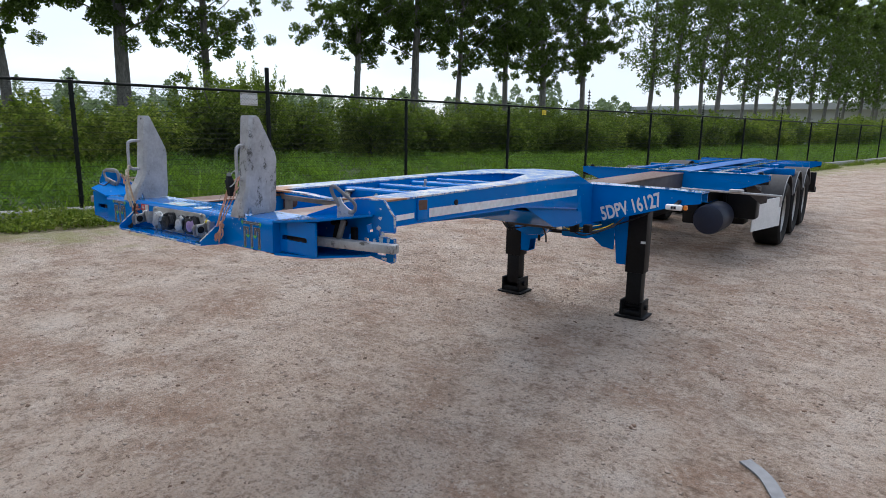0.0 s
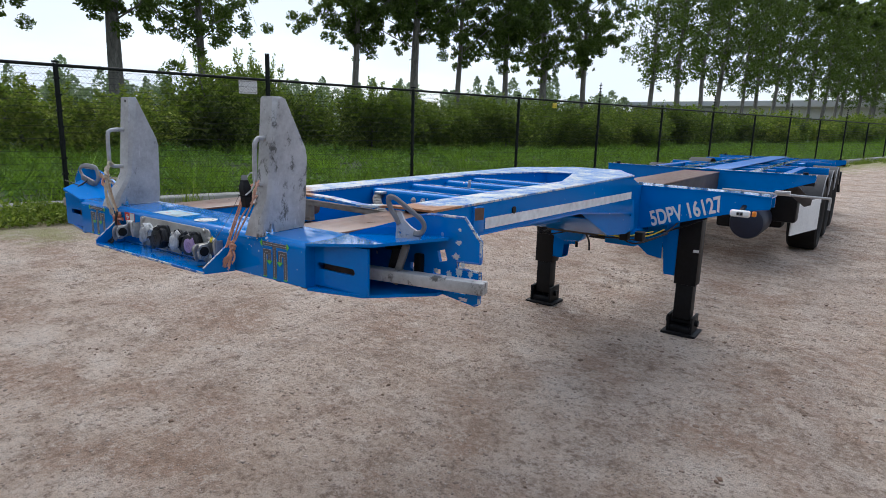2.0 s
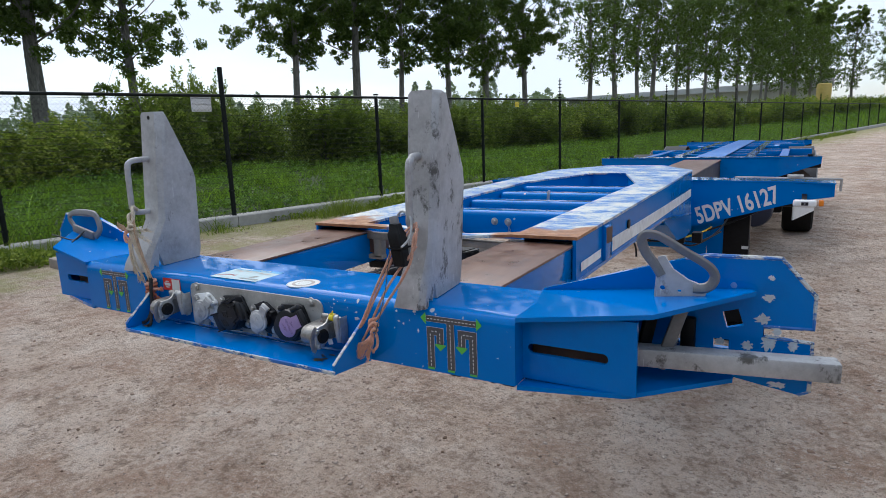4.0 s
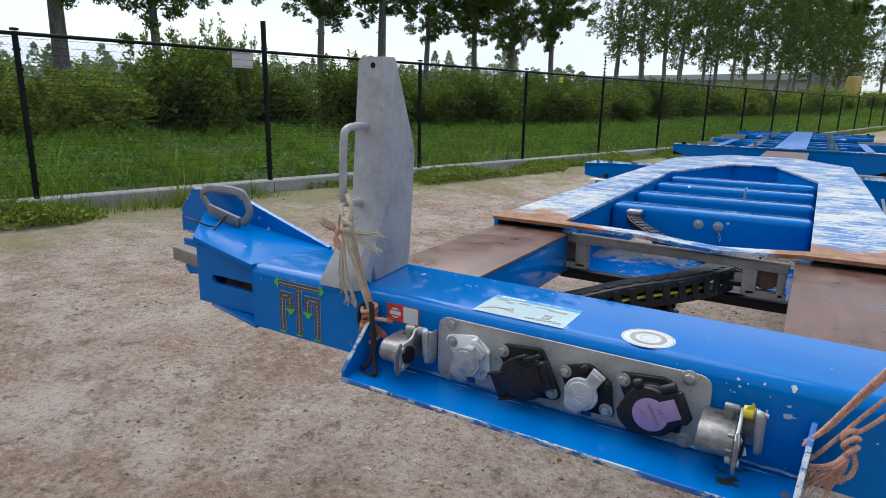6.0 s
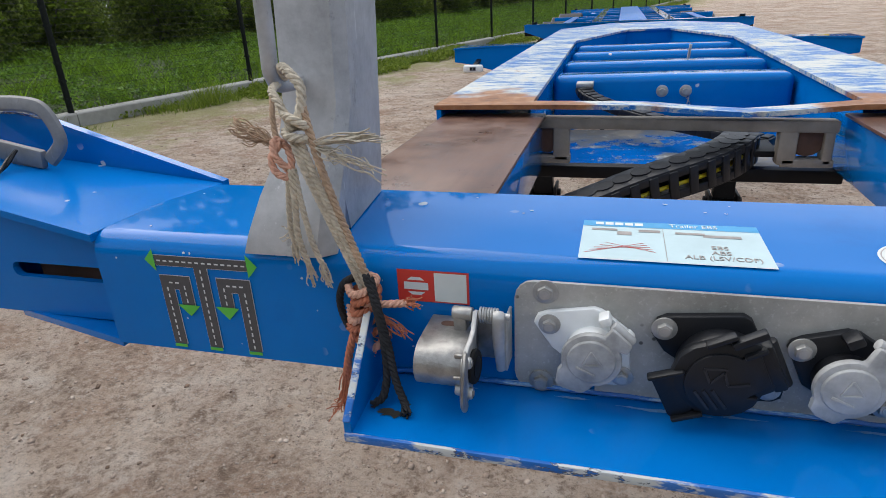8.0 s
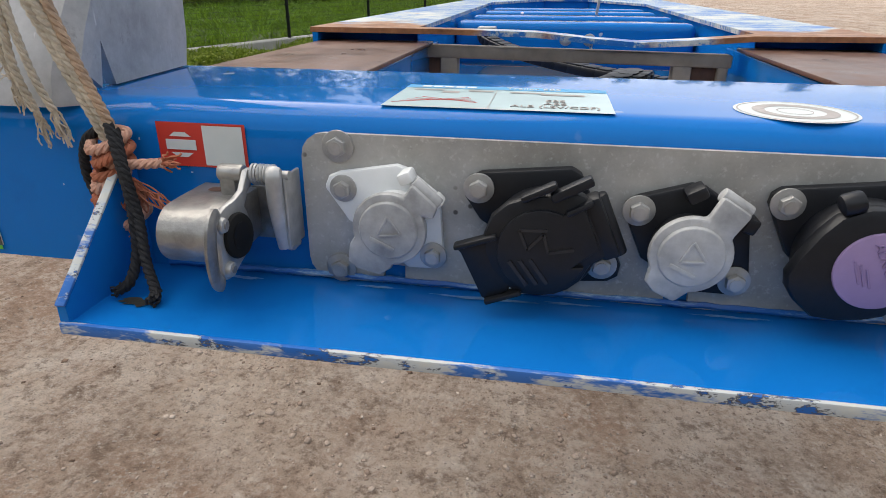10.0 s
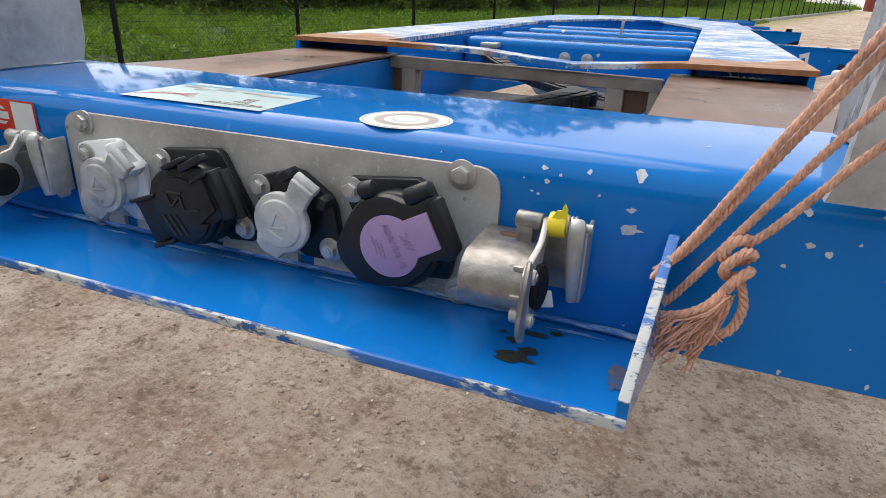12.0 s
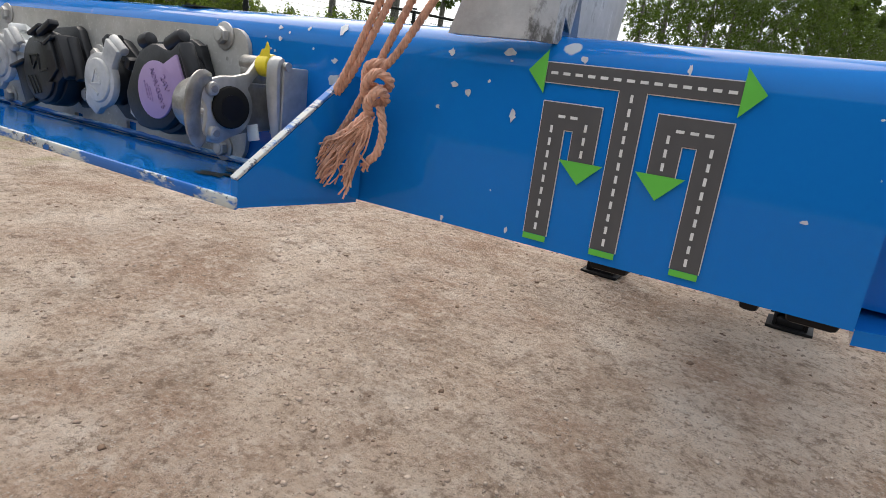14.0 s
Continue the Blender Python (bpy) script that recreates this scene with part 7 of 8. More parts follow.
# upper run resting on the first tube
chain2 = part("cable_chain", box(bmesh.new(), -0.236, -0.192, 1.235, 1.28, 1.322, 1.334, 0.002), ZINC, goose, "short black cable chain on a zinc bracket")
run = smooth([(-0.218, 1.258, 1.318), (-0.200, 1.215, 1.302), (-0.135, 1.150, 1.284), (-0.03, 1.060, 1.268), (0.08, 0.98, 1.258), (0.18, 0.92, 1.252)], 4)
for p, q in zip(run, run[1:]):
    d = (q - p).normalized()
    bm = bar(bmesh.new(), p, q + d * 0.004, 0.044, 0.020, 0.004)
    bar(bm, p + d * 0.004 + Vector((0, 0, 0.011)), q + Vector((0, 0, 0.011)), 0.034, 0.005, 0.002)
    part("link", bm, BLACKPL, chain2)

# hoses below the neck and over the leg beam
bm = bmesh.new()
sweep(bm, smooth([(0.36, 3.0, 1.12), (0.33, 3.25, 0.98), (0.30, 3.5, 0.88), (0.34, 3.75, 0.845), (0.44, 3.90, 0.86), (0.60, 3.95, 0.92), (0.80, 3.96, 1.02)], 5), 0.007, 8)
part("hose", bm, BLACKPL, trailer, "black hose below the neck")
bm = bmesh.new()
sweep(bm, smooth([(0.30, 3.1, 1.08), (0.24, 3.4, 0.90), (0.26, 3.7, 0.83), (0.40, 3.83, 0.845), (0.5, 3.90, 0.90)], 5), 0.005, 8)
part("hose", bm, YELLOW, trailer, "thin yellow hose below the neck")
bm = bmesh.new()
sweep(bm, smooth([(-0.45, 3.6, 1.0), (-0.62, 3.9, 0.78), (-0.62, 4.0, 0.72), (-0.5, 4.0, 0.80)], 5), 0.014, 8)
part("hose", bm, BLACKPL, trailer, "hanging black hose loop")
bm = bmesh.new()
bar(bm, (-0.25, 3.9, 0.88), (-0.22, 3.86, 0.66), 0.022, 0.022, 0.004)
part("hanging_lever", bm, BLACKST, trailer)
bm = bmesh.new()
merge(bm, softened(blank([(-0.36, 0.90), (-0.36, 0.79), (-0.24, 0.745), (-0.10, 0.76), (-0.05, 0.84), (-0.05, 0.92)], 3.62, 3.80), 0.01))
box(bm, 0.08, 0.34, 3.70, 4.02, 0.76, 0.90, 0.02)
part("valve_box", bm, BLUE, trailer)


# ---- things tied to the uprights ----
def wisps(bm, a, b, n, wide, wave, r, seed):
    """Loose wavy yarns from a towards b, spreading at the end."""
    rnd = random.Random(seed)
    a, b = Vector(a), Vector(b)
    for _ in range(n):
        end = a.lerp(b, rnd.uniform(0.7, 1.05)) + Vector((rnd.gauss(0, wide), rnd.gauss(0, wide * 0.5), rnd.gauss(0, wide)))
        pts = [a + Vector((rnd.gauss(0, 0.0012), rnd.gauss(0, 0.0010), rnd.gauss(0, 0.0012)))]
        for k in (0.3, 0.55, 0.8):
            pts.append(a.lerp(end, k) + Vector((rnd.gauss(0, wave), rnd.gauss(0, wave), rnd.gauss(0, wave))))
        sweep(bm, smooth(pts + [end], 3), r, 4)
    return bm


cream = holder("cream_rope", (-0.375, -0.01, 1.48), "frayed cream rope knotted round the bar handle", "rope")
bm = bmesh.new()
rope(bm, [(-0.396, 0.018, 1.505), (-0.390, 0.004, 1.514), (-0.376, -0.010, 1.511), (-0.366, -0.014, 1.501), (-0.365, -0.018, 1.488), (-0.369, -0.022, 1.474)], 0.0040, 0.018)
rope(bm, [(-0.402, 0.016, 1.500), (-0.396, -0.006, 1.497), (-0.386, -0.016, 1.490), (-0.378, -0.020, 1.478), (-0.374, -0.022, 1.468)], 0.0034, 0.018)
rope(bm, [(-0.380, -0.020, 1.480), (-0.368, -0.028, 1.478), (-0.362, -0.022, 1.472), (-0.372, -0.012, 1.470), (-0.381, -0.018, 1.468), (-0.374, -0.029, 1.465), (-0.363, -0.026, 1.463), (-0.366, -0.014, 1.460), (-0.378, -0.018, 1.458)], 0.0036, 0.018)
part("knot", bm, ROPE_CREAM, cream)
for pts, r, mat in ((((-0.373, -0.024, 1.462), (-0.366, -0.026, 1.440), (-0.352, -0.022, 1.397), (-0.337, -0.016, 1.348), (-0.331, -0.014, 1.329)), 0.0034, ROPE_CREAM),
                    (((-0.368, -0.022, 1.460), (-0.359, -0.024, 1.435), (-0.346, -0.022, 1.395), (-0.332, -0.016, 1.350), (-0.326, -0.014, 1.331)), 0.0034, ROPE_CREAM),
                    (((-0.366, -0.016, 1.492), (-0.360, -0.020, 1.468), (-0.352, -0.022, 1.436), (-0.339, -0.020, 1.388), (-0.327, -0.016, 1.346), (-0.321, -0.014, 1.328)), 0.0034, ROPE_TAN),
                    (((-0.401, 0.006, 1.500), (-0.397, -0.008, 1.482), (-0.394, -0.014, 1.465), (-0.386, -0.020, 1.456)), 0.0024, ROPE_TAN)):
    part("strand", rope(bmesh.new(), pts, r, 0.016), mat, cream)
part("tan_knot", rope(bmesh.new(), [(-0.386, -0.020, 1.458), (-0.393, -0.026, 1.448), (-0.390, -0.028, 1.436), (-0.381, -0.026, 1.432), (-0.378, -0.022, 1.444), (-0.384, -0.018, 1.456), (-0.392, -0.020, 1.460), (-0.389, -0.028, 1.450), (-0.380, -0.026, 1.438)], 0.0030, 0.016), ROPE_ORANGE, cream)
bm = bmesh.new()
rope(bm, [(-0.380, -0.024, 1.440), (-0.384, -0.024, 1.415), (-0.389, -0.020, 1.388), (-0.390, -0.016, 1.372)], 0.0026, 0.016)
rope(bm, [(-0.378, -0.026, 1.438), (-0.378, -0.026, 1.410), (-0.382, -0.022, 1.380), (-0.380, -0.016, 1.352)], 0.0028, 0.016)
rope(bm, [(-0.376, -0.024, 1.438), (-0.373, -0.024, 1.405), (-0.371, -0.020, 1.375), (-0.368, -0.014, 1.352)], 0.0026, 0.016)
part("tassel", bm, ROPE_CREAM, cream)
bm = bmesh.new()
wisps(bm, (-0.390, -0.016, 1.374), (-0.392, -0.014, 1.350), 16, 0.0022, 0.0012, 0.0006, 4)
wisps(bm, (-0.380, -0.016, 1.354), (-0.379, -0.010, 1.328), 18, 0.0026, 0.0012, 0.0006, 5)
wisps(bm, (-0.368, -0.014, 1.354), (-0.365, -0.010, 1.328), 18, 0.0026, 0.0012, 0.0006, 6)
wisps(bm, (-0.360, -0.022, 1.458), (-0.296, -0.018, 1.463), 15, 0.0030, 0.0022, 0.0006, 7)
wisps(bm, (-0.358, -0.022, 1.456), (-0.298, -0.020, 1.432), 9, 0.0026, 0.0028, 0.0006, 8)
wisps(bm, (-0.358, -0.022, 1.455), (-0.318, -0.020, 1.440), 7, 0.0050, 0.0040, 0.0005, 9)
wisps(bm, (-0.385, -0.018, 1.385), (-0.405, -0.016, 1.378), 4, 0.0040, 0.0030, 0.0005, 19)
tagged(part("frayed_end", bm, ROPE_CREAM, cream), kind="stuff")
bm = wisps(bmesh.new(), (-0.391, -0.020, 1.457), (-0.431, -0.018, 1.470), 26, 0.0050, 0.0025, 0.0006, 10)
tagged(part("frayed_end", bm, ROPE_TAN, cream), kind="stuff")

redrope = holder("red_rope_knot", (-0.335, -0.015, 1.30), "frayed red-orange rope knot hanging over the beam front", "rope")
rnd = random.Random(31)
for k in range(7):
    z = 1.334 - 0.0088 * k
    j = lambda: rnd.uniform(-0.0022, 0.0022)
    c = -0.333 + 0.004 * math.sin(k * 1.3)
    part("knot_strand", rope(bmesh.new(), [(c - 0.012 + j(), -0.010, z + j()), (c - 0.005 + j(), -0.025 + j(), z - 0.005), (c + 0.008 + j(), -0.024 + j(), z - 0.001 + j()), (c + 0.013 + j(), -0.012, z + 0.004), (c + 0.002, -0.006, z + 0.005), (c - 0.010 + j(), -0.009, z + 0.001)], 0.0034, 0.014), ROPE_RED if k % 3 else ROPE_ORANGE, redrope)
part("knot_strand", rope(bmesh.new(), [(-0.337, -0.022, 1.300), (-0.343, -0.028, 1.278), (-0.348, -0.030, 1.256), (-0.350, -0.030, 1.240)], 0.0036, 0.016), ROPE_RED, redrope)
part("knot_strand", rope(bmesh.new(), [(-0.330, -0.020, 1.318), (-0.314, -0.022, 1.320), (-0.298, -0.020, 1.321), (-0.290, -0.020, 1.322)], 0.0034, 0.016), ROPE_ORANGE, redrope)
bm = bmesh.new()
wisps(bm, (-0.346, -0.030, 1.262), (-0.353, -0.032, 1.216), 34, 0.0036, 0.0016, 0.0007, 6)
wisps(bm, (-0.352, -0.032, 1.225), (-0.368, -0.034, 1.205), 8, 0.0040, 0.0020, 0.0005, 26)
wisps(bm, (-0.292, -0.020, 1.322), (-0.282, -0.020, 1.321), 20, 0.0032, 0.0012, 0.0007, 7)
wisps(bm, (-0.318, -0.022, 1.312), (-0.292, -0.022, 1.290), 16, 0.0040, 0.0020, 0.0006, 17)
wisps(bm, (-0.332, -0.024, 1.305), (-0.326, -0.026, 1.276), 26, 0.0050, 0.0022, 0.0006, 27)
tagged(part("frayed_end", bm, ROPE_RED, redrope), kind="stuff")

blackrope = holder("black_rope", (-0.33, -0.02, 1.33), "thin black rope hanging into the blue tray", "rope")
for pts in (((-0.326, -0.018, 1.345), (-0.316, -0.028, 1.325), (-0.309, -0.034, 1.298), (-0.304, -0.044, 1.268), (-0.304, -0.056, 1.252), (-0.310, -0.060, 1.247)),
            ((-0.322, -0.018, 1.342), (-0.312, -0.030, 1.318), (-0.304, -0.036, 1.290), (-0.294, -0.050, 1.264), (-0.284, -0.060, 1.250), (-0.281, -0.066, 1.246)),
            ((-0.334, -0.014, 1.342), (-0.350, -0.012, 1.332), (-0.357, -0.010, 1.312), (-0.352, -0.010, 1.290), (-0.340, -0.012, 1.280))):
    part("strand", rope(bmesh.new(), pts, 0.0034, 0.013), ROPE_BLACK, blackrope)
bm = bmesh.new()
wisps(bm, (-0.306, -0.058, 1.250), (-0.313, -0.064, 1.246), 14, 0.0020, 0.0010, 0.0009, 9)
wisps(bm, (-0.283, -0.062, 1.250), (-0.280, -0.070, 1.246), 14, 0.0020, 0.0010, 0.0009, 11)
tagged(part("frayed_end", bm, ROPE_BLACK, blackrope), kind="stuff")

orange = holder("orange_rope", (0.34, -0.02, 1.33), "faded orange rope slung from the upright to the tray cheek", "rope")
for pts in (((0.424, 0.008, 1.508), (0.414, -0.020, 1.490), (0.400, -0.028, 1.466), (0.378, -0.028, 1.427), (0.350, -0.028, 1.377), (0.322, -0.028, 1.324), (0.305, -0.028, 1.297)),
            ((0.430, 0.006, 1.506), (0.418, -0.018, 1.486), (0.405, -0.026, 1.463), (0.383, -0.026, 1.424), (0.354, -0.026, 1.374), (0.325, -0.026, 1.323), (0.306, -0.026, 1.301)),
            ((0.436, -0.006, 1.470), (0.424, -0.022, 1.446), (0.409, -0.026, 1.428), (0.383, -0.028, 1.393), (0.355, -0.026, 1.348), (0.332, -0.024, 1.308), (0.316, -0.024, 1.283), (0.308, -0.026, 1.279)),
            ((0.436, 0.002, 1.500), (0.437, -0.016, 1.486), (0.436, -0.024, 1.450), (0.417, -0.028, 1.413), (0.388, -0.028, 1.375), (0.361, -0.028, 1.338), (0.349, -0.028, 1.326)),
            ((0.430, 0.006, 1.510), (0.440, -0.010, 1.500), (0.441, -0.016, 1.478), (0.434, -0.020, 1.458))):
    part("strand", rope(bmesh.new(), pts, 0.0025, 0.0125), ROPE_ORANGE, orange)
part("knot_strand", rope(bmesh.new(), [(0.352, -0.026, 1.330), (0.343, -0.032, 1.328), (0.340, -0.030, 1.318), (0.348, -0.022, 1.314), (0.355, -0.026, 1.320), (0.350, -0.034, 1.324), (0.342, -0.034, 1.314), (0.344, -0.026, 1.306), (0.353, -0.026, 1.308), (0.354, -0.034, 1.314), (0.347, -0.036, 1.306), (0.345, -0.030, 1.298)], 0.0030, 0.013), ROPE_ORANGE, orange)
part("knot_strand", rope(bmesh.new(), [(0.345, -0.032, 1.300), (0.336, -0.036, 1.289), (0.324, -0.036, 1.281), (0.312, -0.034, 1.277)], 0.0027, 0.014), ROPE_ORANGE, orange)
part("knot_strand", rope(bmesh.new(), [(0.352, -0.030, 1.304), (0.356, -0.030, 1.290), (0.353, -0.030, 1.276), (0.347, -0.030, 1.270)], 0.0027, 0.014), ROPE_ORANGE, orange)
bm = bmesh.new()
wisps(bm, (0.346, -0.034, 1.296), (0.314, -0.040, 1.254), 40, 0.0034, 0.0016, 0.0007, 12)
wisps(bm, (0.348, -0.033, 1.296), (0.332, -0.036, 1.250), 34, 0.0034, 0.0016, 0.0007, 13)
wisps(bm, (0.318, -0.036, 1.278), (0.311, -0.040, 1.262), 18, 0.0030, 0.0014, 0.0006, 14)
wisps(bm, (0.348, -0.030, 1.272), (0.343, -0.030, 1.264), 14, 0.0020, 0.0008, 0.0006, 15)
wisps(bm, (0.344, -0.034, 1.288), (0.318, -0.036, 1.262), 8, 0.0070, 0.0040, 0.0004, 16)
tagged(part("frayed_end", bm, ROPE_ORANGE, orange), kind="stuff")

plug = holder("black_plug", (0.405, -0.02, 1.45), "black plastic plug housing tied to the upright handle", "plug")
bm = bmesh.new()
secs = [(1.437, 0.0108), (1.4385, 0.0118), (1.466, 0.0126), (1.4675, 0.0116), (1.4705, 0.0116), (1.472, 0.0132), (1.494, 0.0138), (1.500, 0.0105), (1.512, 0.0085)]
rings = []
for z, r in secs:
    x = 0.4155 - (z - 1.437) * 0.14
    rings.append([bm.verts.new((x + a * r, -0.024 + b * r, z)) for a, b in ((-1, -0.75), (-0.75, -1), (0.75, -1), (1, -0.75), (1, 0.75), (0.75, 1), (-0.75, 1), (-1, 0.75))])
for a, b in zip(rings, rings[1:]):
    for i in range(8):
        bm.faces.new((a[i], a[(i + 1) % 8], b[(i + 1) % 8], b[i]))
bm.faces.new(rings[0][::-1])
bm.faces.new(rings[-1])
bmesh.ops.recalc_face_normals(bm, faces=bm.faces[:])
part("housing", bm, BLACKST, plug)
bm = bmesh.new()
rod(bm, (0.404, -0.022, 1.508), (0.399, -0.020, 1.524), 0.0085, segs=16, bevel=0.002)
part("plug_end", bm, FENDER, plug, "grey plug end")
bm = bmesh.new()
box(bm, 0.398, 0.426, -0.0400, -0.008, 1.4685, 1.4715)
part("tie_band", bm, BLACKST, plug)
bm = bmesh.new()
sweep(bm, smooth([(0.402, -0.040, 1.470), (0.412, -0.060, 1.452), (0.430, -0.098, 1.414), (0.446, -0.140, 1.380), (0.455, -0.168, 1.358)], 6), 0.0008, 6, flat=0.6)
part("cable_tie", bm, BLACKPL, plug, "long black cable tie")
bm = bmesh.new()
sweep(bm, smooth([(0.400, -0.036, 1.470), (0.394, -0.02, 1.500), (0.402, 0.0, 1.53), (0.425, -0.004, 1.52), (0.432, -0.018, 1.49), (0.424, -0.036, 1.472)], 5), 0.0022, 6)
part("cord", bm, GREYCAP, plug)

# wire twisted to the ring handle
bm = bmesh.new()
sweep(bm, smooth([(-0.846, 0.09, 1.384), (-0.862, 0.125, 1.398), (-0.855, 0.135, 1.408), (-0.866, 0.110, 1.386), (-0.905, 0.085, 1.399), (-0.93, 0.08, 1.404)], 6), 0.0020, 6)
thing("loose_wire", bm, BLACKPL, "short loose wire twisted round the ring handle", "wire")

# hoses slung under the neck by the landing legs
for label, mat, r, pts in (("black air hose sagging under the neck", BLACKPL, 0.006, ((-0.33, 3.05, 1.10), (-0.335, 3.25, 1.02), (-0.31, 3.30, 0.90), (-0.25, 3.36, 0.84), (-0.10, 3.60, 0.87))),
                           ("black air hose sagging under the neck", BLACKPL, 0.006, ((-0.12, 3.05, 1.06), (-0.06, 3.28, 1.00), (0.05, 3.31, 0.915), (0.16, 3.32, 0.878), (0.36, 3.34, 0.885), (0.48, 3.44, 0.872), (0.58, 3.70, 0.90))),
                           ("yellow air hose sagging under the neck", YELLOW, 0.0035, ((-0.02, 3.15, 1.00), (0.08, 3.30, 0.910), (0.17, 3.31, 0.893), (0.30, 3.33, 0.902), (0.37, 3.36, 0.900), (0.50, 3.60, 0.92))),
                           ("black air hose sagging under the neck", BLACKPL, 0.006, ((0.30, 3.32, 0.95), (0.38, 3.34, 0.868), (0.46, 3.42, 0.852), (0.56, 3.70, 0.90), (0.62, 3.92, 1.00))),
                           ("thin black cable hanging under the neck", BLACKPL, 0.007, ((0.02, 3.40, 0.90), (0.06, 3.42, 0.82), (0.07, 3.42, 0.74)))):
    part("air_hose", sweep(bmesh.new(), smooth(pts, 6), r, 8), mat, trailer, label)
for y0, x0 in ((3.30, 0.34), (3.34, 0.44)):
    part("valve_block", box(bmesh.new(), x0, x0 + 0.06, y0, y0 + 0.07, 0.875, 0.945, 0.006), BLACKST, trailer, "black air valve with fittings")


# ---- loose stones, clods and a strip lying in the yard ----
def stones(name, n, x0, x1, y0, y1, smin, smax, mat, label, seed):
    r = np.random.default_rng(seed)
    base = np.array([(-1, -1, -0.6), (1, -1, -0.7), (1, 1, -0.6), (-1, 1, -0.7), (-0.8, -0.7, 0.5), (0.7, -0.8, 0.6), (0.8, 0.7, 0.5), (-0.7, 0.8, 0.7)]) * 0.5
    quads = np.array([(0, 3, 2, 1), (4, 5, 6, 7), (0, 1, 5, 4), (1, 2, 6, 5), (2, 3, 7, 6), (3, 0, 4, 7)])
    x, y = r.uniform(x0, x1, 3 * n), r.uniform(y0, y1, 3 * n)
    keep = np.array([noise.noise((p * 1.1, q * 1.1, seed * 2.0)) for p, q in zip(x.tolist(), y.tolist())]) + r.uniform(-0.45, 0.45, 3 * n) > 0.08
    x, y = x[keep][:n], y[keep][:n]
    n = len(x)
    s = smin + (smax - smin) * r.uniform(0, 1, n) ** 4
    v = base[None] * (1 + r.uniform(-0.35, 0.35, (n, 8, 3))) * (s[:, None, None] * r.uniform(0.6, 1.3, (n, 1, 3)) * np.array([1, 1, 0.6]))
    a = r.uniform(0, 6.28, n)
    c, d = np.cos(a)[:, None], np.sin(a)[:, None]
    vx, vy = v[:, :, 0] * c - v[:, :, 1] * d, v[:, :, 0] * d + v[:, :, 1] * c
    z = np.array([yard(p, q) for p, q in zip(x.tolist(), y.tolist())])
    v = np.stack([vx + x[:, None], vy + y[:, None], v[:, :, 2] + (z + s * 0.04)[:, None]], 2).reshape(-1, 3)
    f = (np.arange(n)[:, None, None] * 8 + quads[None]).reshape(-1, 4)
    me = bpy.data.meshes.new(name)
    me.from_pydata([tuple(q) for q in v.tolist()], [], [tuple(q) for q in f.tolist()])
    me.materials.append(mat)
    me.shade_smooth()
    return tagged(new(name, me), label, "stones", kind="stuff")


def stone_mat(name, lo, hi):
    n = Nodes(name)
    c = n.ramp(n.island(), (0.0, lo), (0.7, tuple((a + b) / 2 for a, b in zip(lo, hi))), (1.0, hi))
    n.bump(n.noise(180.0, 4.0), 0.4, 0.003)
    return n.set(Base_Color=c, Roughness=0.9, Specular_IOR_Level=0.2)


STONE = stone_mat("yard_stone", (0.24, 0.175, 0.135), (0.44, 0.365, 0.305))
CLOD = stone_mat("dark_clod", (0.13, 0.085, 0.06), (0.27, 0.18, 0.13))
stones("gravel", 10000, -3.6, 3.2, -0.6, 6.0, 0.004, 0.026, STONE, "scattered small stones on the dirt", 1)
stones("near_gravel", 9000, -1.3, 1.5, 0.0, 2.4, 0.003, 0.012, STONE, "fine gravel on the dirt below the beam", 2)
stones("far_gravel", 4000, -8.0, 6.0, 4.0, 13.0, 0.012, 0.04, STONE, "scattered stones on the far dirt", 3)
stones("clods", 1500, -5.0, 4.0, -0.6, 8.0, 0.006, 0.032, CLOD, "dark earth clods on the dirt", 4)

bm = bmesh.new()
strip = smooth([(2.02, 1.98, 0), (2.14, 1.86, 0), (2.22, 1.70, 0), (2.34, 1.45, 0), (2.42, 1.2, 0)], 4)
edge = []
for i, p in enumerate(strip):
    d = (strip[min(i + 1, len(strip) - 1)] - strip[max(i - 1, 0)]).normalized()
    q = Vector((-d.y, d.x, 0)) * 0.035
    edge.append([bm.verts.new((v.x, v.y, yard(v.x, v.y) + 0.016)) for v in (p - q, p + q)])
for a, b in zip(edge, edge[1:]):
    bm.faces.new((a[0], b[0], b[1], a[1]))
r = bmesh.ops.extrude_face_region(bm, geom=bm.faces[:])
bmesh.ops.translate(bm, vec=(0, 0, -0.010), verts=[v for v in r["geom"] if isinstance(v, bmesh.types.BMVert)])
bmesh.ops.recalc_face_normals(bm, faces=bm.faces[:])
thing("rubber_strip", bm, FENDER, "flat grey rubber strip lying on the dirt", "strip")


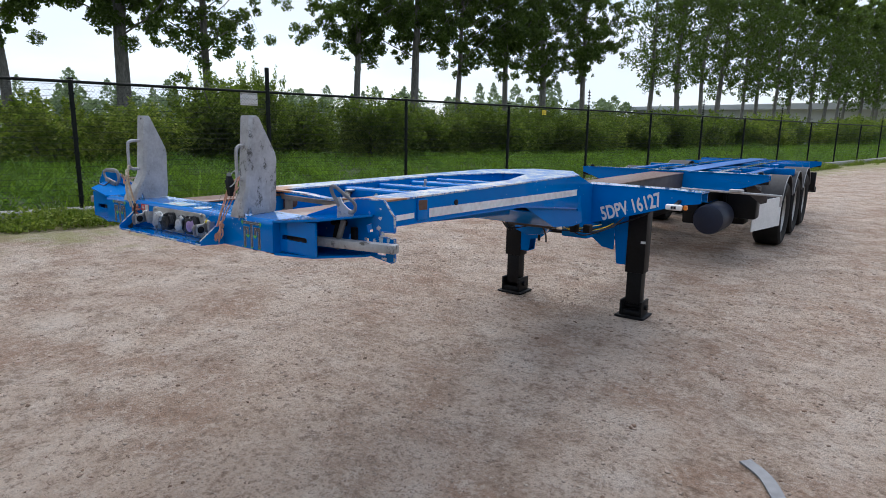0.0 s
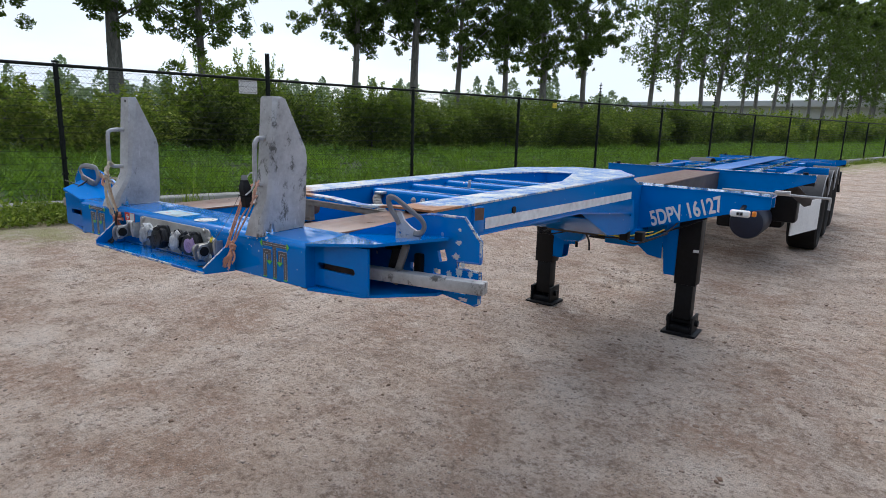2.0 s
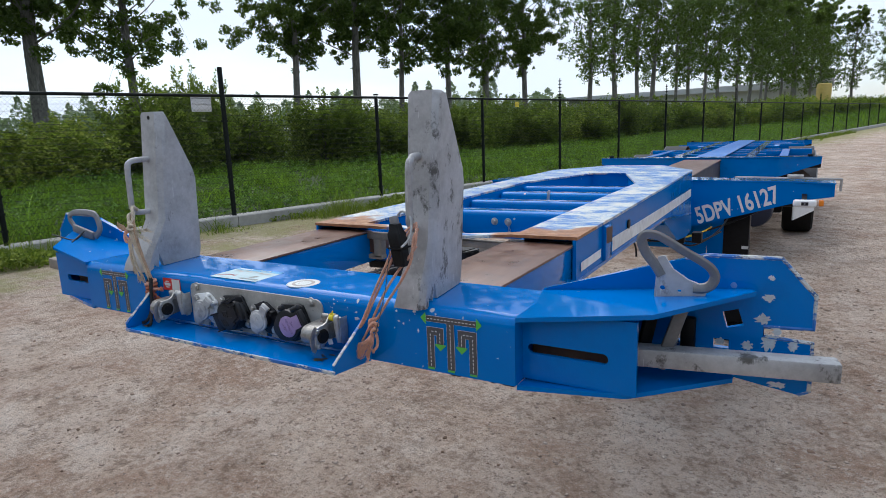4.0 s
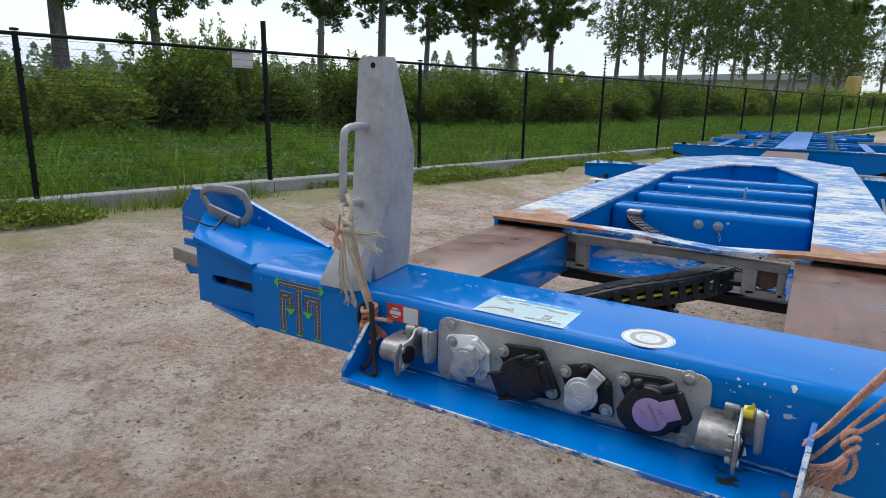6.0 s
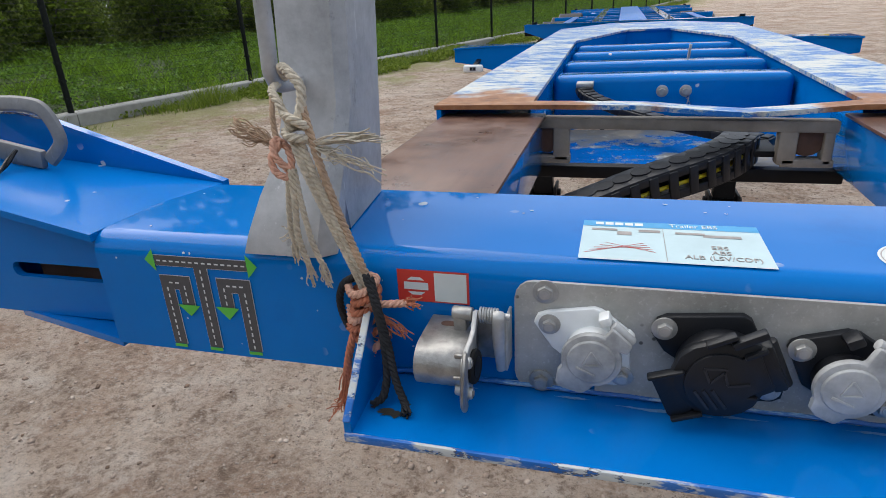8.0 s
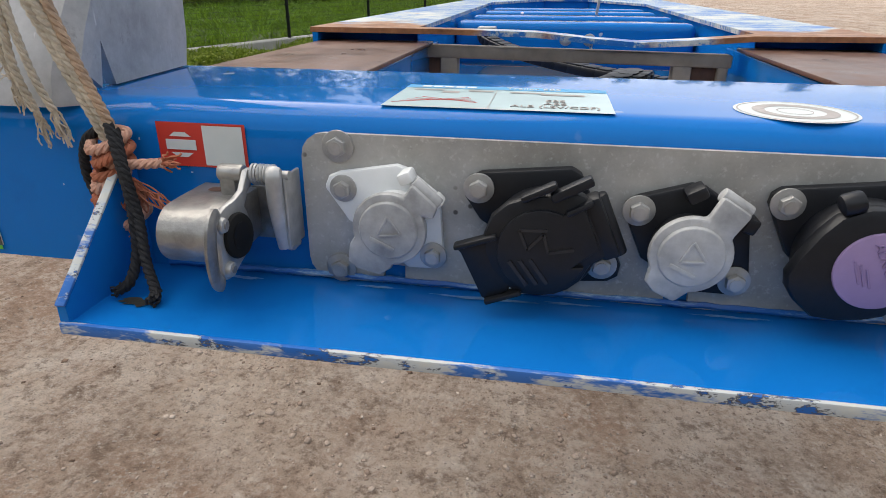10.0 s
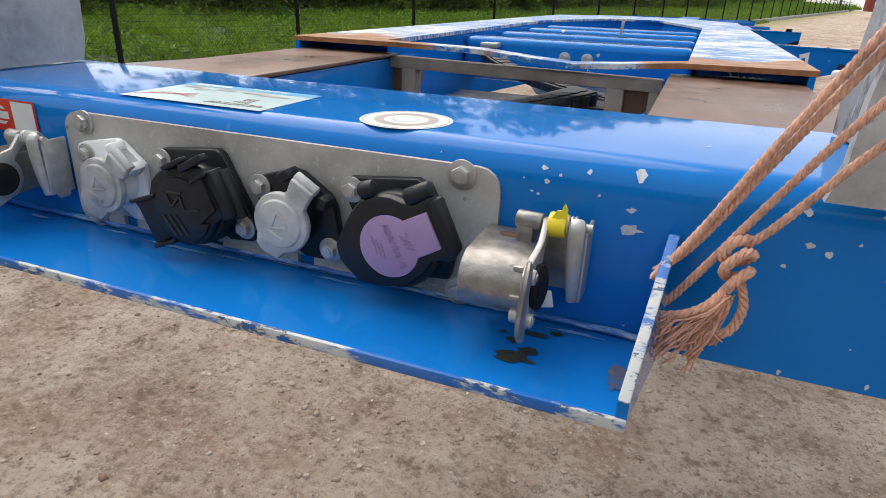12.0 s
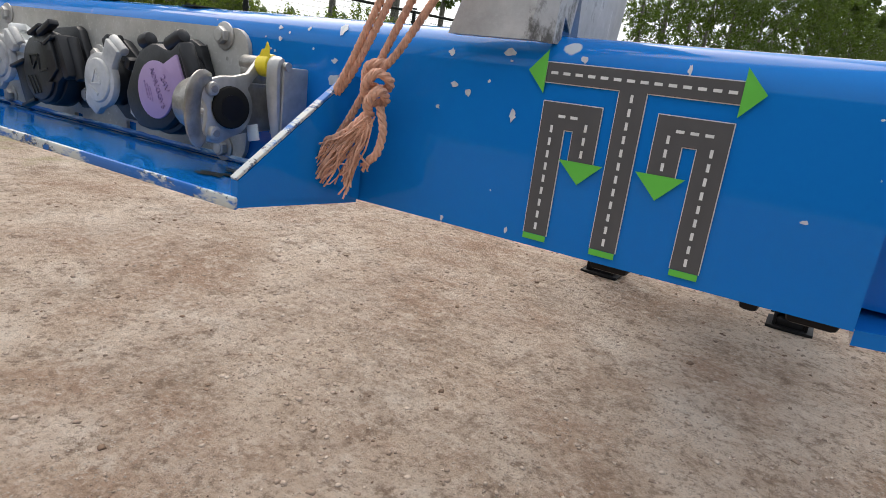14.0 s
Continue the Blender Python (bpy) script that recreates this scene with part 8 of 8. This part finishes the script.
# ---- distance ----
def far_wood():
    """A line of far columnar trees and thickets beyond the field, haze put into their pale leaf colour."""
    r = np.random.default_rng(77)
    rnd = random.Random(77)
    pts, size = [], []
    for i in range(150):
        a = radians(rnd.uniform(-86, -17))
        d = rnd.uniform(125, 175)
        cx, cy = math.sin(a) * d, math.cos(a) * d
        column = rnd.random() < 0.35
        h = rnd.uniform(6.0, 9.5) if column else rnd.uniform(3.5, 7.0)
        w = rnd.uniform(1.3, 2.2) if column else rnd.uniform(2.0, 4.0)
        n = 420
        z = r.uniform(0, 1, n)
        wide = w * (np.sin(np.pi * np.clip(z * 0.86 + 0.14, 0, 1)) ** 0.7 if column else np.sqrt(np.clip(1 - z ** 2, 0, 1)))
        wide = wide * (0.75 + 0.5 * np.sin(z * 23 + i) ** 2)
        t = r.uniform(0, 6.28, n)
        q = r.uniform(0.2, 1, n) ** 0.5
        pts.append(np.stack([cx + np.cos(t) * wide * q, cy + np.sin(t) * wide * q, gz(cx, cy) + 0.4 + z * h], 1))
        size.append(np.full(n, 0.42))
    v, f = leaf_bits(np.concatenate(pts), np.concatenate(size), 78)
    tagged(new("far_wood", mesh_of("far_wood", v, f, FARLEAF)), "line of far trees painted pale for distance haze", "trees", kind="stuff")


far_wood()


def warehouse():
    w = holder("warehouse", (-20, 150, 1), "long low grey warehouse far behind the trees", "building")
    bm = bmesh.new()
    box(bm, -46, 4, 140, 175, 0.5, 7.0)
    part("wall", bm, ROOFGREY, w)
    bm = bmesh.new()
    slab(bm, [(-48, 138), (6, 138), (6, 178), (-48, 178)], 7.0, lambda x, y: 7.7 + 0.7 * (x + 48) / 54)
    part("roof", bm, ROOFGREY, w)


warehouse()


def silo():
    s = holder("storage_silo", (4, 120, 1.5), "yellow storage silo beyond the far fence", "silo")
    bm = rod(bmesh.new(), (4, 120, 2.6), (4, 120, 6.8), 1.1, segs=28, bevel=0.3)
    part("tank", bm, YELLOWDULL, s)
    for dx, dy in ((1, 1), (1, -1), (-1, 1), (-1, -1)):
        part("leg", rod(bmesh.new(), (4 + 0.75 * dx, 120 + 0.75 * dy, 1.0), (4 + 0.75 * dx, 120 + 0.75 * dy, 2.8), 0.12), BLACKST, s)


YELLOWDULL = plain("dull_yellow_paint", (0.52, 0.38, 0.10), 0.6, 0.0, 3, 0.15, 0.05)
silo()


def red_machine():
    """Red low loader with a blue container body, parked at the end of the yard."""
    ox, oy = 15.9, 69.0
    g = gz(ox, oy)
    m = holder("low_loader", (ox, oy, g), "red low loader carrying a blue body, parked far off", "truck")
    X = lambda x: ox + x
    bm = box(bmesh.new(), X(-2.2), X(6.0), oy - 1.0, oy + 1.0, g + 0.75, g + 1.15, 0.04)
    part("bed", bm, REDPT, m)
    part("headboard", box(bmesh.new(), X(-2.4), X(-2.0), oy - 1.1, oy + 1.1, g + 0.6, g + 3.9, 0.05), REDPT, m)
    part("blue_body", box(bmesh.new(), X(-2.0), X(-0.2), oy - 1.1, oy + 1.0, g + 1.4, g + 3.3, 0.06), BLUE, m)
    bm = bmesh.new()
    bar(bm, (X(-0.2), oy - 1.0, g + 3.0), (X(0.9), oy - 1.0, g + 1.7), 0.3, 0.5, 0.05)
    box(bm, X(-0.4), X(1.1), oy - 1.1, oy + 0.8, g + 1.15, g + 1.85, 0.05)
    part("blue_chute", bm, DARKBLUE, m)
    for x in (-1.4, 0.4):
        bm = rod(bmesh.new(), (X(x), oy - 1.15, g + 0.45), (X(x), oy - 0.8, g + 0.45), 0.45, segs=28, bevel=0.05)
        w = part("wheel", bm, RUBBER, m)
        part("rim", rod(bmesh.new(), (X(x), oy - 1.17, g + 0.45), (X(x), oy - 1.14, g + 0.45), 0.22, segs=20), FENDER, w)


red_machine()


def curtain_truck():
    ox, oy = 18.4, 71.0
    g = gz(ox, oy)
    t = holder("curtain_truck", (ox, oy, g), "truck with a white cab and yellow-edged navy tarpaulin body", "truck")
    X = lambda x: ox + x
    bm = bmesh.new()
    slab(bm, [(X(-0.9), oy - 1.15), (X(0.5), oy - 1.15), (X(0.5), oy + 1.15), (X(-0.9), oy + 1.15)], g + 0.7, lambda x, y: g + (3.0 if x > X(-0.4) else 2.7))
    c = part("cab", bm, WHITEPT, t)
    part("windscreen", box(bmesh.new(), X(-0.6), X(0.1), oy - 1.17, oy - 1.14, g + 1.8, g + 2.55, 0.02), BLACKPL, c)
    part("body", box(bmesh.new(), X(0.6), X(8.0), oy - 1.25, oy + 1.25, g + 1.2, g + 4.0, 0.03), NAVY, t)
    bm = bmesh.new()
    box(bm, X(0.58), X(0.95), oy - 1.27, oy + 1.27, g + 1.2, g + 4.02)
    box(bm, X(0.95), X(8.0), oy - 1.27, oy - 1.24, g + 3.85, g + 4.02)
    part("yellow_trim", bm, YELLOW, t)
    part("stripe", box(bmesh.new(), X(0.95), X(8.0), oy - 1.27, oy - 1.245, g + 1.9, g + 2.3), YELLOWDULL, t)
    part("chassis", box(bmesh.new(), X(-0.9), X(8.0), oy - 0.9, oy + 0.9, g + 0.5, g + 0.9), REDPT, t)
    for x in (-0.2, 2.0, 6.0):
        bm = rod(bmesh.new(), (X(x), oy - 1.2, g + 0.5), (X(x), oy - 0.9, g + 0.5), 0.5, segs=28, bevel=0.05)
        part("wheel", bm, RUBBER, t)


curtain_truck()


# plain unseen walls added behind the camera to block low sky light
CLOSE = plain("unseen_wall_green", (0.030, 0.040, 0.020), 0.9, 0.0, 1.5, 0.4, 0.3)
thing("wall_south", box(bmesh.new(), -60, 40, -27, -26, -2, 9.5), CLOSE, "added unseen dark green wall that cuts low sky light", "wall", kind="structure")
thing("wall_east", box(bmesh.new(), 27, 28, -26, 22, -2, 9.0), CLOSE, "added unseen dark green wall that cuts low sky light", "wall", kind="structure")


# ---- wear: paint chips, stains, weld ----
PRIMER = plain("pale_primer", (0.50, 0.56, 0.60), 0.6, 0.0, 300, 0.25, 0.1)
GRIME = plain("dark_grime", (0.030, 0.030, 0.020), 0.6, 0.0, 220, 0.6, 0.2)


def rust_stain_mat():
    n = Nodes("thin_rust_stain")
    f = n.noise(70.0, 7.0, 0.75)
    return n.set(Base_Color=n.ramp(f, (0.40, (0.0005, 0.12, 0.42)), (0.52, (0.055, 0.085, 0.16)), (0.66, (0.22, 0.13, 0.08))), Roughness=0.45)


RUSTSTAIN = rust_stain_mat()


def scuff_mat():
    n = Nodes("scuffed_weld_paint")
    f = n.noise(1.0, 8.0, 0.75, n.scaled(18.0, 120.0, 120.0))
    return n.set(Base_Color=n.ramp(f, (0.47, (0.0002, 0.12, 0.44)), (0.53, (0.14, 0.32, 0.56)), (0.61, (0.48, 0.57, 0.63))), Roughness=0.4)


SCUFF = scuff_mat()
SCUFFPALE = plain("scuffed_pale_blue", (0.13, 0.30, 0.55), 0.5, 0.0, 220, 0.4, 0.1)


def blot(rx, ry, seed, n=11, jitter=0.42):
    r = random.Random(seed)
    return [(rx * (1 + r.uniform(-jitter, jitter)) * math.cos(2 * math.pi * i / n), ry * (1 + r.uniform(-jitter, jitter)) * math.sin(2 * math.pi * i / n)) for i in range(n)]


def beam_face(z):
    """Depth of the beam's rounded front at a height."""
    k = max(0.0, z - (TOP - 0.022))
    return 0.022 - math.sqrt(max(0.0, 0.022 ** 2 - k ** 2))


chip_rows = [(0.288, 1.350, 0.0030, 0.0035), (0.286, 1.328, 0.0030, 0.0016), (0.287, 1.315, 0.0062, 0.0036), (0.381, 1.342, 0.0022, 0.0020), (0.386, 1.323, 0.0032, 0.0016),
             (0.396, 1.319, 0.0018, 0.0020), (0.420, 1.345, 0.0036, 0.0022), (0.428, 1.310, 0.0022, 0.0036), (0.466, 1.345, 0.0025, 0.0020), (0.522, 1.345, 0.0011, 0.0028),
             (0.589, 1.281, 0.0016, 0.0011), (0.388, 1.238, 0.0014, 0.0016), (0.231, 1.339, 0.0021, 0.0015), (0.239, 1.344, 0.0011, 0.0010), (0.226, 1.330, 0.0013, 0.0009),
             (0.228, 1.347, 0.0020, 0.0013), (0.257, 1.348, 0.0016, 0.0013), (0.435, 1.241, 0.0010, 0.0018)]
for i, (x, z, rx, rz) in enumerate(chip_rows):
    bm = bmesh.new()
    bm.faces.new([bm.verts.new((x + u, beam_face(z + w) - 0.0007, z + w)) for u, w in blot(rx, rz, i)])
    part("paint_chip", bm, PRIMER, beam, shade=0)
r = random.Random(44)
for i in range(46):
    x, z = r.uniform(-0.62, 0.62), 1.24 + 0.11 * r.random() ** 0.5
    if -0.20 < x < 0.20 and z < 1.348:
        continue
    k = r.uniform(0.0005, 0.0013)
    bm = bmesh.new()
    bm.faces.new([bm.verts.new((x + u, beam_face(z + w) - 0.0007, z + w)) for u, w in blot(k * r.uniform(0.6, 1.5), k, 100 + i, 8)])
    part("paint_chip", bm, PRIMER, beam, shade=0)
# chips on the beam's top
for i in range(26):
    x, y, k = r.uniform(-0.60, 0.62), r.uniform(0.02, 0.17), r.uniform(0.0006, 0.0018)
    bm = bmesh.new()
    bm.faces.new([bm.verts.new((x + u, y + w, TOP + 0.0007)) for u, w in blot(k * 1.4, k * 0.7, 200 + i, 8)])
    part("paint_chip", bm, PRIMER, beam, shade=0)

tray_top = lambda y: BOT + 0.004 - 0.05 * y + 0.0008
for i, (x, y, rx, ry, mat, label) in enumerate(((0.233, -0.062, 0.012, 0.006, GRIME, "dark greasy stain"), (0.241, -0.052, 0.007, 0.005, GRIME, "dark greasy stain"), (0.228, -0.040, 0.004, 0.004, GRIME, "dark greasy stain"),
                                                (0.240, -0.026, 0.009, 0.003, GRIME, "dark greasy stain"), (0.252, -0.019, 0.005, 0.003, GRIME, "dark greasy stain"), (0.219, -0.033, 0.003, 0.002, GRIME, "dark greasy stain"),
                                                (0.296, -0.056, 0.005, 0.017, RUSTSTAIN, "thin rusty stain"), (-0.296, -0.066, 0.012, 0.005, GRIME, "dark greasy stain"))):
    bm = bmesh.new()
    bm.faces.new([bm.verts.new((x + u, y + w, tray_top(y + w))) for u, w in blot(rx, ry, 300 + i, 22, 0.5 if mat is GRIME else 0.2)])
    part("stain", bm, mat, tray, label, shade=0)

# scuffed weld where the tray meets the beam
line = [(-0.31 + 0.62 * i / 60, -0.0030 - 0.0012 * r.random(), BOT + 0.0072 + 0.0012 * r.random()) for i in range(61)]
part("weld_bead", sweep(bmesh.new(), line, 0.0024, 6), SCUFF, tray, "scuffed weld bead in worn paint")

# black cleats below the beam
for x0, x1 in ((0.488, 0.511), (0.570, 0.580), (0.592, 0.616)):
    part("cleat", box(bmesh.new(), x0, x1, 0.006, 0.030, BOT - 0.006, BOT + 0.002, 0.003), BLACKST, beam, "small black cleat")

# chips on the back plate of the beam's end
plate_chips = [(0.990, 1.384, 0.010, 0.008), (0.983, 1.347, 0.014, 0.010), (0.994, 1.308, 0.013, 0.018), (0.962, 1.298, 0.010, 0.009), (0.848, 1.292, 0.008, 0.010), (1.010, 1.236, 0.016, 0.006), (0.992, 1.417, 0.006, 0.005), (1.028, 1.306, 0.009, 0.012), (0.920, 1.300, 0.009, 0.007), (1.004, 1.330, 0.008, 0.010)]
for i, (x, z, rx, rz) in enumerate(plate_chips):
    bm = bmesh.new()
    bm.faces.new([bm.verts.new((x + u, 0.1860, z + w)) for u, w in blot(rx * 0.8, rz * 0.8, 500 + i, 30, 0.38)])
    part("paint_chip", bm, PRIMER, trailer, shade=0)

# pale scuffs on the tray below the panel
scuff_rows = [(-0.075, -0.016, 0.030, 0.0022), (-0.020, -0.013, 0.018, 0.0016), (0.075, -0.012, 0.022, 0.0014), (-0.150, -0.012, 0.014, 0.0016), (-0.245, -0.015, 0.010, 0.0022), (0.262, -0.012, 0.016, 0.0020)]
for i, (x, y, rx, ry) in enumerate(scuff_rows):
    bm = bmesh.new()
    bm.faces.new([bm.verts.new((x + u, y + w, tray_top(y + w))) for u, w in blot(rx, ry, 700 + i, 26, 0.55)])
    part("scuff", bm, SCUFFPALE, tray, "pale scuffed paint", shade=0)
